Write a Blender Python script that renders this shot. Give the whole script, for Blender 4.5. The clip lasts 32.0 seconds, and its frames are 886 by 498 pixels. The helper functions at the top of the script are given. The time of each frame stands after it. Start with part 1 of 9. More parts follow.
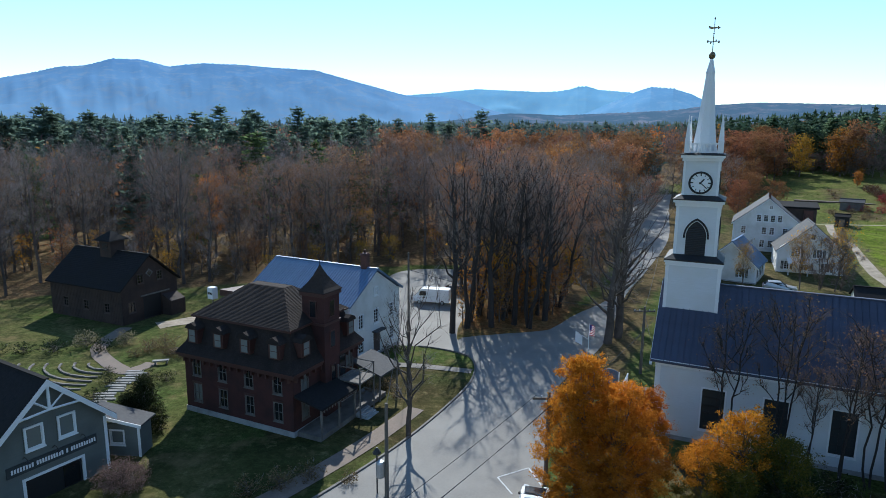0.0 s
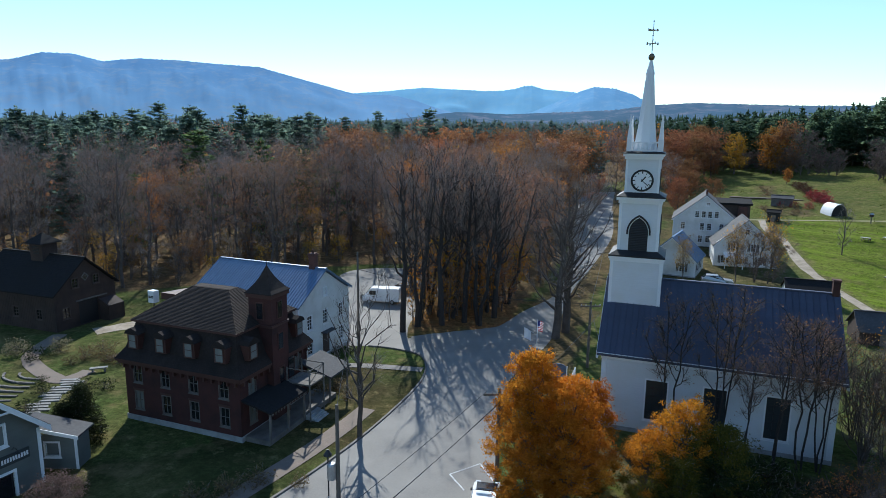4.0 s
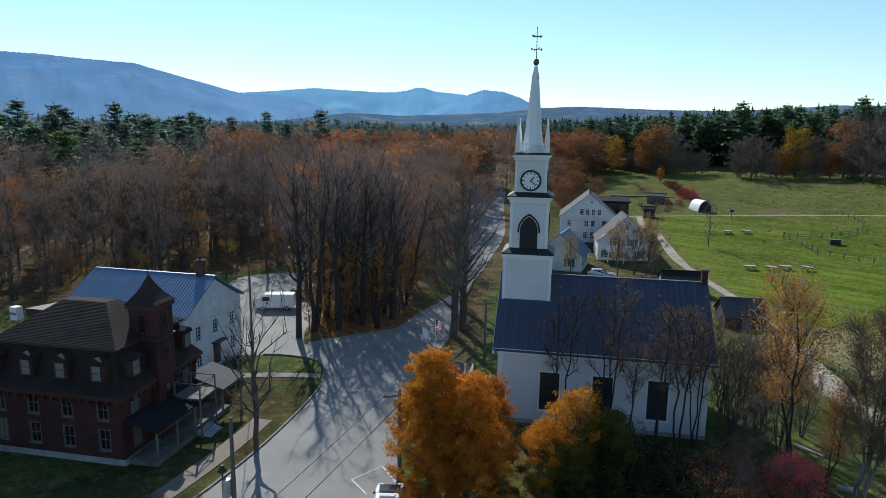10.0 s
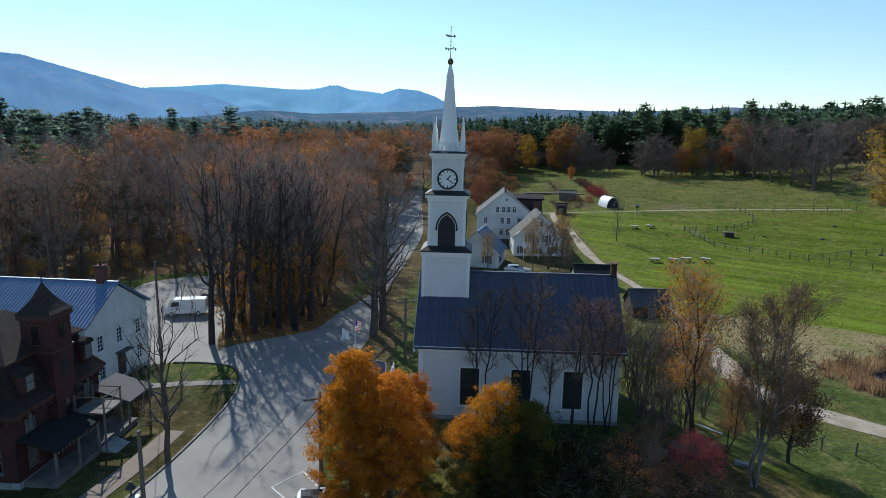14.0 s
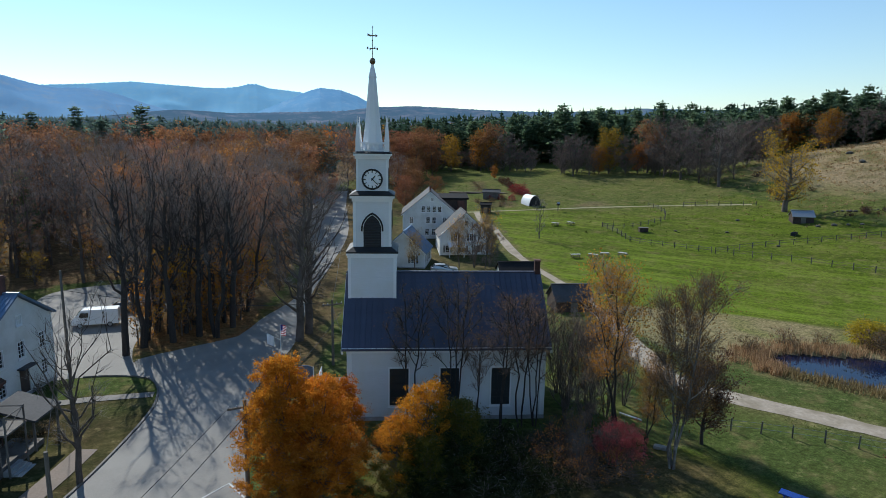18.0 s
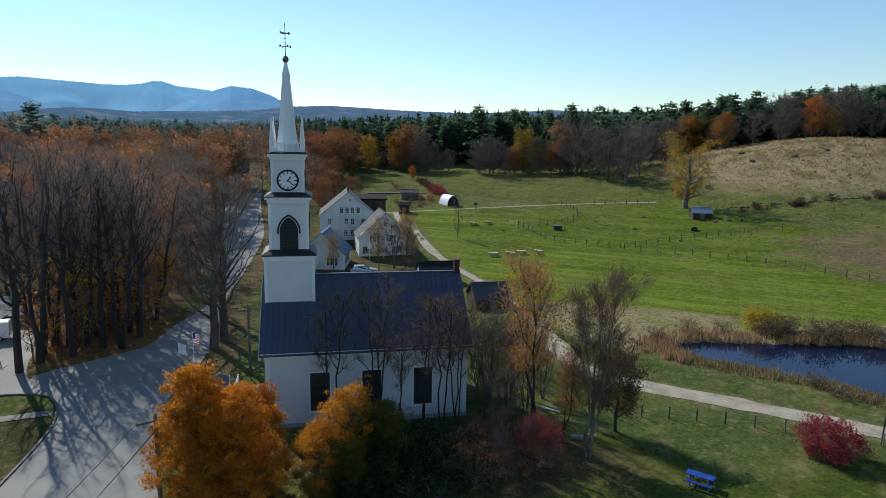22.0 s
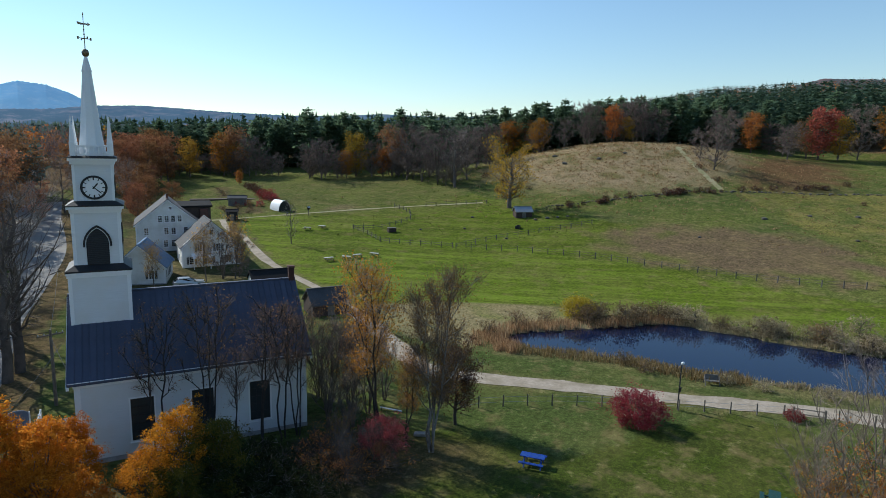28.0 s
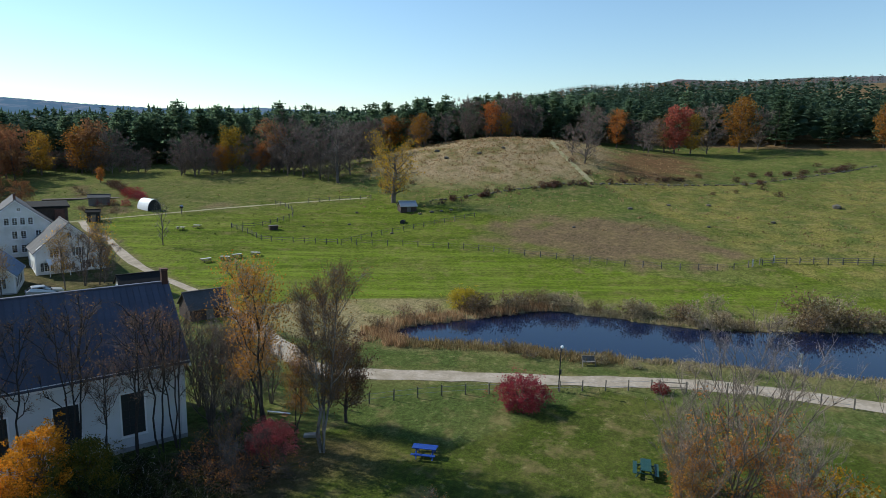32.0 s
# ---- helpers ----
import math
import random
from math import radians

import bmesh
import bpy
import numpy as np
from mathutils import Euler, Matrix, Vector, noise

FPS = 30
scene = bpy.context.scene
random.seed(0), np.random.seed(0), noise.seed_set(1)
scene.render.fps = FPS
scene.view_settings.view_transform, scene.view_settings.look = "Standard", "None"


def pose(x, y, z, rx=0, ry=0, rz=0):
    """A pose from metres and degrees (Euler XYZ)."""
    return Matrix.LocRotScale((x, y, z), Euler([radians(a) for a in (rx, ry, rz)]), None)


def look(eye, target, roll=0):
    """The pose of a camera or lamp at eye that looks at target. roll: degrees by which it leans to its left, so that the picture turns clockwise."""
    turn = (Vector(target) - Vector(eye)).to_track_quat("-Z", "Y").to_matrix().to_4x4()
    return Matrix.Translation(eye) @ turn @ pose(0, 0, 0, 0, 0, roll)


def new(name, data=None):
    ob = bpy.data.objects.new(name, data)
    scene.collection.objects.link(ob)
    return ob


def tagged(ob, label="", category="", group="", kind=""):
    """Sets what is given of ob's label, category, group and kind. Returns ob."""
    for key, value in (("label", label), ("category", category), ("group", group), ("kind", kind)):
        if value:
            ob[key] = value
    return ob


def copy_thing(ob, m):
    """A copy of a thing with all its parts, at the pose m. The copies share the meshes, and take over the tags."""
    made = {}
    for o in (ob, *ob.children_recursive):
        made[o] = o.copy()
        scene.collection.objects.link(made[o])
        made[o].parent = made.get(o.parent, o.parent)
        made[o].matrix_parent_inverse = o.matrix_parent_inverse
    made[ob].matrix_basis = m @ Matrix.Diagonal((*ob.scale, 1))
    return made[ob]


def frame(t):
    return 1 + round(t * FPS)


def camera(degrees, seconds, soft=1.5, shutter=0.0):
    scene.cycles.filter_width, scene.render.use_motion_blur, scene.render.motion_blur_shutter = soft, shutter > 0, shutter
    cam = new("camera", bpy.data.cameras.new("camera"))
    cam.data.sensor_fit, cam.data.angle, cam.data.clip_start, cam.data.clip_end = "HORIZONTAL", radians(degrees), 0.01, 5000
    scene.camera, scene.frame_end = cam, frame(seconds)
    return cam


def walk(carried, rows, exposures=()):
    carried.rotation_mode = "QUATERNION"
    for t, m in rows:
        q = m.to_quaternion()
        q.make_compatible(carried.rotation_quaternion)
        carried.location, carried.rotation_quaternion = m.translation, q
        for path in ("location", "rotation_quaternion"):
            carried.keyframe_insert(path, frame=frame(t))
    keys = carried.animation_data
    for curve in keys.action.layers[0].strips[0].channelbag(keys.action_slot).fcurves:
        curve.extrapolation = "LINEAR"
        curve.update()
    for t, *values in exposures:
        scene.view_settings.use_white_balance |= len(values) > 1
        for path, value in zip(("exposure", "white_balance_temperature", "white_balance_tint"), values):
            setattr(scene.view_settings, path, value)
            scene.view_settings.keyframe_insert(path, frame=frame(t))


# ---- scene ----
cam = camera(71.42, 32.0, soft=0.8)
EYE = (0.0, 0.0, 24.0)
# seconds, heading, tilt, lean
PATH = [
    (0, -0.09, -10.31, -0.54),
    (1, -1.28, -10.32, -0.56),
    (2, -2.35, -10.37, -0.57),
    (3, -3.59, -10.41, -0.64),
    (3.5, -4.24, -10.41, -0.65),
    (5.5, -6.70, -10.31, -0.71),
    (6, -7.44, -10.29, -0.70),
    (7, -9.14, -10.22, -0.70),
    (8, -10.97, -10.19, -0.73),
    (9, -12.79, -10.14, -0.79),
    (10, -14.61, -10.14, -0.81),
    (11, -16.68, -10.07, -0.86),
    (12, -18.66, -10.00, -0.91),
    (13, -20.60, -10.06, -0.94),
    (14, -22.25, -10.15, -1.00),
    (14.5, -22.97, -10.15, -1.02),
    (16.5, -26.37, -10.02, -0.91),
    (17, -27.33, -10.03, -0.89),
    (18, -29.21, -10.03, -0.90),
    (19, -31.04, -10.04, -0.97),
    (20, -32.90, -10.02, -0.98),
    (21, -34.81, -9.95, -0.96),
    (22, -36.76, -9.87, -1.02),
    (23, -39.11, -9.82, -1.06),
    (24, -41.59, -9.68, -1.07),
    (25, -44.24, -9.52, -1.09),
    (25.5, -45.56, -9.38, -1.07),
    (27.5, -50.85, -9.24, -1.11),
    (28, -52.14, -9.26, -1.13),
    (29, -54.81, -9.39, -1.10),
    (30, -57.57, -9.48, -1.09),
    (31, -60.26, -9.51, -1.08),
    (32, -62.87, -9.52, -1.10),
]
walk(cam, [(t, pose(*EYE, 90 + tilt, lean, yaw)) for t, yaw, tilt, lean in PATH], [(0.0, 0.27, 5750, 6), (7.0, 0.14, 5800, 6), (9.0, 0.03, 5900, 6), (14.0, 0.08, 5950, 6), (20.0, -0.02, 6000, 6), (28.0, 0.02, 6050, 6), (32.0, 0.13, 6150, 6)])

# ---- daylight ----
SUN_EL, SUN_AZ = 36.0, -2.5         # the sun stands over +y, a little towards -x
world = bpy.data.worlds.new("sky")
scene.world = world
world.use_nodes = True
wt = world.node_tree
sky = wt.nodes.new("ShaderNodeTexSky")
sky.sky_type = "NISHITA"
sky.sun_disc = False
sky.sun_elevation, sky.sun_rotation = radians(SUN_EL), radians(SUN_AZ)
sky.altitude, sky.air_density, sky.dust_density, sky.ozone_density = 200, 1.3, 0.0, 4.0
bg = wt.nodes["Background"]
bg.inputs["Strength"].default_value = 0.134
wt.links.new(sky.outputs["Color"], bg.inputs["Color"])
sun = new("sun", bpy.data.lights.new("sun", "SUN"))
sun.data.energy, sun.data.angle, sun.data.color = 5.0, radians(0.53), (1.0, 0.95, 0.86)
sun.matrix_basis = look((0, 0, 0), (-math.sin(radians(SUN_AZ)) * math.cos(radians(SUN_EL)), -math.cos(radians(SUN_AZ)) * math.cos(radians(SUN_EL)), -math.sin(radians(SUN_EL))))

# ---- materials ----
def nodes_of(name):
    m = bpy.data.materials.new(name)
    m.use_nodes = True
    return m, m.node_tree.nodes, m.node_tree.links, m.node_tree.nodes["Principled BSDF"]


def noise_node(nt, nl, vec, scale, detail=5, rough=0.6, stretch=None):
    if stretch:
        mp = nt.new("ShaderNodeMapping")
        mp.inputs["Scale"].default_value = stretch
        nl.new(vec, mp.inputs["Vector"])
        vec = mp.outputs["Vector"]
    n = nt.new("ShaderNodeTexNoise")
    n.inputs["Scale"].default_value, n.inputs["Detail"].default_value, n.inputs["Roughness"].default_value = scale, detail, rough
    nl.new(vec, n.inputs["Vector"])
    return n.outputs["Fac"]


def ramp(nt, nl, fac, lo, hi):
    r = nt.new("ShaderNodeMapRange")
    r.inputs["From Min"].default_value, r.inputs["From Max"].default_value = lo, hi
    nl.new(fac, r.inputs["Value"])
    return r.outputs["Result"]


def blend(nt, nl, fac, a, b, how="MIX"):
    m = nt.new("ShaderNodeMix")
    m.data_type, m.blend_type = "RGBA", how
    for sock, v in ((m.inputs["Factor"], fac), (m.inputs["A"], a), (m.inputs["B"], b)):
        if isinstance(v, (int, float)):
            sock.default_value = v
        elif isinstance(v, tuple):
            sock.default_value = (*v, 1)
        else:
            nl.new(v, sock)
    return m.outputs["Result"]


def surf(name, c1, c2, scale=6.0, c3=None, scale3=0.6, rough=0.7, bump=0.2, dist=0.01, metal=0.0, stretch=None, vary=0.0, pass_light=None, spec=0.4, coords="Object"):
    """A worn surface: fine grain from c1 to c2, broad stains towards c3, fine relief; vary: difference from piece to piece; pass_light: share of light that passes thin leaves."""
    m, nt, nl, b = nodes_of(name)
    tc = nt.new("ShaderNodeTexCoord").outputs[coords]
    fine = noise_node(nt, nl, tc, scale, 6, 0.65, stretch)
    col = blend(nt, nl, ramp(nt, nl, fine, 0.3, 0.7), c1, c2)
    if c3:
        broad = noise_node(nt, nl, tc, scale3, 4, 0.55)
        col = blend(nt, nl, ramp(nt, nl, broad, 0.42, 0.7), col, c3)
    if vary:
        oi = nt.new("ShaderNodeObjectInfo").outputs["Random"]
        k = ramp(nt, nl, oi, 0, 1)
        r = k.node
        r.inputs["To Min"].default_value, r.inputs["To Max"].default_value = 1 - vary, 1 + vary
        hs = nt.new("ShaderNodeHueSaturation")
        nl.new(col, hs.inputs["Color"])
        nl.new(k, hs.inputs["Value"])
        col = hs.outputs["Color"]
    nl.new(col, b.inputs["Base Color"])
    b.inputs["Roughness"].default_value, b.inputs["Metallic"].default_value = rough, metal
    b.inputs["Specular IOR Level"].default_value = spec
    if bump:
        bp = nt.new("ShaderNodeBump")
        bp.inputs["Strength"].default_value, bp.inputs["Distance"].default_value = bump, dist
        nl.new(fine, bp.inputs["Height"])
        nl.new(bp.outputs["Normal"], b.inputs["Normal"])
    if pass_light:
        tr = nt.new("ShaderNodeBsdfTranslucent")
        nl.new(col, tr.inputs["Color"])
        mx = nt.new("ShaderNodeMixShader")
        mx.inputs["Fac"].default_value = pass_light
        nl.new(b.outputs["BSDF"], mx.inputs[1])
        nl.new(tr.outputs["BSDF"], mx.inputs[2])
        nl.new(mx.outputs["Shader"], nt["Material Output"].inputs["Surface"])
    return m


def leafy(name, a, b_, c=None, pass_light=0.45, vary=0.12, rough=0.9):
    """Foliage: colour runs from leaf to leaf (island by island) and from tree to tree."""
    m, nt, nl, b = nodes_of(name)
    isl = nt.new("ShaderNodeNewGeometry").outputs["Random Per Island"]
    cr = nt.new("ShaderNodeValToRGB")
    cr.color_ramp.elements[0].color, cr.color_ramp.elements[1].color = (*a, 1), (*b_, 1)
    if c:
        e = cr.color_ramp.elements.new(0.55)
        e.color = (*c, 1)
    nl.new(isl, cr.inputs["Fac"])
    oi = nt.new("ShaderNodeObjectInfo").outputs["Random"]
    k = ramp(nt, nl, oi, 0, 1)
    k.node.inputs["To Min"].default_value, k.node.inputs["To Max"].default_value = 1 - vary * 2, 1 + vary * 2
    h = ramp(nt, nl, oi, 1, 0)
    h.node.inputs["To Min"].default_value, h.node.inputs["To Max"].default_value = 0.5 - vary * 0.12, 0.5 + vary * 0.12
    hs = nt.new("ShaderNodeHueSaturation")
    nl.new(cr.outputs["Color"], hs.inputs["Color"])
    nl.new(k, hs.inputs["Value"])
    nl.new(h, hs.inputs["Hue"])
    nl.new(hs.outputs["Color"], b.inputs["Base Color"])
    b.inputs["Roughness"].default_value = rough
    b.inputs["Specular IOR Level"].default_value = 0.04
    tr = nt.new("ShaderNodeBsdfTranslucent")
    nl.new(hs.outputs["Color"], tr.inputs["Color"])
    mx = nt.new("ShaderNodeMixShader")
    mx.inputs["Fac"].default_value = pass_light
    nl.new(b.outputs["BSDF"], mx.inputs[1])
    nl.new(tr.outputs["BSDF"], mx.inputs[2])
    nl.new(mx.outputs["Shader"], nt["Material Output"].inputs["Surface"])
    return m


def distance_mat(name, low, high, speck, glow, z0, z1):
    """Far hills seen through miles of air: two tones by height, speckled woods; the haze is put into the base colour,
    with a little of the air's own light as emission.
    """
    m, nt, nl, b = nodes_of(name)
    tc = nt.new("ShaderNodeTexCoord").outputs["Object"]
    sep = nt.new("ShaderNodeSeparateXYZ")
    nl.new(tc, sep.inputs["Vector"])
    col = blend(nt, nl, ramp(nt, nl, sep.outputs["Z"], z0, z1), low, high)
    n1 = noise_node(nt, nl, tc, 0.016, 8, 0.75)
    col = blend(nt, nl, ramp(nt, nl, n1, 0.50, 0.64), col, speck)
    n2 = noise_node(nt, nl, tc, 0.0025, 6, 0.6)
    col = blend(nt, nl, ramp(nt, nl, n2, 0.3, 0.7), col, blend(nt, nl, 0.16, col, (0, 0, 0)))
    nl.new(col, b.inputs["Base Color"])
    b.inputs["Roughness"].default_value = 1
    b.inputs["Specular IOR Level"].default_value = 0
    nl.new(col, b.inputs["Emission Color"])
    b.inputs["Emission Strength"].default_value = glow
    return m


white_paint = surf("white_paint", (0.69, 0.70, 0.715), (0.61, 0.62, 0.635), 3, (0.62, 0.62, 0.60), 0.5, 0.55, 0.15, 0.004, stretch=(0.4, 0.4, 9))
white_trim = surf("white_trim", (0.80, 0.80, 0.80), (0.74, 0.74, 0.74), 8, None, rough=0.5, bump=0.05)
house_white = surf("house_white", (0.76, 0.76, 0.74), (0.66, 0.66, 0.64), 3, (0.58, 0.57, 0.53), 0.5, 0.6, 0.2, 0.004, stretch=(0.4, 0.4, 9))
black_paint = surf("black_paint", (0.012, 0.012, 0.014), (0.02, 0.02, 0.02), 9, None, rough=0.6, bump=0.1)
slate_metal = surf("slate_metal", (0.056, 0.064, 0.098), (0.072, 0.080, 0.115), 2, (0.046, 0.050, 0.075), 0.4, 0.62, 0.05, 0.003, 0.0, vary=0.12)
blue_metal = surf("blue_metal", (0.14, 0.205, 0.30), (0.18, 0.245, 0.345), 2, (0.12, 0.175, 0.26), 0.4, 0.42, 0.05, 0.003, 0.2, vary=0.05)
brick_red = surf("brick_red", (0.050, 0.018, 0.016), (0.078, 0.027, 0.022), 14, (0.032, 0.014, 0.013), 0.7, 0.85, 0.3, 0.006)
dark_brick = surf("dark_brick", (0.055, 0.030, 0.025), (0.085, 0.045, 0.036), 12, (0.04, 0.025, 0.022), 1.2, 0.95, 0.4, 0.01, spec=0.15)
birch_twigs = surf("birch_twigs", (0.12, 0.082, 0.060), (0.20, 0.14, 0.105), 0.7, None, rough=0.9, bump=0, vary=0.1)
brick_chimney = surf("brick_chimney", (0.10, 0.045, 0.035), (0.16, 0.07, 0.052), 12, (0.06, 0.035, 0.03), 1.2, 0.9, 0.4, 0.01)
mansard_slate = surf("mansard_slate", (0.031, 0.024, 0.021), (0.051, 0.039, 0.034), 5, (0.026, 0.021, 0.019), 0.6, 0.92, 0.3, 0.008, spec=0.12)
brown_shingle = surf("brown_shingle", (0.039, 0.029, 0.024), (0.064, 0.047, 0.038), 5, (0.033, 0.026, 0.023), 0.5, 0.92, 0.3, 0.008, spec=0.15)
red_trim = surf("red_trim", (0.058, 0.024, 0.019), (0.075, 0.030, 0.024), 6, None, rough=0.6, bump=0.1)
barn_board = surf("barn_board", (0.045, 0.028, 0.022), (0.07, 0.045, 0.035), 4, (0.035, 0.024, 0.02), 0.6, 0.85, 0.3, 0.008, stretch=(6, 6, 0.4))
dark_roof = surf("dark_roof", (0.018, 0.017, 0.018), (0.030, 0.028, 0.027), 4, (0.024, 0.022, 0.02), 0.5, 0.95, 0.3, 0.006, spec=0.12)
grey_siding = surf("grey_siding", (0.126, 0.137, 0.128), (0.155, 0.167, 0.156), 3, (0.110, 0.119, 0.111), 0.5, 0.65, 0.2, 0.004, stretch=(0.4, 0.4, 9))
grey_shingle = surf("grey_shingle", (0.055, 0.053, 0.055), (0.085, 0.082, 0.082), 5, (0.045, 0.044, 0.046), 0.5, 0.85, 0.3, 0.006)
granite = surf("granite", (0.30, 0.30, 0.30), (0.42, 0.41, 0.40), 25, (0.25, 0.25, 0.245), 1.2, 0.8, 0.3, 0.006)
concrete = surf("concrete", (0.155, 0.138, 0.12), (0.21, 0.19, 0.168), 12, (0.12, 0.105, 0.09), 0.7, 0.85, 0.2, 0.004)
asphalt = surf("asphalt", (0.180, 0.165, 0.145), (0.232, 0.214, 0.190), 9, (0.26, 0.243, 0.215), 0.16, 0.85, 0.25, 0.004)
tar = surf("tar", (0.02, 0.02, 0.022), (0.03, 0.03, 0.03), 9, None, rough=0.5, bump=0.1)
road_paint = surf("road_paint", (0.6, 0.6, 0.58), (0.5, 0.5, 0.48), 14, (0.35, 0.35, 0.34), 2, 0.6, 0.1)
gravel = surf("gravel", (0.27, 0.22, 0.165), (0.42, 0.35, 0.27), 2.6, (0.21, 0.17, 0.11), 0.45, 0.95, 0.5, 0.02)
paver = surf("paver", (0.16, 0.12, 0.092), (0.22, 0.17, 0.135), 8, (0.16, 0.13, 0.10), 0.8, 0.9, 0.3, 0.01, vary=0.1)
stone_mossy = surf("mossy_stone", (0.075, 0.068, 0.055), (0.13, 0.12, 0.10), 6, (0.06, 0.055, 0.04), 1.1, 0.95, 0.5, 0.02, vary=0.2)
stone = surf("stone", (0.21, 0.20, 0.185), (0.32, 0.305, 0.28), 6, (0.15, 0.145, 0.13), 1.1, 0.9, 0.5, 0.02, vary=0.15)
bark = surf("bark", (0.098, 0.080, 0.068), (0.17, 0.14, 0.12), 5, (0.075, 0.062, 0.052), 0.8, 0.95, 0.6, 0.02, spec=0.1, stretch=(5, 5, 0.8), vary=0.2)
bark_pale = surf("bark_pale", (0.070, 0.058, 0.050), (0.12, 0.10, 0.088), 3, (0.42, 0.39, 0.36), 0.35, 0.85, 0.4, 0.01)
# pale dry twigs, lightened further to stand for haze in the wood
twig_mat = surf("twigs", (0.25, 0.21, 0.185), (0.39, 0.335, 0.295), 0.7, None, rough=0.95, bump=0, vary=0.25, spec=0.08)
pole_wood = surf("pole_wood", (0.10, 0.085, 0.07), (0.15, 0.13, 0.11), 4, None, rough=0.9, bump=0.4, stretch=(6, 6, 0.5))
fence_wood = surf("fence_wood", (0.11, 0.095, 0.08), (0.17, 0.15, 0.125), 4, None, rough=0.9, bump=0.3, vary=0.2)
weathered = surf("weathered_board", (0.13, 0.115, 0.10), (0.20, 0.18, 0.16), 4, (0.10, 0.09, 0.08), 0.9, 0.9, 0.4, 0.01, stretch=(6, 6, 0.5))
brown_board = surf("brown_board", (0.075, 0.05, 0.04), (0.11, 0.075, 0.06), 4, (0.06, 0.045, 0.038), 0.9, 0.85, 0.3, 0.01)
metal_grey = surf("galvanised", (0.35, 0.36, 0.37), (0.45, 0.46, 0.47), 7, None, rough=0.4, metal=0.7, bump=0.05)
bronze = surf("bronze", (0.16, 0.12, 0.07), (0.22, 0.17, 0.10), 9, None, rough=0.4, metal=0.7, bump=0.1)
black_iron = surf("black_iron", (0.02, 0.02, 0.02), (0.035, 0.035, 0.035), 9, None, rough=0.5, bump=0.1)
rubber = surf("rubber", (0.015, 0.015, 0.015), (0.025, 0.025, 0.025), 20, None, rough=0.8, bump=0.1)
car_white = surf("car_white", (0.74, 0.75, 0.76), (0.70, 0.71, 0.72), 2, None, rough=0.25, bump=0, spec=0.6)
car_dark = surf("car_dark", (0.025, 0.028, 0.034), (0.03, 0.033, 0.04), 2, None, rough=0.22, bump=0, spec=0.6)
car_silver = surf("car_silver", (0.42, 0.43, 0.44), (0.46, 0.47, 0.48), 2, None, rough=0.3, metal=0.4, bump=0, spec=0.6)
red_plastic = surf("red_lens", (0.35, 0.02, 0.02), (0.3, 0.015, 0.015), 5, None, rough=0.3, bump=0)
table_blue = surf("blue_plank", (0.008, 0.040, 0.24), (0.012, 0.052, 0.29), 5, (0.02, 0.06, 0.24), 1.5, 0.45, 0.1)
table_green = surf("green_plank", (0.010, 0.045, 0.040), (0.016, 0.06, 0.05), 5, None, rough=0.5, bump=0.1)
table_pale = surf("pale_plank", (0.46, 0.45, 0.43), (0.58, 0.57, 0.55), 5, (0.34, 0.33, 0.31), 1.5, 0.7, 0.2)
tarp_white = surf("tarp_white", (0.76, 0.77, 0.77), (0.70, 0.71, 0.71), 2, None, rough=0.5, bump=0.2)
flag_red = surf("flag_red", (0.35, 0.03, 0.04), (0.30, 0.025, 0.035), 3, None, rough=0.8, bump=0.1, pass_light=0.35)
flag_blue = surf("flag_blue", (0.02, 0.03, 0.15), (0.025, 0.035, 0.17), 3, None, rough=0.8, bump=0.1, pass_light=0.3)
flag_white = surf("flag_white", (0.78, 0.78, 0.80), (0.72, 0.72, 0.75), 3, None, rough=0.8, bump=0.1, pass_light=0.35)
sign_slate = surf("sign_slate", (0.035, 0.042, 0.045), (0.045, 0.052, 0.055), 6, None, rough=0.6, bump=0.1)
sign_blue = surf("sign_blue", (0.10, 0.13, 0.19), (0.12, 0.15, 0.21), 6, None, rough=0.6, bump=0.1)
track_tan = surf("track_tan", (0.26, 0.23, 0.12), (0.33, 0.29, 0.16), 2.5, (0.20, 0.19, 0.08), 0.4, 0.95, 0.4, 0.02)
soil = surf("soil", (0.07, 0.05, 0.035), (0.11, 0.08, 0.055), 6, None, rough=0.95, bump=0.6, dist=0.05)

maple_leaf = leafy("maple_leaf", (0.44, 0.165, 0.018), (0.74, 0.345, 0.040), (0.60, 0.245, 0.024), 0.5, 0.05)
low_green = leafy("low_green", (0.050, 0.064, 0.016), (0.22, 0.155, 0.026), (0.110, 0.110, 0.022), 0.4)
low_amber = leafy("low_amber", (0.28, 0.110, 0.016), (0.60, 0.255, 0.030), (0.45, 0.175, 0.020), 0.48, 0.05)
maple_red = leafy("maple_red", (0.36, 0.105, 0.018), (0.62, 0.225, 0.026), (0.50, 0.150, 0.020), 0.45, 0.04)
gold_leaf = leafy("gold_leaf", (0.45, 0.24, 0.02), (0.66, 0.40, 0.05), (0.55, 0.30, 0.03), 0.5)
green_gold = leafy("green_gold", (0.22, 0.125, 0.016), (0.66, 0.34, 0.030), (0.50, 0.235, 0.020), 0.46)
oak_leaf = leafy("oak_leaf", (0.21, 0.117, 0.072), (0.42, 0.235, 0.12), (0.30, 0.165, 0.09), 0.42)
russet_leaf = leafy("russet_leaf", (0.29, 0.135, 0.065), (0.50, 0.245, 0.10), (0.38, 0.18, 0.078), 0.42)
dome_leaf = leafy("dome_leaf", (0.19, 0.085, 0.046), (0.35, 0.165, 0.075), (0.27, 0.122, 0.058), 0.38)
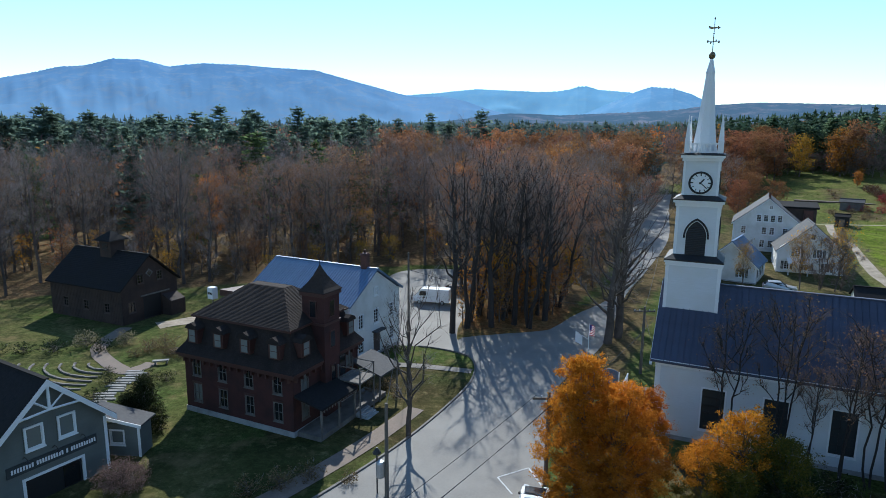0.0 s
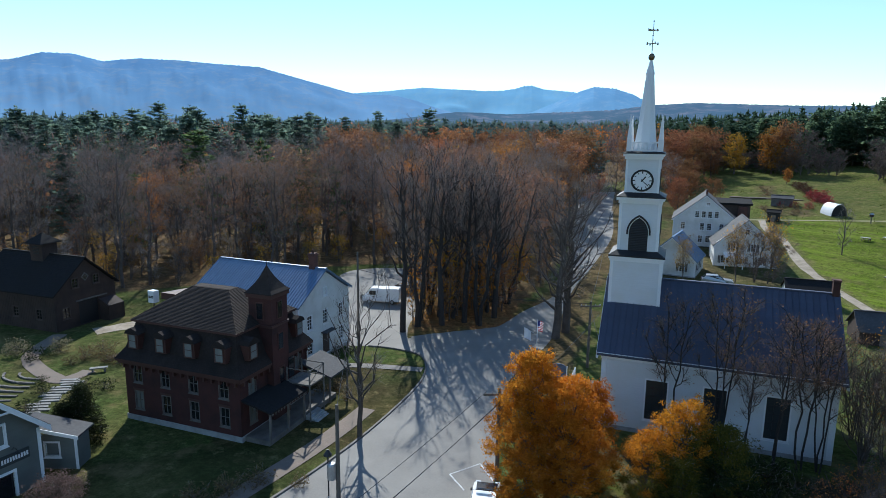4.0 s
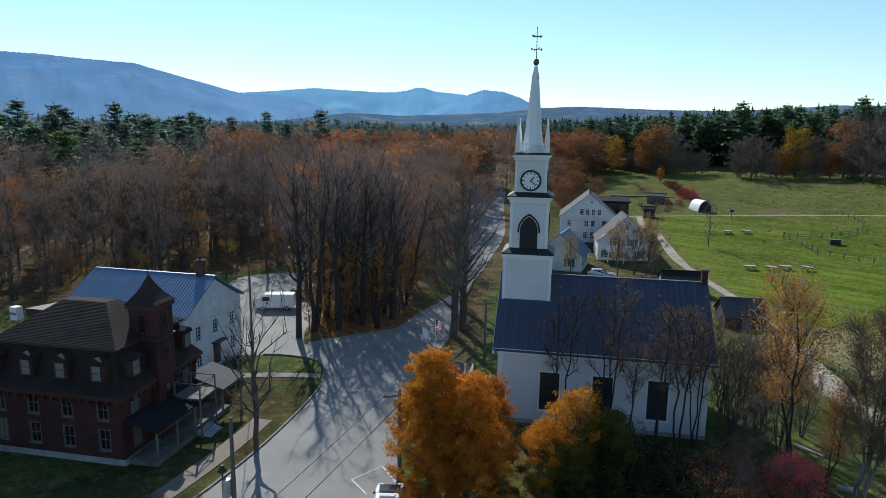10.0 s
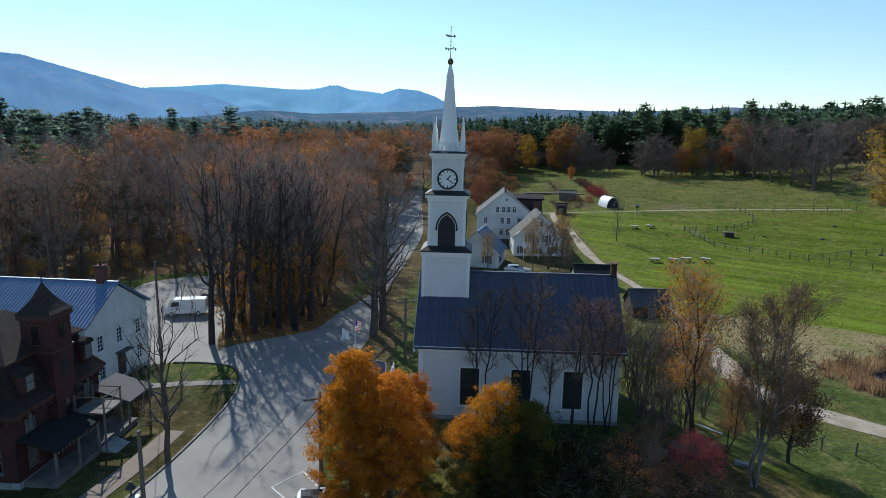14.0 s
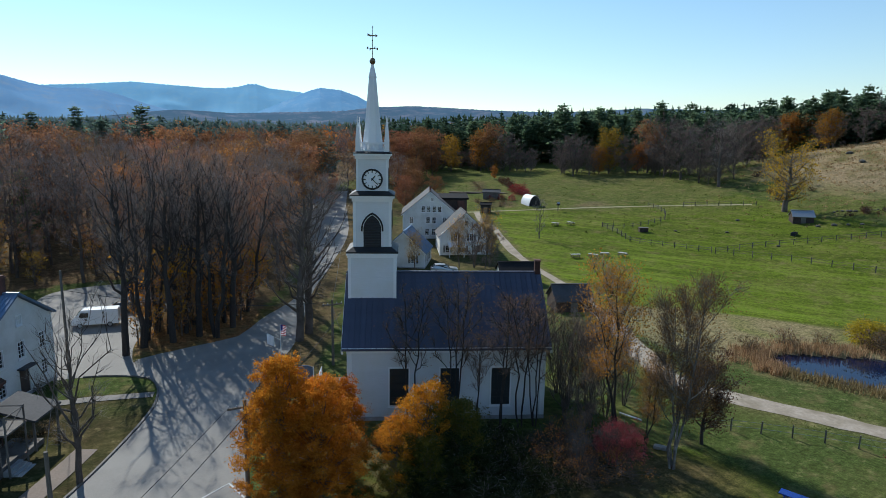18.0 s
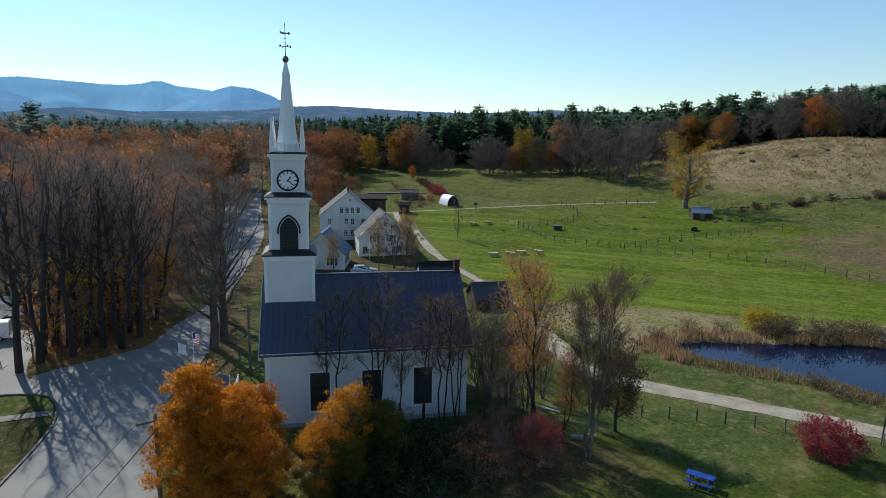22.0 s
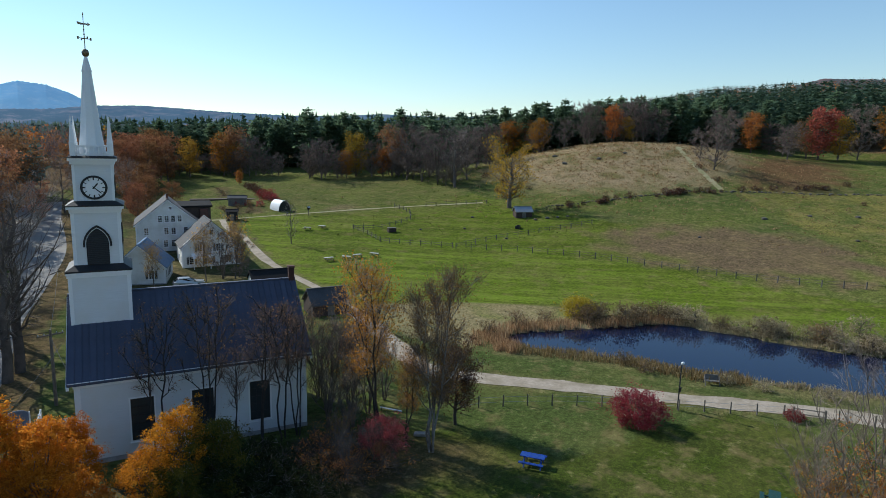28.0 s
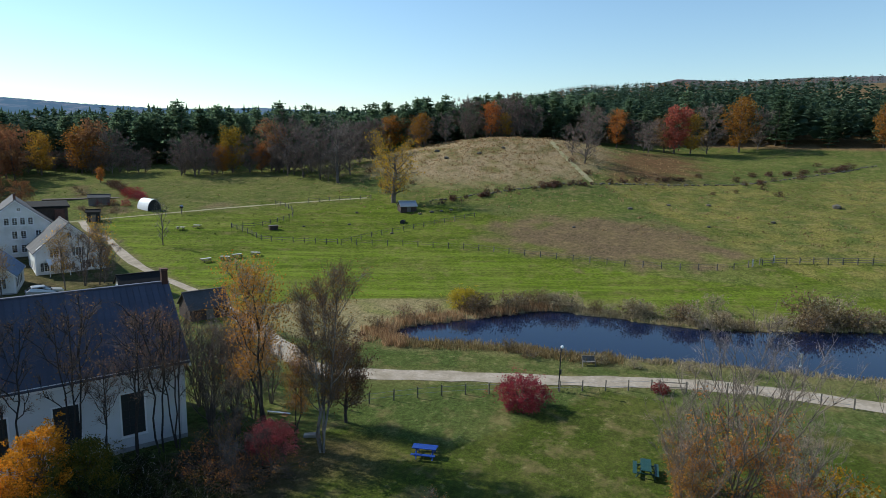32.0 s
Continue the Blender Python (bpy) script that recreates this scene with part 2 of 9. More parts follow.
plum_leaf = leafy("plum_leaf", (0.085, 0.042, 0.030), (0.22, 0.115, 0.075), (0.14, 0.072, 0.048), 0.35)
rust_leaf = leafy("rust_leaf", (0.22, 0.11, 0.05), (0.38, 0.20, 0.07), (0.29, 0.145, 0.055), 0.4)
crimson_leaf = leafy("crimson_leaf", (0.15, 0.022, 0.022), (0.33, 0.066, 0.056), (0.235, 0.038, 0.036), 0.4)
rose_leaf = leafy("rose_leaf", (0.36, 0.070, 0.066), (0.66, 0.21, 0.18), (0.50, 0.125, 0.115), 0.55)
pink_leaf = leafy("pink_leaf", (0.13, 0.085, 0.075), (0.36, 0.25, 0.22), (0.23, 0.145, 0.13), 0.35)
pine_leaf = leafy("pine_needles", (0.062, 0.102, 0.042), (0.130, 0.180, 0.070), (0.088, 0.134, 0.054), 0.60)
shrub_leaf = leafy("shrub_leaf", (0.016, 0.028, 0.012), (0.055, 0.065, 0.024), (0.03, 0.044, 0.016), 0.25)
dry_leaf = leafy("dry_leaf", (0.11, 0.075, 0.042), (0.27, 0.19, 0.10), (0.18, 0.125, 0.065), 0.33)
heath_leaf = leafy("heath_leaf", (0.050, 0.026, 0.018), (0.150, 0.075, 0.045), (0.090, 0.046, 0.028), 0.3)
reed_leaf = leafy("reed_leaf", (0.17, 0.11, 0.055), (0.50, 0.36, 0.19), (0.32, 0.21, 0.10), 0.35)
pale_tuft = leafy("pale_tuft", (0.23, 0.185, 0.105), (0.42, 0.345, 0.21), (0.31, 0.255, 0.15), 0.35)
grass_tuft = leafy("grass_tuft", (0.065, 0.095, 0.018), (0.18, 0.19, 0.05), (0.11, 0.135, 0.03), 0.35)

glass, _n, _l, _b = nodes_of("window_glass")
_b.inputs["Base Color"].default_value = (0.012, 0.014, 0.017, 1)
_b.inputs["Roughness"].default_value = 0.06
_b.inputs["Specular IOR Level"].default_value = 0.7
curtained, _n, _l, _b = nodes_of("curtained_glass")
_b.inputs["Base Color"].default_value = (0.17, 0.18, 0.17, 1)
_b.inputs["Roughness"].default_value = 0.12
_b.inputs["Specular IOR Level"].default_value = 0.6
dim_glass, _n, _l, _b = nodes_of("dim_glass")
_b.inputs["Base Color"].default_value = (0.045, 0.05, 0.052, 1)
_b.inputs["Roughness"].default_value = 0.15
_b.inputs["Specular IOR Level"].default_value = 0.7
glass_car, _n, _l, _b = nodes_of("car_glass")
_b.inputs["Base Color"].default_value = (0.01, 0.012, 0.015, 1)
_b.inputs["Roughness"].default_value = 0.05
lamp_glass, _n, _l, _b = nodes_of("lamp_glass")
_b.inputs["Base Color"].default_value = (0.7, 0.72, 0.74, 1)
_b.inputs["Roughness"].default_value = 0.15

water, _n, _l, _b = nodes_of("pond_water")
_b.inputs["Base Color"].default_value = (0.004, 0.010, 0.034, 1)
_b.inputs["Roughness"].default_value = 0.05
_b.inputs["IOR"].default_value = 1.33
_b.inputs["Specular IOR Level"].default_value = 0.38
_tc = _n.new("ShaderNodeTexCoord").outputs["Object"]
_f = noise_node(_n, _l, _tc, 1.6, 3, 0.5, (1, 2.2, 1))
_bp = _n.new("ShaderNodeBump")
_bp.inputs["Strength"].default_value, _bp.inputs["Distance"].default_value = 0.06, 0.02
_l.new(_f, _bp.inputs["Height"])
_l.new(_bp.outputs["Normal"], _b.inputs["Normal"])

ground_mat, _n, _l, _b = nodes_of("ground_cover")
_tc = _n.new("ShaderNodeTexCoord").outputs["Object"]
_at = _n.new("ShaderNodeAttribute")
_at.attribute_name = "cover"
_rot = _n.new("ShaderNodeVectorRotate")
_rot.rotation_type = "Z_AXIS"
_rot.inputs["Angle"].default_value = radians(63)
_l.new(_tc, _rot.inputs["Vector"])
_f1 = noise_node(_n, _l, _tc, 2.4, 4, 0.62)
_f2 = noise_node(_n, _l, _tc, 0.09, 6, 0.65)
_f3 = noise_node(_n, _l, _tc, 7.0, 3, 0.6)
_f4 = noise_node(_n, _l, _tc, 0.34, 5, 0.62)
_f5 = noise_node(_n, _l, _rot.outputs["Vector"], 0.55, 5, 0.66, (0.07, 1.0, 1))
_f6 = noise_node(_n, _l, _tc, 0.95, 5, 0.66)
_at = _at.outputs["Color"]
_sp = _n.new("ShaderNodeSeparateColor")
_l.new(_at, _sp.inputs["Color"])
_df = _n.new("ShaderNodeMath")
_df.operation = "SUBTRACT"
_l.new(_sp.outputs["Green"], _df.inputs[0])
_l.new(_sp.outputs["Red"], _df.inputs[1])
_green = ramp(_n, _l, _df.outputs["Value"], 0.03, 0.08)
def _only(fac):
    m = _n.new("ShaderNodeMath")
    m.operation = "MULTIPLY"
    _l.new(fac, m.inputs[0])
    _l.new(_green, m.inputs[1])
    return m.outputs["Value"]
def _less(fac, keep):
    m = _n.new("ShaderNodeMath")
    m.operation = "MULTIPLY_ADD"
    _l.new(_green, m.inputs[0])
    m.inputs[1].default_value, m.inputs[2].default_value = keep - 1, 1.0
    k = _n.new("ShaderNodeMath")
    k.operation = "MULTIPLY"
    _l.new(fac, k.inputs[0])
    _l.new(m.outputs["Value"], k.inputs[1])
    return k.outputs["Value"]
_c = blend(_n, _l, ramp(_n, _l, _f1, 0.40, 0.60), blend(_n, _l, 0.52, _at, (0.018, 0.026, 0.008)), _at)
_c = blend(_n, _l, ramp(_n, _l, _f3, 0.40, 0.58), blend(_n, _l, 0.48, _c, (0.020, 0.026, 0.010)), _c)
_c = blend(_n, _l, ramp(_n, _l, _f2, 0.46, 0.72), _c, blend(_n, _l, 0.22, _c, (0.28, 0.22, 0.08)))
_c = blend(_n, _l, _less(ramp(_n, _l, _f4, 0.52, 0.66), 0.25), _c, blend(_n, _l, 0.42, _c, (0.23, 0.165, 0.08)))
_c = blend(_n, _l, _less(ramp(_n, _l, _f6, 0.58, 0.70), 0.2), _c, blend(_n, _l, 0.34, _c, (0.34, 0.28, 0.13)))
_c = blend(_n, _l, ramp(_n, _l, _f6, 0.50, 0.38), _c, blend(_n, _l, 0.40, _c, (0.030, 0.034, 0.010)))
_c = blend(_n, _l, _only(ramp(_n, _l, _f5, 0.50, 0.58)), _c, blend(_n, _l, 0.58, _c, (0.205, 0.285, 0.028)))
_c = blend(_n, _l, _only(ramp(_n, _l, _f5, 0.47, 0.40)), _c, blend(_n, _l, 0.58, _c, (0.050, 0.074, 0.010)))
_l.new(_c, _b.inputs["Base Color"])
_b.inputs["Roughness"].default_value = 1.0
_b.inputs["Specular IOR Level"].default_value = 0.02
_bp = _n.new("ShaderNodeBump")
_bp.inputs["Strength"].default_value, _bp.inputs["Distance"].default_value = 0.7, 0.12
_l.new(_f1, _bp.inputs["Height"])
_l.new(_bp.outputs["Normal"], _b.inputs["Normal"])

# shade of backlit crowns put into these field-edge leaf colours
edge_gold = leafy("edge_gold", (0.30, 0.17, 0.025), (0.46, 0.29, 0.05), (0.38, 0.22, 0.035), 0.4)
edge_orange = leafy("edge_orange", (0.30, 0.115, 0.028), (0.43, 0.20, 0.045), (0.36, 0.15, 0.035), 0.4)
edge_rust = leafy("edge_rust", (0.20, 0.105, 0.055), (0.32, 0.17, 0.075), (0.26, 0.135, 0.062), 0.38)
# next three: distance haze put into the needle colours, paler than near pines
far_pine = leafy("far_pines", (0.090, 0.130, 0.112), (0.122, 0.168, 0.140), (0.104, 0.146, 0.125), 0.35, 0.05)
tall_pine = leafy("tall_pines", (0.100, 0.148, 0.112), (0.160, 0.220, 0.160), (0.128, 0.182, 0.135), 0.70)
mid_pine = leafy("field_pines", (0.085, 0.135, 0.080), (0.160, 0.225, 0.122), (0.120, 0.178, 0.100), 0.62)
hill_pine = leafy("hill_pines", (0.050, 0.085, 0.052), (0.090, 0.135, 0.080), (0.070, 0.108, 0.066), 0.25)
grey_twigs = surf("grey_twigs", (0.155, 0.115, 0.096), (0.24, 0.185, 0.158), 0.7, None, rough=0.95, bump=0, vary=0.2, spec=0.08)
tan_twigs = surf("tan_twigs", (0.22, 0.165, 0.135), (0.36, 0.275, 0.22), 0.9, None, rough=0.85, bump=0, vary=0.15)
dark_twigs = surf("dark_twigs", (0.050, 0.040, 0.037), (0.105, 0.080, 0.070), 0.7, None, rough=0.9, bump=0, vary=0.2)
bark_dark = surf("bark_dark", (0.030, 0.025, 0.022), (0.06, 0.050, 0.044), 5, None, rough=0.95, bump=0.5, dist=0.02, stretch=(5, 5, 0.8), vary=0.2)
bark_tan = surf("bark_tan", (0.14, 0.105, 0.08), (0.24, 0.185, 0.145), 4, (0.10, 0.08, 0.065), 1.0, 0.9, 0.4, 0.01)
beech_leaf = leafy("beech_leaf", (0.27, 0.105, 0.030), (0.60, 0.28, 0.075), (0.44, 0.185, 0.048), 0.45)
dull_red = leafy("dull_red", (0.22, 0.070, 0.046), (0.38, 0.14, 0.075), (0.30, 0.10, 0.058), 0.38)
birch_leaf = leafy("birch_leaf", (0.26, 0.13, 0.03), (0.58, 0.31, 0.045), (0.42, 0.21, 0.034), 0.45)
willow_leaf = leafy("willow_leaf", (0.40, 0.27, 0.03), (0.66, 0.47, 0.06), (0.52, 0.36, 0.04), 0.45)
evergreen = leafy("evergreen", (0.022, 0.032, 0.014), (0.070, 0.072, 0.030), (0.042, 0.048, 0.020), 0.25)
# haze painted into the hill colours, bluer and paler farther off
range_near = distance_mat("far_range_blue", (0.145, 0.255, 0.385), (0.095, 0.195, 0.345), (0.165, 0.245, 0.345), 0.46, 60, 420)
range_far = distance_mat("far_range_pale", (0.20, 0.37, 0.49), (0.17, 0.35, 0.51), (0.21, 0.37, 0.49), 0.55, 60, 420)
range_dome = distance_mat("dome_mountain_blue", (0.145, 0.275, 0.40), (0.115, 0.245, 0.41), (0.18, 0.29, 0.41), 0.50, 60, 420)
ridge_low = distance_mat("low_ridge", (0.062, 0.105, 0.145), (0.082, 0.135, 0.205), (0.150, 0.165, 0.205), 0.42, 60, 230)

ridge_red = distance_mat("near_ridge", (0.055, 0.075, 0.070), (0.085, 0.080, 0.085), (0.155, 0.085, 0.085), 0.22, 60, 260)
# ---- building helpers ----
def part(name, bm, material, parent, label="", m=None):
    """One bmesh as one mesh object under a thing or a part."""
    me = bpy.data.meshes.new(name)
    bmesh.ops.recalc_face_normals(bm, faces=bm.faces)
    bm.to_mesh(me)
    bm.free()
    for mt in (material if isinstance(material, (list, tuple)) else [material]):
        me.materials.append(mt)
    return mesh_part(name, me, parent, label, m)


def mesh_part(name, me, parent, label="", m=None):
    ob = new(name, me)
    ob.parent = parent
    if m is not None:
        ob.matrix_basis = m
    if label:
        tagged(ob, label)
    return ob


def thing(name, label, category, m=None, group="", kind=""):
    ob = new(name)
    ob.empty_display_size = 0.3
    if m is not None:
        ob.matrix_basis = m
    return tagged(ob, label, category, group, kind)


def solid(name, bm, material, label, category="", m=None, group="", kind=""):
    ob = part(name, bm, material, None, "", m)
    return tagged(ob, label, category, group, kind)


def box(bm, x0, y0, z0, x1, y1, z1, m=None):
    co = [(x, y, z) for z in (z0, z1) for y in (y0, y1) for x in (x0, x1)]
    vs = [bm.verts.new(m @ Vector(c) if m is not None else c) for c in co]
    for f in ((0, 2, 3, 1), (4, 5, 7, 6), (0, 1, 5, 4), (2, 6, 7, 3), (0, 4, 6, 2), (1, 3, 7, 5)):
        bm.faces.new([vs[i] for i in f])
    return vs


def a_box(*a, m=None):
    bm = bmesh.new()
    box(bm, *a, m=m)
    return bm


def prism(bm, pts, depth):
    """A solid from a loop of 3D points, thickened by the vector depth."""
    d = Vector(depth)
    a = [bm.verts.new(p) for p in pts]
    b = [bm.verts.new(Vector(p) + d) for p in pts]
    n = len(pts)
    bm.faces.new(a[::-1])
    bm.faces.new(b)
    for i in range(n):
        bm.faces.new((a[i], a[(i + 1) % n], b[(i + 1) % n], b[i]))


def a_prism(pts, depth):
    bm = bmesh.new()
    prism(bm, pts, depth)
    return bm


def tube(bm, pts, radii, sides=8, cap=True):
    """A round bar through points, with a radius at each."""
    if isinstance(radii, (int, float)):
        radii = [radii] * len(pts)
    pts = [Vector(p) for p in pts]
    rings = []
    for i, p in enumerate(pts):
        d = (pts[min(i + 1, len(pts) - 1)] - pts[max(i - 1, 0)]).normalized()
        a = d.cross(Vector((0, 0, 1)) if abs(d.z) < 0.9 else Vector((1, 0, 0))).normalized()
        b = d.cross(a)
        rings.append([bm.verts.new(p + radii[i] * (math.cos(k * math.tau / sides) * a + math.sin(k * math.tau / sides) * b)) for k in range(sides)])
    for r, s in zip(rings, rings[1:]):
        for k in range(sides):
            bm.faces.new((r[k], r[(k + 1) % sides], s[(k + 1) % sides], s[k]))
    if cap:
        bm.faces.new(rings[0][::-1])
        bm.faces.new(rings[-1])


def a_tube(pts, radii, sides=8):
    bm = bmesh.new()
    tube(bm, pts, radii, sides)
    return bm


def lathe(bm, profile, sides=8, x=0.0, y=0.0, turn=0.0):
    """Rings of (radius, z); turn in degrees."""
    rings = [[bm.verts.new((x + r * math.cos(k * math.tau / sides + radians(turn)), y + r * math.sin(k * math.tau / sides + radians(turn)), z)) for k in range(sides)] for r, z in profile]
    for r, s in zip(rings, rings[1:]):
        for k in range(sides):
            bm.faces.new((r[k], r[(k + 1) % sides], s[(k + 1) % sides], s[k]))
    bm.faces.new(rings[0][::-1])
    bm.faces.new(rings[-1])


def a_lathe(profile, sides=8, x=0.0, y=0.0, turn=0.0):
    bm = bmesh.new()
    lathe(bm, profile, sides, x, y, turn)
    return bm


def face_pose(ox, oy, nx, ny, z=0.0):
    """A wall's own frame: x along the wall (rightwards as seen from outside), y into the building, z up."""
    return Matrix(((-ny, -nx, 0, ox), (nx, -ny, 0, oy), (0, 0, 1, z), (0, 0, 0, 1)))


def panel(length, height, holes, y0, y1, gable=0.0, x0=0.0, z0=0.0):
    """One connected solid with real openings (x, z, width, height); gable > 0 adds a triangular head."""
    xs = sorted({x0, x0 + length, *[h[0] for h in holes], *[h[0] + h[2] for h in holes]})
    zs = sorted({z0, z0 + height, *[h[1] for h in holes], *[h[1] + h[3] for h in holes]})
    full = [[not any(h[0] < (a + b) / 2 < h[0] + h[2] and h[1] < (c + d) / 2 < h[1] + h[3] for h in holes) for c, d in zip(zs, zs[1:])] for a, b in zip(xs, xs[1:])]
    bm = bmesh.new()
    made = {}

    def v(i, k, s):
        if (i, k, s) not in made:
            made[i, k, s] = bm.verts.new((xs[i], (y0, y1)[s], zs[k]))
        return made[i, k, s]

    nx, nz = len(xs) - 1, len(zs) - 1
    on = lambda i, k: 0 <= i < nx and 0 <= k < nz and full[i][k]
    for i in range(nx):
        for k in range(nz):
            if not full[i][k]:
                continue
            bm.faces.new((v(i, k, 0), v(i + 1, k, 0), v(i + 1, k + 1, 0), v(i, k + 1, 0)))
            bm.faces.new((v(i, k + 1, 1), v(i + 1, k + 1, 1), v(i + 1, k, 1), v(i, k, 1)))
            for di, dk, a, b in ((-1, 0, (i, k), (i, k + 1)), (1, 0, (i + 1, k), (i + 1, k + 1)), (0, -1, (i, k), (i + 1, k)), (0, 1, (i, k + 1), (i + 1, k + 1))):
                if not on(i + di, k + dk) and not (gable and dk == 1 and k == nz - 1):
                    bm.faces.new((v(*a, 0), v(*b, 0), v(*b, 1), v(*a, 1)))
    if gable:
        ap = [bm.verts.new((x0 + length / 2, y, z0 + height + gable)) for y in (y0, y1)]
        for s in (0, 1):
            bm.faces.new([v(i, nz, s) for i in range(nx + 1)] + [ap[s]])
        bm.faces.new((v(0, nz, 0), ap[0], ap[1], v(0, nz, 1)))
        bm.faces.new((v(nx, nz, 0), ap[0], ap[1], v(nx, nz, 1)))
    return bm


def wall(parent, m, length, height, holes, material, gable=0.0, thick=0.25, name="wall", label=""):
    return part(name, panel(length, height, holes, 0, thick, gable), material, parent, label, m)


def window(parent, m, x, z, w, h, frame_mat, rows=2, cols=2, sill=True, trim=0.09, depth=0.08, shutters=None, name="window", pane_mat=None, sash_mat=None):
    """A sash window in an opening: casing, muntins, sill, glass set back."""
    win = part(name, panel(w + 2 * trim, h + 2 * trim, [(0, 0, w, h)], -0.03, depth, 0.0, -trim, -trim), frame_mat, parent, "", m @ Matrix.Translation((x, 0, z)))
    s = 0.045
    cw, rh = (w - s * (cols + 1)) / cols, (h - s * (rows + 1)) / rows
    part("sash", panel(w - 0.004, h - 0.004, [(s + i * (cw + s), s + j * (rh + s), cw, rh) for i in range(cols) for j in range(rows)], 0.03, 0.077, 0.0, 0.002, 0.002), sash_mat or frame_mat, win)
    part("pane", a_box(0.002, 0.10, 0.002, w - 0.002, 0.13, h - 0.002), pane_mat or glass, win)
    if sill:
        part("sill", a_box(-trim - 0.05, -0.09, -trim - 0.07, w + trim + 0.05, 0.06, -trim - 0.002), frame_mat, win)
    if shutters:
        for sx in (-trim - 0.42, w + trim + 0.02):
            n = int(h / 0.16)
            part("shutter", panel(0.40, h, [(sx + 0.06, 0.06 + k * 0.16, 0.28, 0.05) for k in range(n)], -0.06, -0.032, 0.0, sx, 0.0), shutters, win)
    return win


def slab(parent, name, p, thick, material, label=""):
    """A roof plane over four points, thickened downwards."""
    return part(name, a_prism(p, (0, 0, -thick)), material, parent, label)


def courses(parent, name, a, b, c, d, step, material, label="", lift=0.035):
    """Shingle courses laid from the eave a-b up to d-c, each course lapping the one below."""
    a, b, c, d = (Vector(p) for p in (a, b, c, d))
    n = max(2, int((d - a).length / step))
    nrm = (b - a).cross(d - a).normalized()
    if nrm.z < 0:
        nrm = -nrm
    for i in range(n):
        f0, f1 = i / n, min(1, (i + 1.15) / n)
        p0, p1, q0, q1 = a.lerp(d, f0), b.lerp(c, f0), a.lerp(d, f1), b.lerp(c, f1)
        bm = bmesh.new()
        vs = [bm.verts.new(v) for v in (p0 + nrm * lift, p1 + nrm * lift, q1 + nrm * 0.006, q0 + nrm * 0.006, p0 - nrm * 0.02, p1 - nrm * 0.02)]
        bm.faces.new(vs[:4])
        bm.faces.new((vs[4], vs[5], vs[1], vs[0]))
        part(name, bm, material, parent, label)


def seam_panels(parent, e0, e1, r0, r1, pitch, material, name="roof_panel"):
    """Standing-seam sheets side by side, each an object, sharing one mesh."""
    e0, e1, r0, r1 = (Vector(p) for p in (e0, e1, r0, r1))
    along, up = (e1 - e0), (r0 - e0)
    n = max(1, round(along.length / pitch))
    w, ln = along.length / n, up.length
    bm = bmesh.new()
    box(bm, 0, 0, 0, w - 0.004, ln, 0.02)
    box(bm, 0, 0, 0.02, 0.035, ln, 0.065)
    me = bpy.data.meshes.new(name)
    bmesh.ops.recalc_face_normals(bm, faces=bm.faces)
    bm.to_mesh(me)
    bm.free()
    me.materials.append(material)
    x, y = along.normalized(), up.normalized()
    z = x.cross(y).normalized()
    for i in range(n):
        o = e0 + along * (i / n) + z * 0.004
        mesh_part(name, me, parent, "", Matrix(((x.x, y.x, z.x, o.x), (x.y, y.y, z.y, o.y), (x.z, y.z, z.z, o.z), (0, 0, 0, 1))))


def gable_roof(parent, x0, x1, y0, y1, eave, ridge, over, gover, material, panels=None, pitch=0.45, course=None, course_mat=None, axis="x"):
    """Two roof planes with overhangs; the ridge runs along x (or y)."""
    if axis == "y":
        sw = lambda p: (p[1], p[0], p[2])
        x0, x1, y0, y1 = y0, y1, x0, x1
    else:
        sw = lambda p: p
    ym = (y0 + y1) / 2
    k = (ridge - eave) / (ym - y0)
    for ye, sgn in ((y0 - over, 1), (y1 + over, -1)):
        ze = eave - over * k
        p = [sw((x0 - gover, ye, ze)), sw((x1 + gover, ye, ze)), sw((x1 + gover, ym, ridge)), sw((x0 - gover, ym, ridge))]
        slab(parent, "roof", [Vector(q) + Vector((0, 0, 0.12)) for q in p], 0.14, material)
        q = [Vector(v) + Vector((0, 0, 0.125)) for v in p]
        if panels:
            e0, e1, r1_, r0_ = q
            if (e1 - e0).cross(r0_ - e0).z < 0:
                e0, e1, r0_, r1_ = e1, e0, r1_, r0_
            seam_panels(parent, e0, e1, r0_, r1_, pitch, panels)
        if course:
            courses(parent, "shingle_course", *q, course, course_mat or material)
    part("ridge_cap", a_box(*sw((x0 - gover, ym - 0.16, ridge + 0.09)), *sw((x1 + gover, ym + 0.16, ridge + 0.19))), panels or course_mat or material, parent)


# ---- the lie of the land ----
HILL_AZ = radians(-67.5)
HR = (-math.sin(HILL_AZ), math.cos(HILL_AZ))


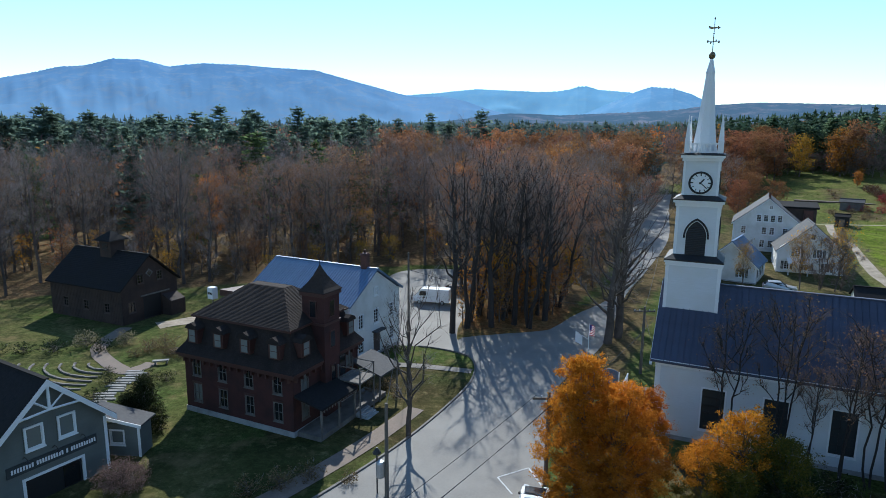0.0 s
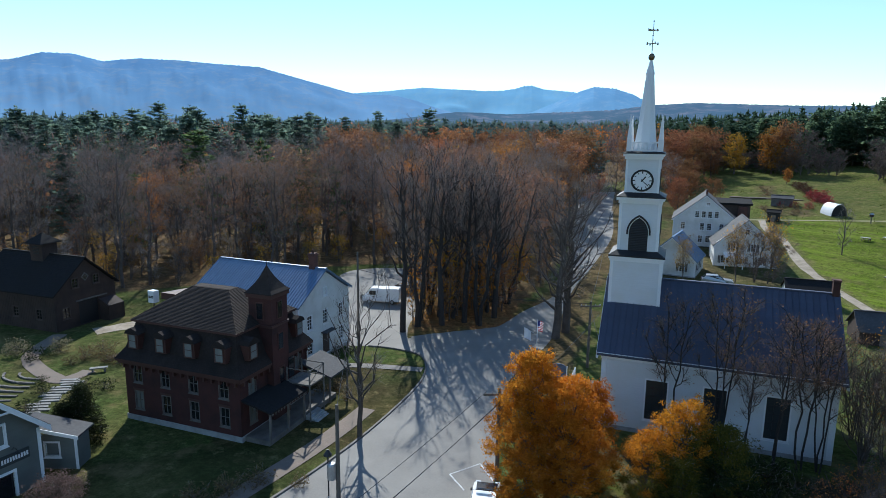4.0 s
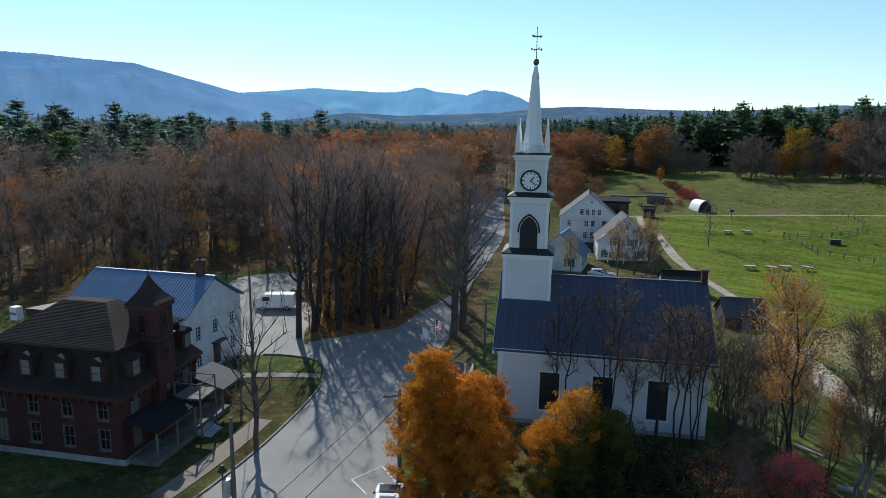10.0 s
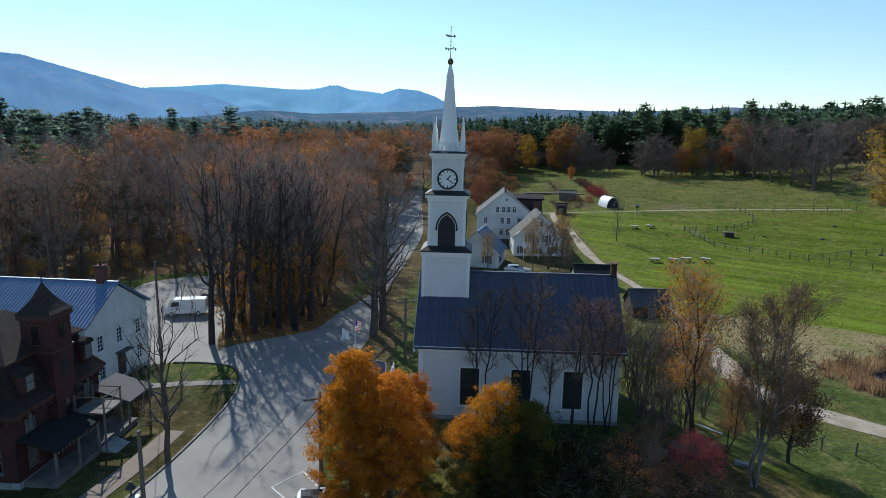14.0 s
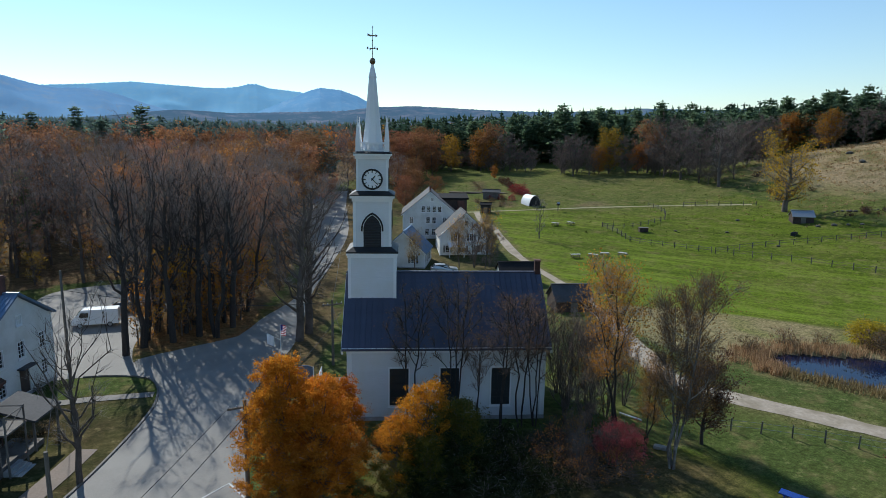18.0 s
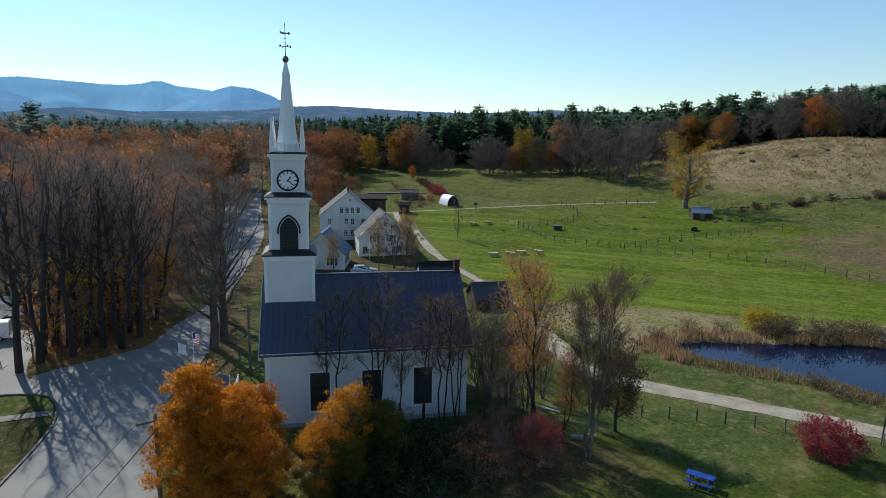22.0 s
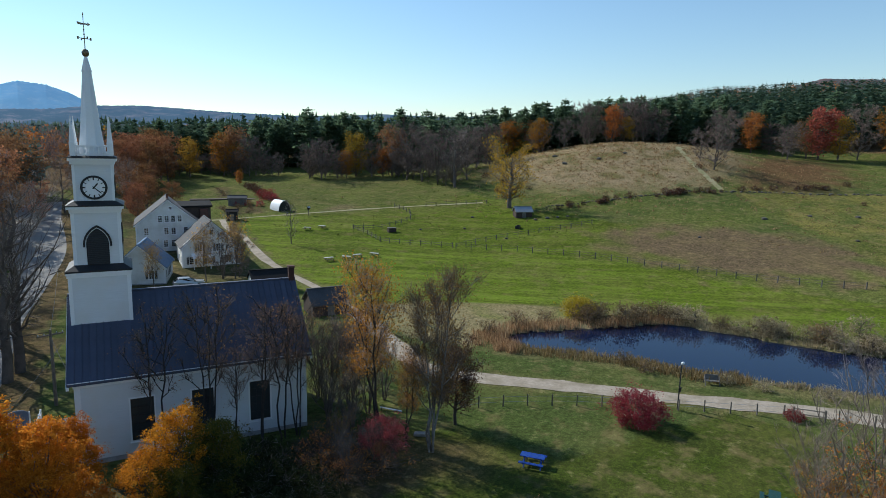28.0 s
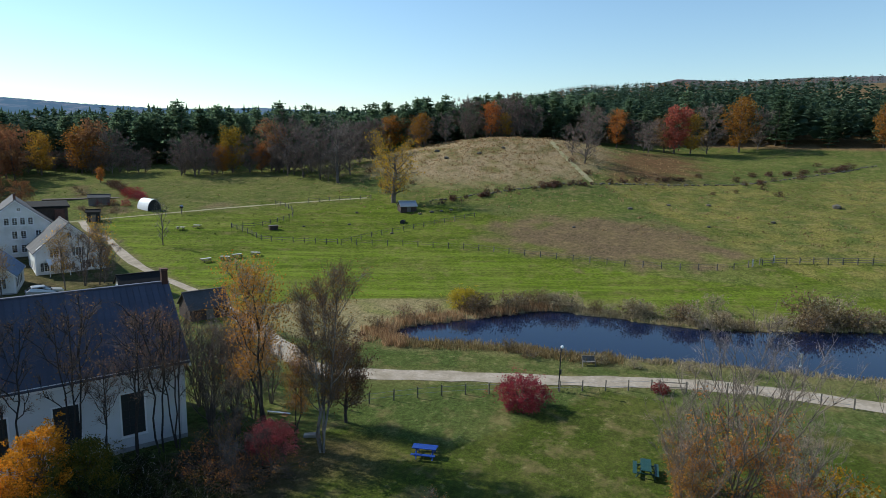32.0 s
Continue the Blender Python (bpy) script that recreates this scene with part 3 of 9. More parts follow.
def land(x, y):
    """Height of the ground: level round the village, rising away over the fields, with one knoll."""
    x, y = np.asarray(x, float), np.asarray(y, float)
    d = np.hypot(x, y)
    az = np.degrees(np.arctan2(-x, y))
    s = np.interp(az, [-110, -75, -60, -40, -30, -15, 40, 90], [0.13, 0.13, 0.10, 0.09, 0.07, 0.05, 0.05, 0.05])
    r = np.clip(d - 110, 0, 190)
    z = s * r * r / (r + 20) * 1.08
    s2 = np.interp(az, [-100, -75, -60, -40, -20, 40], [0.105, 0.100, 0.055, 0.036, 0.024, 0.018])
    z = z + s2 * np.clip(d - 290, 0, 1500) + np.interp(az, [-82, -68], [0.05, 0.0]) * np.clip(d - 290, 0, 150)
    u = ((x - HR[0] * 245) * HR[0] + (y - HR[1] * 245) * HR[1]) / 45
    v = ((x - HR[0] * 245) * HR[1] - (y - HR[1] * 245) * HR[0]) / 55
    z = z + 12.5 * np.exp(-(u * u + v * v))
    p = np.hypot((x - 79) * 0.8 + (y - 10) * 0.45, ((y - 10) * 0.8 - (x - 79) * 0.45) / 2.2)
    return z - np.clip(0.9 - np.clip(p - 9, 0, 9) / 5, 0, 0.9) * 0.0


def zat(x, y):
    return float(land(x, y))


def inside(poly, x, y):
    x, y = np.asarray(x, float), np.asarray(y, float)
    c = np.zeros(x.shape, bool)
    n = len(poly)
    for i in range(n):
        (x0, y0), (x1, y1) = poly[i], poly[(i + 1) % n]
        hit = ((y0 > y) != (y1 > y)) & (x < (x1 - x0) * (y - y0) / ((y1 - y0) or 1e-9) + x0)
        c ^= hit
    return c


def smooth_line(pts, per=6, closed=False):
    """A curve through 2D points."""
    P = [Vector((*p, 0)) for p in pts]
    n = len(P)
    out = []
    for i in range(n if closed else n - 1):
        g = (lambda k: P[k % n]) if closed else (lambda k: P[min(max(k, 0), n - 1)])
        a, b, c, d = g(i - 1), g(i), g(i + 1), g(i + 2)
        for j in range(per):
            t = j / per
            q = 0.5 * ((2 * b) + (c - a) * t + (2 * a - 5 * b + 4 * c - d) * t * t + (3 * b - a - 3 * c + d) * t ** 3)
            out.append((q.x, q.y))
    if not closed:
        out.append(tuple(pts[-1]))
    return out


def near_line(x, y, line):
    """Distance of many places from a line."""
    best = np.full(np.shape(x), 1e9)
    for (x0, y0), (x1, y1) in zip(line, line[1:]):
        dx, dy = x1 - x0, y1 - y0
        t = np.clip(((x - x0) * dx + (y - y0) * dy) / (dx * dx + dy * dy + 1e-9), 0, 1)
        best = np.minimum(best, np.hypot(x - x0 - t * dx, y - y0 - t * dy))
    return best


FOREST = [(-260, 58), (-73, 76), (-60, 90), (-43, 95), (-27, 100), (-12, 113), (3, 115), (11, 101), (4.5, 82), (1.5, 73), (6, 75), (13, 76), (18, 84), (24, 95), (31, 111), (41, 137), (55, 180), (82, 226), (117, 262), (60, 520), (-300, 520)]
ROAD_L = smooth_line([(-19.5, 23), (-13, 32), (-8.2, 37.7), (-2.6, 45.9), (2.0, 54.9), (3.6, 59.8), (3.7, 64.0), (2.3, 66.2), (-1.2, 68.1), (-5.2, 68.8), (-11, 69.6), (-16, 72)])
MAIN_L = smooth_line([(2, 71.5), (6, 73), (13, 74.5), (18.5, 82), (25.8, 91.4), (32.5, 109), (41.4, 135), (55, 178), (66, 208)])
MAIN_R = smooth_line([(-9, 11), (0, 27), (6.6, 37.6), (8.6, 46.2), (11.4, 56.5), (16.2, 64.3), (20.5, 72.4), (28.8, 93), (39.0, 113), (52.4, 140), (66, 178), (77, 206)])
LOT = smooth_line([(2, 71.5), (2.5, 77), (4.5, 84), (8.3, 96), (6, 106), (1.8, 111), (-7, 109), (-10, 98), (-10, 86), (-15, 78), (-16, 72)])
PATH_MID = smooth_line([(94, 148), (88, 136), (85.8, 126.7), (76.1, 104.7), (68.7, 80.5), (60.9, 61.7), (54.4, 49.6), (50.6, 40.8), (52.0, 34.9), (55.8, 27.0), (60.2, 16.9), (64.8, 7.4), (67.3, 0.3), (69, -12), (70, -30)])
POND = smooth_line([(63.9, 39.0), (69.0, 41.0), (75.3, 36.4), (82.0, 31.2), (87.4, 26.6), (88.5, 17.0), (89.2, 9.5), (90.0, 4.0), (91.8, -0.6), (96.5, -9.0), (101, -20), (100, -38), (86, -38), (80.5, -20), (76.5, -8), (74.2, 3.6), (72.5, 8.2), (71.2, 13.8), (69.4, 18.4), (69.2, 24.5), (66.2, 32.3)], 5, True)
FARM_LANE = smooth_line([(90, 149), (100.1, 144.3), (113, 137.4), (126.7, 130.8), (139.2, 122.6), (148.7, 113.9), (156.1, 105.5)])


def cover_colour(x, y):
    """What grows where: lawn, mown field, hay, leaf litter, bare paddock; some patches are darkened to stand for shade.
    """
    x, y = np.asarray(x, float), np.asarray(y, float)
    d = np.hypot(x, y)
    nz = np.array([noise.fractal(Vector((a * 0.045, b * 0.045, 0)), 1.0, 2.0, 4) for a, b in zip(x, y)])
    nf = np.array([noise.fractal(Vector((a * 0.18, b * 0.18, 7)), 1.0, 2.0, 3) for a, b in zip(x, y)])
    col = np.empty((len(x), 3))
    col[:] = (0.096, 0.128, 0.034)
    def mix(w, c):
        w = np.clip(w, 0, 1)[:, None]
        col[:] = col * (1 - w) + np.array(c) * w
    field = inside([(56, 58), (88, 133), (104, 148), (163, 115), (150, 36), (135, -70), (90, -26), (92, 26), (69, 43)], x, y)
    mix(field * 1.0, (0.170, 0.235, 0.016))
    rank = (d > 175) & (x > 112) & (y > 118) & (d < 262)
    mix(rank * (0.8 + nf * 0.9), (0.175, 0.165, 0.055))
    mix(np.where(rank, nf * 1.5, 0), (0.085, 0.095, 0.030))
    mix(np.where(field, nz * 0.8, 0), (0.145, 0.175, 0.026))
    mix(field * np.clip((x - 92) / 42, 0, 0.75), (0.118, 0.155, 0.012))
    swath = np.array([noise.fractal(Vector(((a * 0.79 + b * 0.61) * 0.22, (a * 0.61 - b * 0.79) * 0.012, 3)), 1.0, 2.0, 3) for a, b in zip(x, y)])
    mix(np.where(field, np.clip(swath * 1.3, 0, 0.6), 0), (0.085, 0.110, 0.014))
    mix(np.where(field, np.clip(-swath * 1.2, 0, 0.5), 0), (0.180, 0.220, 0.032))
    rough = (d > 178) & (x > 60) & (y > 0) | ((x > 120) & (y < 60))
    mix(rough * (0.55 + nz * 0.8), (0.156, 0.178, 0.040))
    pad = np.hypot((x - 143) / 17, (y - 30) / 27)
    mix((1.25 - pad + nf * 0.5) * 2.2, (0.200, 0.132, 0.080))
    u = ((x - HR[0] * 235) * HR[0] + (y - HR[1] * 235) * HR[1]) / 38
    v = ((x - HR[0] * 235) * HR[1] - (y - HR[1] * 235) * HR[0]) / 44
    mix((1.2 - np.hypot(u, v) + nf * 0.25) * 3.0, (0.45, 0.325, 0.195))
    mix((1.2 - np.hypot(u, v)) * 3.0 * np.clip(nf * 1.6, 0, 0.85), (0.20, 0.165, 0.065))
    red = np.hypot((x - 232) / 36, (y - 34) / 17)
    mix((1.2 - red + nf * 0.5) * 1.5, (0.21, 0.105, 0.052))
    tuss = (y < 33.6 - (184.4 - x) * 0.80) & (x > 126) & (x + y * 0.55 < 221)
    mix(tuss * (0.6 + nf * 1.4), (0.26, 0.225, 0.058))
    mix(tuss * (nz * 1.3), (0.12, 0.14, 0.03))
    for bed in ([(123.5, 200.5), (128.5, 197), (117.5, 178), (111.5, 177)], [(104.5, 166), (112.5, 160), (108.5, 148), (98, 149), (100, 157)]):
        mix(inside(bed, x, y) * (0.75 + nf * 0.9), (0.120, 0.080, 0.048))
    mix((6 - np.hypot((x - 127) / 1.2, (y - 136)) + nf * 3) * 0.25, (0.25, 0.19, 0.10))
    # brown yard earth, deepened in colour for the shadows lying there
    yard = inside([(44, 104), (50, 92), (66, 94), (74, 106), (70, 114), (84, 146), (70, 150), (56, 128)], x, y)
    mix(yard * (0.75 + nf * 0.7), (0.115, 0.088, 0.048))
    # litter brown that also paints in the trees' shade behind the farmhouse
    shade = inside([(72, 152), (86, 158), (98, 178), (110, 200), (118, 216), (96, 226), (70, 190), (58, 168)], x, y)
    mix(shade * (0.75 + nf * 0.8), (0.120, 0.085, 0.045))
    verge = near_line(x, y, MAIN_R)
    mix((4.2 - verge + nf * 2.5) * (y > 52), (0.185, 0.120, 0.062))
    bank = near_line(x, y, POND + POND[:1])
    mix((5.5 - bank + nf * 3) / 5, (0.24, 0.20, 0.09))
    dry = inside([(58, 50), (62, 62), (67, 66), (73.5, 60), (79, 52), (86, 41), (94, 22), (88, 14), (68, 42), (60, 42)], x, y)
    mix(dry * (0.95 + nf * 0.8), (0.36, 0.285, 0.15))
    ditch = near_line(x, y, [(84, 42), (95, 22), (100, -2), (108, -40)])
    mix((4 - ditch + nf * 4) / 6, (0.22, 0.19, 0.07))
    mix((2.6 - near_line(x, y, PATH_MID) + nf) / 2, (0.21, 0.19, 0.08))
    wood = inside(FOREST, x, y) | ((d > 300) & (x > -60)) | (x < -90)
    mix(wood * 1.0, (0.25, 0.150, 0.082))
    mix(np.where(wood, nf * 0.9, 0), (0.15, 0.085, 0.045))
    litter = np.hypot((x - 8) / 11, (y - 81) / 8)
    mix((1.3 - litter + nf * 0.6) * 2, (0.36, 0.165, 0.065))
    lawn = inside([(5, 30), (18, 44), (34, 37), (40, 30), (42, 20), (60, 12), (60, -30), (20, -10)], x, y)
    mix(lawn * 0.92, (0.072, 0.098, 0.012))
    mix(np.where(lawn, nz * 0.5 + nf * 0.3, 0), (0.115, 0.105, 0.034))
    under = np.hypot((x - 35) / 6, (y - 28) / 5)
    mix((1.0 - under + nf * 0.6) * 1.3, (0.16, 0.115, 0.05))
    # litter colour darkened where the church's shadow falls
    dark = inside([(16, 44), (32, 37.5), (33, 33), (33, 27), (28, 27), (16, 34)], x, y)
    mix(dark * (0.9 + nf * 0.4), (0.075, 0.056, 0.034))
    # brown front lawn, darkened further for the brick house's shadow
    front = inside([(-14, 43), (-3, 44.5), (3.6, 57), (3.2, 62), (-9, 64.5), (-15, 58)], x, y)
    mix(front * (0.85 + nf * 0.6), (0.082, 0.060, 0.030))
    # olive grass with the shade by shop and house painted in
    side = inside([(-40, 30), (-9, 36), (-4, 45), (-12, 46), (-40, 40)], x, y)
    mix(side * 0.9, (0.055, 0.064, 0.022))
    mix((x < -16) * ~wood * (0.35 + nf * 0.8), (0.135, 0.112, 0.048))
    return np.clip(col, 0.01, 0.6)


def land_sheet():
    az = np.concatenate([np.arange(-100, 42, 0.55), np.arange(42, 260, 6)])
    rad = [0.0, 8.0]
    while rad[-1] < 4300:
        rad.append(rad[-1] + max(0.9, rad[-1] * 0.0125) * (1 if rad[-1] < 330 else 5))
    rad = np.array(rad[1:])
    A, R = np.meshgrid(np.radians(az), rad)
    x, y = (-np.sin(A) * R).ravel(), (np.cos(A) * R).ravel()
    z = land(x, y)
    hole = inside(POND, x, y)
    z = np.where(hole, z - 1.2, z)
    n, k = len(az), len(rad)
    vs = np.stack([x, y, z], 1)
    fs = [(i * n + j, i * n + (j + 1) % n, (i + 1) * n + (j + 1) % n, (i + 1) * n + j) for i in range(k - 1) for j in range(n)]
    fs.append(tuple(range(n))[::-1])
    me = bpy.data.meshes.new("ground")
    me.from_pydata(vs.tolist(), [], fs)
    at = me.color_attributes.new("cover", "FLOAT_COLOR", "POINT")
    c = np.ones((len(vs), 4))
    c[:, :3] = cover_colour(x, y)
    at.data.foreach_set("color", c.ravel())
    for p in me.polygons:
        p.use_smooth = True
    me.materials.append(ground_mat)
    return tagged(new("ground", me), "rolling autumn ground of lawns, hayfields and leaf litter", "ground", kind="structure")


def sheet(name, loop, lift, material, label, category, step=2.5, thick=0.0):
    """A paved sheet that lies on the land within a closed outline."""
    bm = bmesh.new()
    vs = [bm.verts.new((x, y, zat(x, y) + lift)) for x, y in loop]
    f = bm.faces.new(vs)
    bmesh.ops.triangulate(bm, faces=[f])
    bmesh.ops.recalc_face_normals(bm, faces=bm.faces)
    if bm.faces and sum(f.normal.z for f in bm.faces) < 0:
        bmesh.ops.reverse_faces(bm, faces=bm.faces)
    me = bpy.data.meshes.new(name)
    bm.to_mesh(me)
    bm.free()
    me.materials.append(material)
    return tagged(new(name, me), label, category, kind="structure")


def ribbon(name, line, width, lift, material, label, category, height=0.0, kind="structure", edge=0.0, parent=None):
    """A strip along a line: flat, or raised by height with real side faces."""
    bm = bmesh.new()
    rows = []
    n = len(line)
    for i, (x, y) in enumerate(line):
        a, b = Vector(line[max(i - 1, 0)]), Vector(line[min(i + 1, n - 1)])
        d = (b - a).normalized()
        wob = edge * noise.noise(Vector((x * 0.7, y * 0.7, 3)))
        hw = width / 2 + wob
        pts = [(x - d.y * -hw, y + d.x * -hw), (x - d.y * hw, y + d.x * hw)]
        z = [zat(*p) for p in pts]
        if height:
            rows.append([bm.verts.new((*pts[0], z[0] - 0.05)), bm.verts.new((*pts[0], z[0] + height)), bm.verts.new((*pts[1], z[1] + height)), bm.verts.new((*pts[1], z[1] - 0.05))])
        else:
            rows.append([bm.verts.new((*pts[0], z[0] + lift)), bm.verts.new((x, y, zat(x, y) + lift + 0.02)), bm.verts.new((*pts[1], z[1] + lift))])
    for r, s in zip(rows, rows[1:]):
        for k in range(len(r) - 1):
            bm.faces.new((r[k], r[k + 1], s[k + 1], s[k]))
    if height:
        bm.faces.new(rows[0][::-1])
        bm.faces.new(rows[-1])
    ob = part(name, bm, material, parent)
    if parent is None:
        tagged(ob, label, category, kind=kind)
    return ob


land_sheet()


def road_strip():
    """The street as one sheet between its two edges, draped on the land."""
    def even(line, n):
        p = np.array(line)
        s = np.concatenate([[0], np.cumsum(np.hypot(*np.diff(p, axis=0).T))])
        q = np.linspace(0, s[-1], n)
        return np.stack([np.interp(q, s, p[:, 0]), np.interp(q, s, p[:, 1])], 1)
    bm = bmesh.new()
    near_r = [p for p in MAIN_R if p[1] <= 74]
    far_r = [p for p in MAIN_R if p[1] >= 72]
    near_l = [p for p in ROAD_L if p[0] > -60][:ROAD_L.index(min(ROAD_L, key=lambda q: abs(q[1] - 64.0) + abs(q[0] - 3.7))) + 1] + [(2.0, 71.5), (8, 73.4), (13, 74.5)]
    for left, right, n, up in ((near_l, near_r, 40, 0.045), (MAIN_L, far_r, 50, 0.02)):
        L, R = even(left, n), even(right, n)
        rows = [[bm.verts.new((*(l + (r - l) * k / 6), zat(*(l + (r - l) * k / 6)) + up)) for k in range(7)] for l, r in zip(L, R)]
        for a, b in zip(rows, rows[1:]):
            for k in range(6):
                bm.faces.new((a[k], a[k + 1], b[k + 1], b[k]))
    me = bpy.data.meshes.new("road")
    bmesh.ops.recalc_face_normals(bm, faces=bm.faces)
    bm.to_mesh(me)
    bm.free()
    me.materials.append(asphalt)
    tagged(new("road", me), "grey worn asphalt village street striped with tree shadows", "road", kind="structure")


road_strip()
sheet("road", [(3.7, 64.0), *[p for p in ROAD_L if p[1] > 64.2], *LOT[::-1]], 0.028, asphalt, "pale worn asphalt side lane and parking lot", "road")
kerb_line = [p for p in ROAD_L if p[1] < 68.5]
ribbon("kerb", [(x - 0.12, y + 0.05) for x, y in kerb_line], 0.18, 0, concrete, "grey weathered kerb along the street", "kerb", 0.15)
ribbon("pavement", [(x - 2.1, y + 1.2) for x, y in kerb_line if y < 51.5], 1.7, 0.05, paver, "brown brick pavement beside the kerb", "pavement")
ribbon("pavement", [(-6.5, 62.8), (-2, 62.2), (3.3, 60.8)], 1.2, 0.05, concrete, "short concrete walk across the lawn", "pavement")
NEAR_TRACK = [p for p in PATH_MID if p[1] < 66]
ribbon("path", NEAR_TRACK, 3.0, 0.04, gravel, "pale gravel farm track winding past the pond", "path", edge=0.6)
ribbon("path", [p for p in PATH_MID if p[1] >= 66] + NEAR_TRACK[:1], 1.6, 0.03, gravel, "narrow gravel farm track climbing past the cottage", "path", edge=0.5)
ribbon("path", smooth_line([(195, 47), (203, 53), (212, 60), (222, 67), (232, 72)]), 1.7, 0.12, track_tan, "pale two-wheel track climbing the knoll", "path", edge=0.8)
ribbon("path", FARM_LANE, 1.3, 0.06, track_tan, "narrow pale gravel lane across the farm", "path", edge=0.5)
sheet("water", [(x, y) for x, y in [(p[0] + (p[0] - 80) * 0.06, p[1] + (p[1] - 5) * 0.06) for p in POND]], -0.35, water, "still dark blue farm pond", "pond")
# ---- far hills ----
def far_hills(name, skyline, dist, foot, material, label, bumps, tip=0.0066):
    jag = dist * 0.0011
    """A range as a sloping relief from its foot up to a skyline of (azimuth, elevation) in degrees."""
    az0, az1 = skyline[0][0], skyline[-1][0]
    azs = np.linspace(az0, az1, 620)
    xs = [p[0] for p in skyline]
    order = np.argsort(xs)
    el = np.interp(azs, np.array(xs)[order], np.array([p[1] for p in skyline])[order])
    bm = bmesh.new()
    rows = []
    for a, e in zip(azs, el):
        top = EYE[2] + math.tan(radians(e + tip * (a - 5))) * dist
        col = []
        for f in [k / 10 for k in range(10)] + [0.984, 1.0, 1.1, 1.2]:
            r = foot + (dist - foot) * f
            h = -20 + (top + 20) * (f ** 0.85 if f <= 1 else 1 - (f - 1) * 1.5)
            w = noise.fractal(Vector((a * 0.30, f * 11.0, dist * 0.01)), 1.0, 2.0, 4) * bumps * (math.sin(min(f, 1) * math.pi) + (0.05 if f > 0.85 else 0))
            w += (jag * noise.noise(Vector((a * 6.0, 4, 0))) + 0.6 * jag * noise.noise(Vector((a * 17.0, 9, 0)))) * (f == 1.0)
            col.append(bm.verts.new((-math.sin(radians(a)) * r, math.cos(radians(a)) * r, h + w)))
        rows.append(col)
    for a, b in zip(rows, rows[1:]):
        for k in range(13):
            f = bm.faces.new((a[k], a[k + 1], b[k + 1], b[k]))
            f.smooth = True
    ob = part(name, bm, material, None)
    tagged(ob, label, "mountain", kind="structure")


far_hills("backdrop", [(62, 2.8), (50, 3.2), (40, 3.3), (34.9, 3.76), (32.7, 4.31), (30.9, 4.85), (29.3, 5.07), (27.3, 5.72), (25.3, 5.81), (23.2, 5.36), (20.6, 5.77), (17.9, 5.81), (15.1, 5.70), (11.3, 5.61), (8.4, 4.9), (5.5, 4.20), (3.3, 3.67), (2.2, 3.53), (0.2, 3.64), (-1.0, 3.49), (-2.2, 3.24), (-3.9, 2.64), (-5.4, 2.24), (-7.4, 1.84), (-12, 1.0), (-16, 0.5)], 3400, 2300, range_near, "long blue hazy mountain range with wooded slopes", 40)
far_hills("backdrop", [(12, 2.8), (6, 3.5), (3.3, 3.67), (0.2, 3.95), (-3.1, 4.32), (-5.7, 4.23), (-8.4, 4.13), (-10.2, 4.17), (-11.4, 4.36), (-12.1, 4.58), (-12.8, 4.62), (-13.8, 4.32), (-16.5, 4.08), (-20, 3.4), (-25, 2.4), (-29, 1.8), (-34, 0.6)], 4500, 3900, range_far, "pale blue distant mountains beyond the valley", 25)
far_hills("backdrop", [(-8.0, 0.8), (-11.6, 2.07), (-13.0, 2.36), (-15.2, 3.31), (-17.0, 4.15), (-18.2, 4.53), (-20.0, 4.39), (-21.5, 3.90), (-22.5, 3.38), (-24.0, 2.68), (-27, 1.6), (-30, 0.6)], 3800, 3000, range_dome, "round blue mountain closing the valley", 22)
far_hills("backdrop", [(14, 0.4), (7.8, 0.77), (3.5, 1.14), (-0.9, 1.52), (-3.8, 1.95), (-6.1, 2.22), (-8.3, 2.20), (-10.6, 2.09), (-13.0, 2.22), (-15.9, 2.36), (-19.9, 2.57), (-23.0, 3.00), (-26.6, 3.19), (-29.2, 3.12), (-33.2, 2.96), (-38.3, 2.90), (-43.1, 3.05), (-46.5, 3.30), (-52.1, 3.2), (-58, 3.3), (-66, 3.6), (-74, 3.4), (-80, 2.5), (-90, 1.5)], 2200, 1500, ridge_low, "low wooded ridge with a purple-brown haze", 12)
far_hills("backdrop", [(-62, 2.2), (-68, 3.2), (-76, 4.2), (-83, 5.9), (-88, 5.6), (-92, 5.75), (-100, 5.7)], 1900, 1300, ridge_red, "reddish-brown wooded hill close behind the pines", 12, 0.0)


def axes(u):
    """The pose of a building: corner and the direction of its long side."""
    return lambda x, y, z=0.0: Matrix.Translation((x, y, z)) @ Matrix.Rotation(math.atan2(u[1], u[0]), 4, "Z")


def four_walls(b, lx, ly, h, holes, material, gables, thick=0.25, base=0.0):
    """Walls of a box lx by ly. holes and gables by side: s (y=0), e (x=lx), n (y=ly), w (x=0). Returns their frames."""
    fr = {"s": face_pose(0, 0, 0, -1, base), "e": face_pose(lx, 0, 1, 0, base), "n": face_pose(lx, ly, 0, 1, base), "w": face_pose(0, ly, -1, 0, base)}
    ln = {"s": lx, "e": ly, "n": lx, "w": ly}
    for k in "senw":
        m, l = fr[k], ln[k]
        if k in "ew":          # butt between the long walls
            m = m @ Matrix.Translation((thick, 0, 0))
            hs = [(x - thick, z, w, hh) for x, z, w, hh in holes.get(k, ())]
            wall(b, m, l - 2 * thick, h, hs, material, gables.get(k, 0), thick)
        else:
            wall(b, m, l, h, list(holes.get(k, ())), material, gables.get(k, 0), thick)
    return fr


# ---- the church ----
CH = (17.49, 47.31)
CH_U = (0.9024, -0.4310)
CH_AT = axes(CH_U)(*CH)
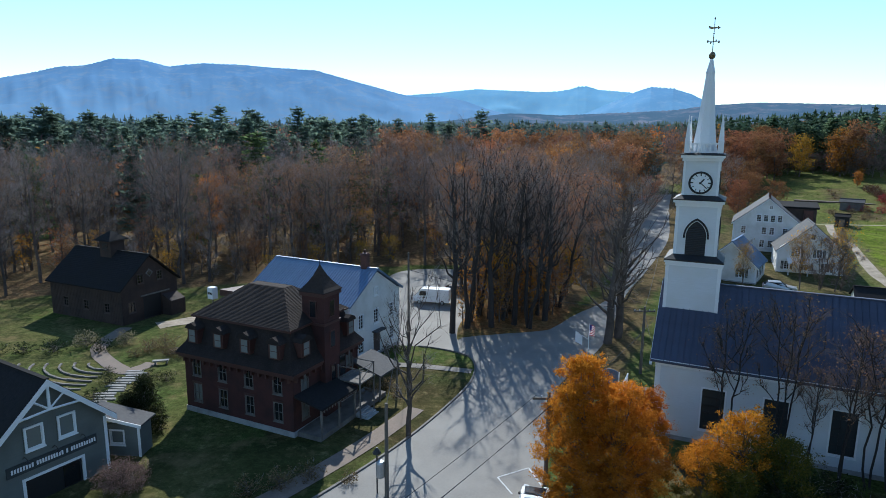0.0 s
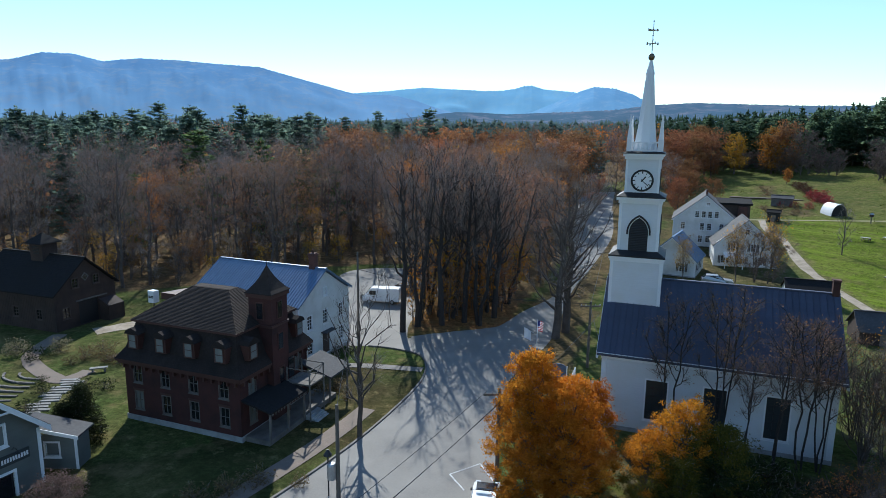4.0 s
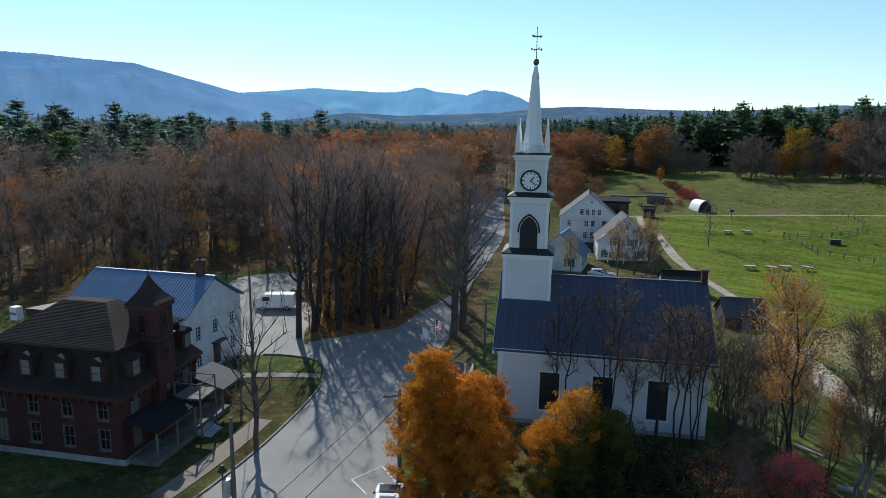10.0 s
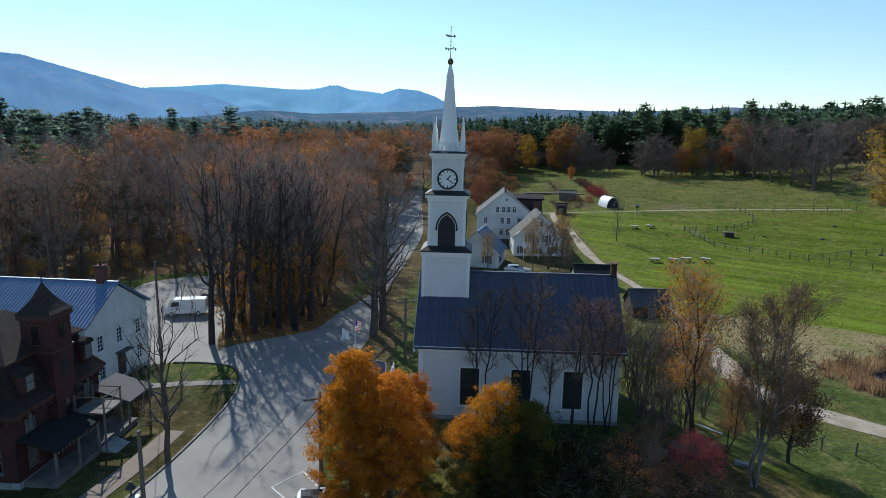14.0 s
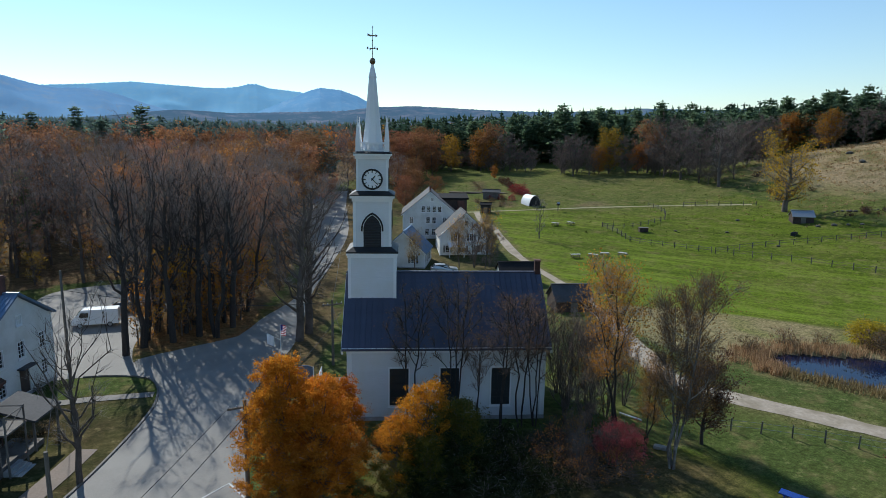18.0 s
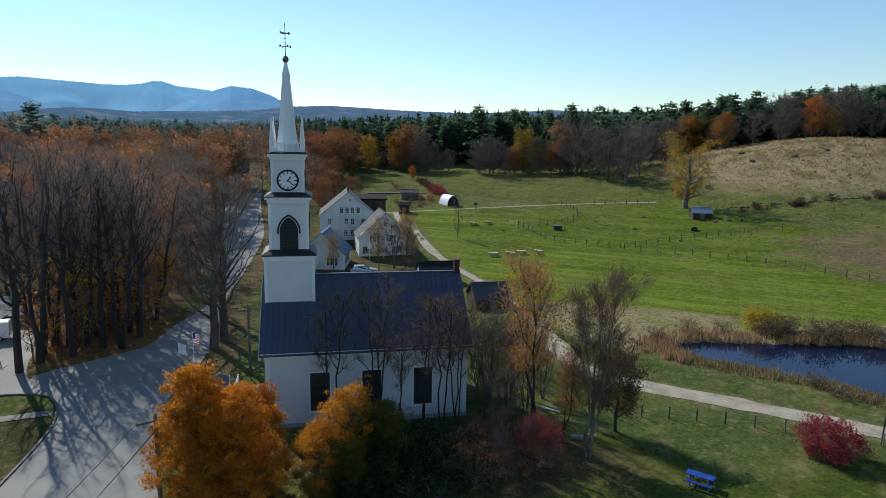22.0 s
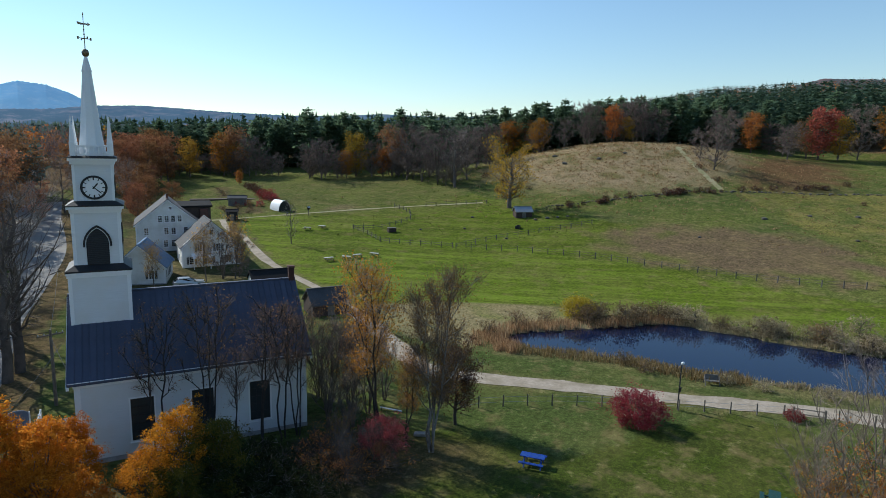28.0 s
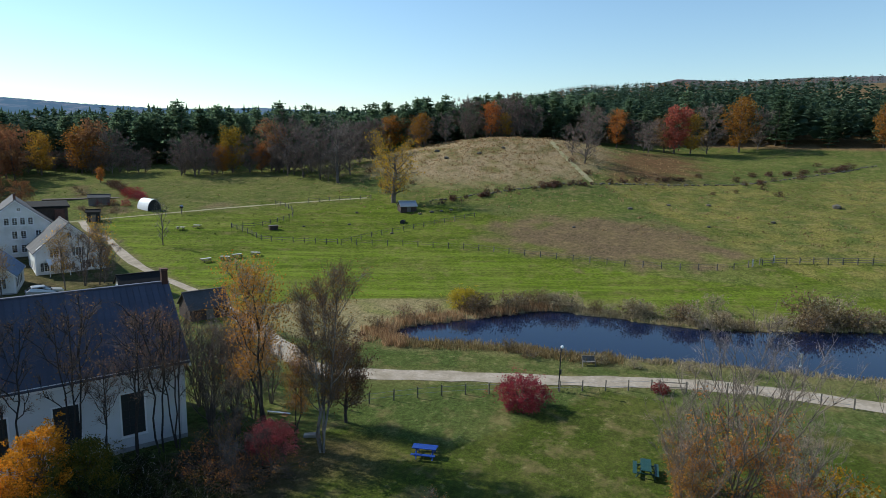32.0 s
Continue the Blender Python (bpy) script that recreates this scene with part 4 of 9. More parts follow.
CL, CW, CE, CR = 17.02, 10.66, 6.86, 11.91


def clock_face(parent, m):
    bm = bmesh.new()
    lathe(bm, [(0.92, 0), (0.92, 0.08), (0.76, 0.09), (0.76, 0.04)], 40)
    ring = part("clock_ring", bm, black_paint, parent, "black round clock surround", m)
    dial = part("dial", a_lathe([(0.81, 0.02), (0.81, 0.05)], 40), white_trim, ring, "white clock dial")
    for k in range(12):
        r = Matrix.Rotation(-k * math.tau / 12, 4, "Z")
        part("numeral", a_box(-0.045 if k % 3 == 0 else -0.028, 0.56, 0.05, 0.045 if k % 3 == 0 else 0.028, 0.76, 0.062, m=r), black_paint, ring)
    for ang, ln, w, z in ((40, 0.42, 0.05, 0.07), (132, 0.66, 0.035, 0.08)):
        r = Matrix.Rotation(-radians(ang), 4, "Z")
        part("pointer", a_box(-w, -0.12, z, w, ln, z + 0.008, m=r), black_paint, ring)


def pointed(half, rise, n=8):
    """The right half of a pointed arch, from its springing to its point."""
    r = (half * half + rise * rise) / (2 * half)
    top = math.asin(rise / r)
    return [(half - r + r * math.cos(top * k / n), r * math.sin(top * k / n)) for k in range(n + 1)]


def gothic(bm, w, h, rise, depth, y0):
    """A pointed-arch solid standing on z=0."""
    arc = [(x, h - rise + z) for x, z in pointed(w / 2, rise)]
    pts = [(-w / 2, y0, 0), (w / 2, y0, 0)] + [(x, y0, z) for x, z in arc] + [(-x, y0, z) for x, z in arc[-2::-1]]
    prism(bm, pts, (0, depth, 0))


def skirt(w0, z0, w1, z1, lip=0.12):
    """A square moulded collar: a lip, then a hipped weathering up to w1."""
    bm = bmesh.new()
    box(bm, -w0 / 2, -w0 / 2, z0, w0 / 2, w0 / 2, z0 + lip)
    a = [bm.verts.new((sx * w0 / 2, sy * w0 / 2, z0 + lip + 0.002)) for sx, sy in ((-1, -1), (1, -1), (1, 1), (-1, 1))]
    b = [bm.verts.new((sx * w1 / 2, sy * w1 / 2, z1)) for sx, sy in ((-1, -1), (1, -1), (1, 1), (-1, 1))]
    for k in range(4):
        bm.faces.new((a[k], a[(k + 1) % 4], b[(k + 1) % 4], b[k]))
    bm.faces.new(b)
    bm.faces.new(a[::-1])
    return bm


def square(w, z0, z1):
    return a_box(-w / 2, -w / 2, z0, w / 2, w / 2, z1)


def church():
    b = thing("church", "white clapboard church with dark metal roof and clock steeple", "church", CH_AT)
    ww, wh, wz = 1.62, 3.36, 1.34
    south = [(x - ww / 2, wz, ww, wh) for x in (4.38, 8.74, 13.17)]
    rise = CR - CE
    fr = four_walls(b, CL, CW, CE, {"s": south, "n": south, "w": [(CW / 2 - 1.0, 0.6, 2.0, 3.0)]}, white_paint, {"e": rise * 0.96, "w": rise * 0.96}, 0.3)
    for side in "sn":
        for x, z, w, h in south:
            window(b, fr[side], x, z, w, h, white_trim, 5, 3, trim=0.12, sash_mat=black_paint, pane_mat=dim_glass)
    part("door", a_box(CW / 2 - 1, 0.1, 0.6, CW / 2 + 1, 0.16, 3.6), white_trim, b, "white panelled double door", fr["w"])
    part("foundation", a_box(-0.06, -0.06, -0.3, CL + 0.06, CW + 0.06, 0.35), granite, b, "grey granite footing")
    for x in (-0.05, CL - 0.35):
        for y in (-0.05, CW - 0.35):
            part("corner_board", a_box(x, y, 0.36, x + 0.4, y + 0.4, CE - 0.3), white_trim, b)
    for y in (-0.1, CW - 0.05):
        part("frieze", a_box(-0.1, y, CE - 0.75, CL + 0.1, y + 0.15, CE - 0.32), white_trim, b)
        part("gutter_board", a_box(-0.4, y - 0.33 if y < 1 else y + 0.14, CE - 0.34, CL + 0.4, y + 0.0 if y < 1 else y + 0.47, CE - 0.20), white_trim, b)
    gable_roof(b, 0, CL, 0, CW, CE, CR, 0.45, 0.45, slate_metal, slate_metal, 0.48)
    for side, sx in (("e", CL + 0.3), ("w", -0.5)):
        for s in (0, 1):
            y0, y1 = (-0.45, CW / 2) if s == 0 else (CW + 0.45, CW / 2)
            k = rise / (CW / 2)
            part("bargeboard", a_prism([(sx, y0, CE - 0.45 * k - 0.28), (sx, y1, CR - 0.28), (sx, y1, CR - 0.03), (sx, y0, CE - 0.45 * k - 0.03)], (0.18, 0, 0)), white_trim, b)
    ch = part("chimney", a_box(CL - 0.12, CW / 2 - 0.25, CR - 1.2, CL + 0.36, CW / 2 + 0.25, CR + 1.22), dark_brick, b, "narrow dark brick chimney on the ridge")
    part("chimney_cap", a_box(CL - 0.17, CW / 2 - 0.30, CR + 1.12, CL + 0.41, CW / 2 + 0.30, CR + 1.27), brick_chimney, ch)
    # steeple
    tx, ty = 1.97, CW / 2
    at = Matrix.Translation((tx, ty, 0))
    def stage(name, bm, mt, label=""):
        return part(name, bm, mt, b, label, at)
    def corners(parent, half, w, z0, z1):
        for sx in (-1, 1):
            for sy in (-1, 1):
                part("corner_board", a_box(sx * half - w, sy * half - w, z0, sx * half + w, sy * half + w, z1), white_trim, parent)
    base = stage("tower_base", square(4.2, 8.2, 14.0), white_paint, "square white steeple base")
    corners(base, 2.0, 0.13, 8.2, 13.7)
    stage("cornice", square(4.38, 13.72, 13.94), white_trim)
    stage("cornice", square(4.52, 13.94, 14.12), white_trim)
    stage("weathering", skirt(4.58, 14.12, 3.33, 14.62), black_paint, "dark sheet-metal weathering")
    belfry = stage("belfry", square(3.3, 14.4, 18.9), white_paint, "white belfry stage with pointed louvres")
    corners(belfry, 1.56, 0.12, 14.63, 18.6)
    for k in range(4):
        r = Matrix.Rotation(k * math.pi / 2, 4, "Z")
        f = r @ Matrix.Translation((0, -1.65, 14.62))
        bm = bmesh.new()
        gothic(bm, 1.54, 2.79, 1.24, 0.10, -0.03)
        lou = part("louvre", bm, black_paint, belfry, "black pointed-arch louvre", f)
        arc = pointed(0.77, 1.24)
        for j in range(18):
            z = 0.10 + j * 0.145
            w = 0.70 if z < 1.5 else max(0.06, np.interp(z - 1.55, [q[1] for q in arc], [q[0] for q in arc]) - 0.06)
            part("slat", a_prism([(-w, -0.035, z), (-w, -0.07, z - 0.05), (-w, -0.06, z - 0.06), (-w, -0.032, z - 0.02)], (2 * w, 0, 0)), black_iron, lou)
        inner, outer = pointed(0.84, 1.33, 12), pointed(0.98, 1.50, 12)
        band = lambda arc: [(x, 1.55 + z) for x, z in arc] + [(-x, 1.55 + z) for x, z in arc[-2::-1]]
        lo, hi = band(inner), band(outer)
        lo, hi = [(lo[0][0], 1.38)] + lo + [(lo[-1][0], 1.38)], [(hi[0][0], 1.38)] + hi + [(hi[-1][0], 1.38)]
        bm = bmesh.new()
        for (p0, p1, q1, q0) in zip(lo, lo[1:], hi[1:], hi):
            prism(bm, [(x, -0.10, z) for x, z in (p0, p1, q1, q0)], (0, 0.12, 0))
        part("hood", bm, black_paint, lou, "dark pointed drip moulding")
    stage("cornice", square(3.52, 18.62, 18.90), white_trim)
    stage("cornice", square(3.86, 18.90, 19.12), white_trim)
    stage("weathering", skirt(3.96, 19.12, 2.74, 19.52, 0.07), black_paint, "dark sheet-metal weathering")
    clk = stage("clock_stage", square(2.70, 19.3, 22.5), white_paint, "white square clock stage")
    corners(clk, 1.30, 0.09, 19.5, 22.25)
    for k in range(4):
        r = Matrix.Rotation(k * math.pi / 2, 4, "Z")
        clock_face(clk, r @ Matrix.Translation((0, -1.35, 20.53)) @ Matrix.Rotation(math.pi / 2, 4, "X"))
    stage("cornice", square(2.98, 22.28, 22.52), white_trim)
    stage("cornice", square(3.26, 22.52, 22.74), white_trim)
    stage("weathering", skirt(3.34, 22.74, 2.9, 22.92, 0.06), black_paint, "dark sheet-metal weathering")
    up = lambda z: 22.88 + (z - 22.98) * 0.9723
    for k in range(4):
        r = Matrix.Rotation(k * math.pi / 2, 4, "Z") @ Matrix.Translation((0, -1.24, 0))
        rail = part("balustrade", a_box(-1.05, -0.06, up(23.72), 1.05, 0.06, up(23.84)), white_trim, b, "white turned balustrade", at @ r)
        part("lower_rail", a_box(-1.05, -0.05, up(23.06), 1.05, 0.05, up(23.16)), white_trim, rail)
        for j in range(6):
            part("baluster", a_lathe([(0.05, up(23.16)), (0.085, up(23.35)), (0.045, up(23.5)), (0.06, up(23.72))], 6, -0.84 + j * 0.336, 0), white_trim, rail)
        c = Matrix.Rotation(k * math.pi / 2, 4, "Z") @ Matrix.Translation((-1.24, -1.24, 0))
        pin = part("pinnacle", a_box(-0.19, -0.19, 22.9, 0.19, 0.19, up(24.0)), white_trim, b, "slender white corner pinnacle", at @ c)
        part("pinnacle_spike", a_lathe([(0.30, up(24.0)), (0.25, up(24.1)), (0.02, up(26.1))], 4, turn=45), white_trim, pin)
    prof = [(1.15, 22.98), (0.95, 23.6), (0.84, 24.4), (0.74, 25.2), (0.36, 29.2), (0.33, 29.5)]
    spire = stage("spire", a_lathe([(q, up(z)) for q, z in prof], 8, turn=22.5), white_trim, "tapering octagonal white spire")
    part("spire_cap", a_lathe([(0.37, up(29.5)), (0.37, up(29.56)), (0.10, up(30.7))], 8, turn=22.5), white_trim, spire)
    part("orb", a_lathe([(q, up(z)) for q, z in ((0.04, 30.62), (0.16, 30.68), (0.235, 30.8), (0.26, 30.93), (0.235, 31.06), (0.16, 31.18), (0.04, 31.24))], 14), bronze, spire, "dull gilt copper orb")
    vane = stage("weathervane", a_tube([(0, 0, up(31.2)), (0, 0, up(33.95))], [0.04, 0.025], 6), bronze, "slender gilded weathervane")
    for k in range(2):
        r = Matrix.Rotation(k * math.pi / 2 + 0.5, 4, "Z")
        part("cardinal_arm", a_box(-0.4, -0.02, up(32.0), 0.4, 0.02, up(32.04), m=r), bronze, vane)
        for s in (-1, 1):
            part("cardinal_mark", a_box(s * 0.46 - 0.06, -0.02, up(31.92), s * 0.46 + 0.06, 0.02, up(32.12), m=r), bronze, vane)
    pts = [(-0.42, 33.1), (-0.2, 33.03), (0.26, 33.06), (0.26, 32.96), (0.46, 33.1), (0.26, 33.24), (0.26, 33.14), (-0.15, 33.18), (-0.42, 33.28)]
    part("arrow", a_prism([(x, -0.015, up(z)) for x, z in pts], (0, 0.03, 0)), bronze, vane)
    for z in (33.75, 32.6, 32.25):
        part("finial", a_lathe([(0.02, up(z)), (0.06, up(z + 0.07)), (0.02, up(z + 0.15))], 6), bronze, vane)
    return b


church()


def entrance_ramp():
    """White-railed steps and ramp before the church door."""
    m = CH_AT @ Matrix.Translation((-3.4, 2.1, 0))
    r = thing("entrance_ramp", "white-railed wooden ramp and landing at the church door", "ramp", m)
    part("deck", a_box(0, 0, 0.42, 3.1, 6.6, 0.52), weathered, r)
    for x in (0.1, 2.9):
        for y in (0.1, 3.2, 6.4):
            part("leg", a_box(x - 0.06, y - 0.06, -0.02, x + 0.06, y + 0.06, 0.42), weathered, r)
    part("step", a_box(-0.35, 2.2, -0.02, 0, 4.2, 0.2), weathered, r)
    part("ramp_deck", a_prism([(0.2, 0, 0.44), (0.2, -5.2, 0.05), (0.2, -5.2, -0.02), (0.2, 0, 0.30)], (1.3, 0, 0)), weathered, r)
    def rail(p, q):
        p, q = Vector(p), Vector(q)
        for dz in (0.45, 0.75, 1.05):
            part("rail", a_tube([p + Vector((0, 0, dz)), q + Vector((0, 0, dz))], 0.05, 6), white_trim, r)
        n = max(1, round((q - p).length / 1.4))
        for i in range(n + 1):
            c = p.lerp(q, i / n)
            part("post", a_box(c.x - 0.06, c.y - 0.06, c.z - 0.05, c.x + 0.06, c.y + 0.06, c.z + 1.15), white_trim, r)
    rail((0.05, 0.05, 0.5), (0.05, 2.1, 0.5))
    rail((0.05, 4.3, 0.5), (0.05, 6.5, 0.5))
    rail((0.2, 0, 0.5), (0.2, -5.2, 0.05))
    rail((1.5, 0, 0.5), (1.5, -5.2, 0.05))
    rail((1.6, 0.05, 0.5), (3.0, 0.05, 0.5))


entrance_ramp()


# ---- the brick mansard house ----
BR_U = (0.903, -0.430)
BR_AT = axes(BR_U)(-22.3, 51.3)


def mansard_house():
    b = thing("mansard_house", "dark red brick house with slate mansard roof and corner tower", "house", BR_AT)
    L, W, E = 11.75, 9.2, 5.4
    part("foundation", a_box(-0.08, -0.08, -0.6, L + 0.08, W + 0.08, 0.45), granite, b, "grey granite footing")
    ww, wh = 0.85, 1.55
    xs = (1.4, 4.3, 7.2, 10.2)
    south = [(x - ww / 2, z, ww, wh) for x in xs for z in (1.1, 3.45)]
    east = [(y - ww / 2, z, ww, wh) for y in (1.5, 7.9) for z in (1.1, 3.45)]
    fr = four_walls(b, L, W, E - 0.35, {"s": south, "n": south, "e": east + [(4.2, 0.46, 1.1, 2.3)], "w": east}, brick_red, {}, 0.3)
    for side, hs in (("s", south), ("n", south), ("e", east), ("w", east)):
        for x, z, w, h in hs:
            wn = window(b, fr[side], x, z, w, h, weathered, 2, 2, trim=0.06, pane_mat=glass if random.random() < 0.8 else curtained)
            part("lintel", a_box(-0.16, -0.05, h + 0.075, w + 0.16, 0.05, h + 0.25), red_trim, wn)
    part("door", a_box(4.2, 0.1, 0.46, 5.3, 0.15, 2.75), red_trim, b, "dark panelled front door", fr["e"])
    part("cornice", a_box(-0.35, -0.35, E - 0.36, L + 0.35, W + 0.35, E - 0.12), red_trim, b, "bracketed wooden cornice")
    part("cornice", a_box(-0.5, -0.5, E - 0.12, L + 0.5, W + 0.5, E + 0.06), red_trim, b)
    for i in range(16):
        x = 0.2 + i * (L - 0.4) / 15
        part("bracket", a_box(x - 0.08, -0.32, E - 0.72, x + 0.08, -0.01, E - 0.37), red_trim, b)
    for i in range(12):
        y = 0.2 + i * (W - 0.4) / 11
        part("bracket", a_box(L + 0.01, y - 0.08, E - 0.72, L + 0.32, y + 0.08, E - 0.37), red_trim, b)
    # steep lower roof with a flared foot
    z0, z1, z2, i1, i2 = E + 0.06, E + 0.95, 8.55, 0.15, 0.85
    ring = lambda i, z: [Vector((i, i, z)), Vector((L - i, i, z)), Vector((L - i, W - i, z)), Vector((i, W - i, z))]
    rings = [ring(-0.5, z0), ring(i1, z1), ring(i2, z2)]
    bm = bmesh.new()
    vs = [[bm.verts.new(p) for p in r] for r in rings]
    for r, s in zip(vs, vs[1:]):
        for k in range(4):
            bm.faces.new((r[k], r[(k + 1) % 4], s[(k + 1) % 4], s[k]))
    bm.faces.new(vs[-1])
    bm.faces.new(vs[0][::-1])
    man = part("mansard_roof", bm, mansard_slate, b, "brown slate mansard slopes")
    for k in range(4):
        for lo, hi in ((0, 1), (1, 2)):
            a, c = rings[lo], rings[hi]
            courses(man, "shingle_course", a[k], a[(k + 1) % 4], c[(k + 1) % 4], c[k], 0.17, mansard_slate)
    part("deck_cornice", a_box(i2 - 0.35, i2 - 0.35, z2 - 0.05, L - i2 + 0.35, W - i2 + 0.35, z2 + 0.12), red_trim, b)
    # hipped upper roof
    o = i2 - 0.3
    e = [Vector((o, o, z2 + 0.12)), Vector((L - o, o, z2 + 0.12)), Vector((L - o, W - o, z2 + 0.12)), Vector((o, W - o, z2 + 0.12))]
    t = [Vector((4.0, W / 2 - 0.5, 11.1)), Vector((L - 4.0, W / 2 - 0.5, 11.1)), Vector((L - 4.0, W / 2 + 0.5, 11.1)), Vector((4.0, W / 2 + 0.5, 11.1))]
    bm = bmesh.new()
    a, c = [bm.verts.new(p) for p in e], [bm.verts.new(p) for p in t]
    for k in range(4):
        bm.faces.new((a[k], a[(k + 1) % 4], c[(k + 1) % 4], c[k]))
    bm.faces.new(c)
    bm.faces.new(a[::-1])
    hip = part("hip_roof", bm, brown_shingle, b, "brown shingled hipped top roof")
    for k in range(4):
        courses(hip, "shingle_course", e[k], e[(k + 1) % 4], t[(k + 1) % 4], t[k], 0.17, brown_shingle)
    # dormers
    def dormer(m):
        d = part("dormer", a_box(-0.55, -0.35, 6.45, 0.55, 0.9, 7.75), red_trim, b, "narrow arched dormer", m)
        bm = bmesh.new()
        prism(bm, [(-0.72, -0.5, 7.72), (0.72, -0.5, 7.72), (0.5, -0.5, 8.05), (0, -0.5, 8.28), (-0.5, -0.5, 8.05)], (0, 1.3, 0))
        part("hood", bm, mansard_slate, d)
        w = part("window", a_box(-0.42, -0.40, 6.5, 0.42, -0.352, 7.72), red_trim, d)
        part("pane", a_box(-0.33, -0.42, 6.58, 0.33, -0.402, 7.10), curtained, w)
        part("pane", a_box(-0.33, -0.42, 7.16, 0.33, -0.402, 7.64), curtained, w)
    for x in xs:
        dormer(Matrix.Translation((x, 0.1, 0)))
    for y in (1.5, 7.9):
        dormer(Matrix.Translation((L - 0.1, y, 0)) @ Matrix.Rotation(math.pi / 2, 4, "Z"))
    # tower over the entrance
    tw, tx, ty = 2.2, 11.24, 4.64
    at = Matrix.Translation((tx, ty, 0))
    tower = part("tower", a_box(-tw / 2, -tw / 2, -0.3, tw / 2, tw / 2, 11.1), brick_red, b, "square brick stair tower", at)
    for k in range(4):
        f = Matrix.Rotation(k * math.pi / 2, 4, "Z") @ Matrix.Translation((0, -tw / 2, 0))
        for z in (9.0,) if k != 1 else (3.3, 6.3, 9.0):
            for x in (0,):
                w = part("window", a_box(x - 0.38, -0.05, z, x + 0.38, -0.002, z + 1.5), red_trim, tower, "", f)
                part("pane", a_box(x - 0.28, -0.075, z + 0.1, x + 0.28, -0.052, z + 1.4), glass, w)
    part("tower_cornice", a_box(-1.25, -1.25, 10.86, 1.25, 1.25, 11.2), red_trim, b, "", at)
    part("tower_roof", a_lathe([(1.87, 11.2), (1.84, 11.26), (1.5, 11.5), (1.0, 11.98), (0.6, 12.45), (0.28, 12.95), (0.05, 13.35)], 4, turn=45), brown_shingle, b, "bell-cast pyramid roof", at)
    part("finial", a_tube([(0, 0, 13.3), (0, 0, 13.95)], [0.05, 0.02], 6), black_iron, b, "", at)
    part("tower_cornice", a_box(-1.2, -1.2, 8.4, 1.2, 1.2, 8.6), red_trim, b, "", at)
    # verandah on the street front
    pf = Matrix.Translation((L, 0, 0))
    part("porch_floor", a_box(0.02, 0.3, -0.05, 2.4, W + 1.2, 0.42), weathered, b, "grey board verandah floor", pf)
    part("porch_roof", a_prism([(0.02, 0.1, 3.35), (2.75, 0.1, 2.75), (2.75, 0.1, 2.9), (0.02, 0.1, 3.55)], (0, 5.0, 0)), dark_roof, b, "low dark verandah roof", pf)
    part("porch_roof", a_prism([(0.02, 8.2, 3.6), (3.2, 8.2, 2.7), (3.2, 8.2, 2.85), (0.02, 8.2, 3.8)], (0, 3.6, 0)), grey_shingle, b, "grey shingled side canopy", pf)
    for y in (0.3, 2.7, 5.0, 8.4, 11.5):
        x = 2.5 if y < 8 else 2.95
        part("porch_post", a_box(x - 0.07, y - 0.07, 0.3 if y < 10 else -0.05, x + 0.07, y + 0.07, 2.76), weathered, b, "", pf)
    for i in range(13):
        part("fretwork", a_prism([(2.68, 0.3 + i * 0.38, 2.72), (2.68, 0.5 + i * 0.38, 2.72), (2.68, 0.4 + i * 0.38, 2.5)], (0.04, 0, 0)), weathered, b, "", pf)
    # open balcony with timber rails
    bal = part("balcony", a_box(0.62, 5.0, 3.2, 3.1, 7.4, 3.32), weathered, b, "small balcony with weathered timber rails", pf)
    for x, y in ((3.0, 5.1), (3.0, 7.3), (0.8, 5.1), (0.8, 7.3)):
        part("post", a_box(x - 0.05, y - 0.05, 3.32 if x < 2 else 0.0, x + 0.05, y + 0.05, 4.6), weathered, bal)
    for p, q in (((3.0, 5.1, 4.5), (3.0, 7.3, 4.5)), ((0.8, 5.1, 4.5), (3.0, 5.1, 4.5)), ((0.8, 7.3, 4.5), (3.0, 7.3, 4.5)), ((3.0, 5.1, 3.4), (3.0, 7.3, 4.5)), ((3.0, 5.1, 4.5), (3.0, 7.3, 3.4)), ((0.8, 5.1, 3.4), (3.0, 5.1, 4.5))):
        part("rail", a_tube([p, q], 0.04, 5), weathered, bal)
    for i in range(4):
        part("step", a_box(2.42 + i * 0.3, 5.3, -0.1, 2.74 + i * 0.3, 7.1, 0.40 - i * 0.12), granite, b, "", pf)
    part("balcony_door", a_box(0.60, 5.6, 3.4, 0.64, 6.4, 5.2), glass, b, "", pf)
    part("downpipe", a_tube([(L + 0.1, W - 0.1, 0.2), (L + 0.1, W - 0.1, E)], 0.06, 6), red_trim, b)
    return b


mansard_house()


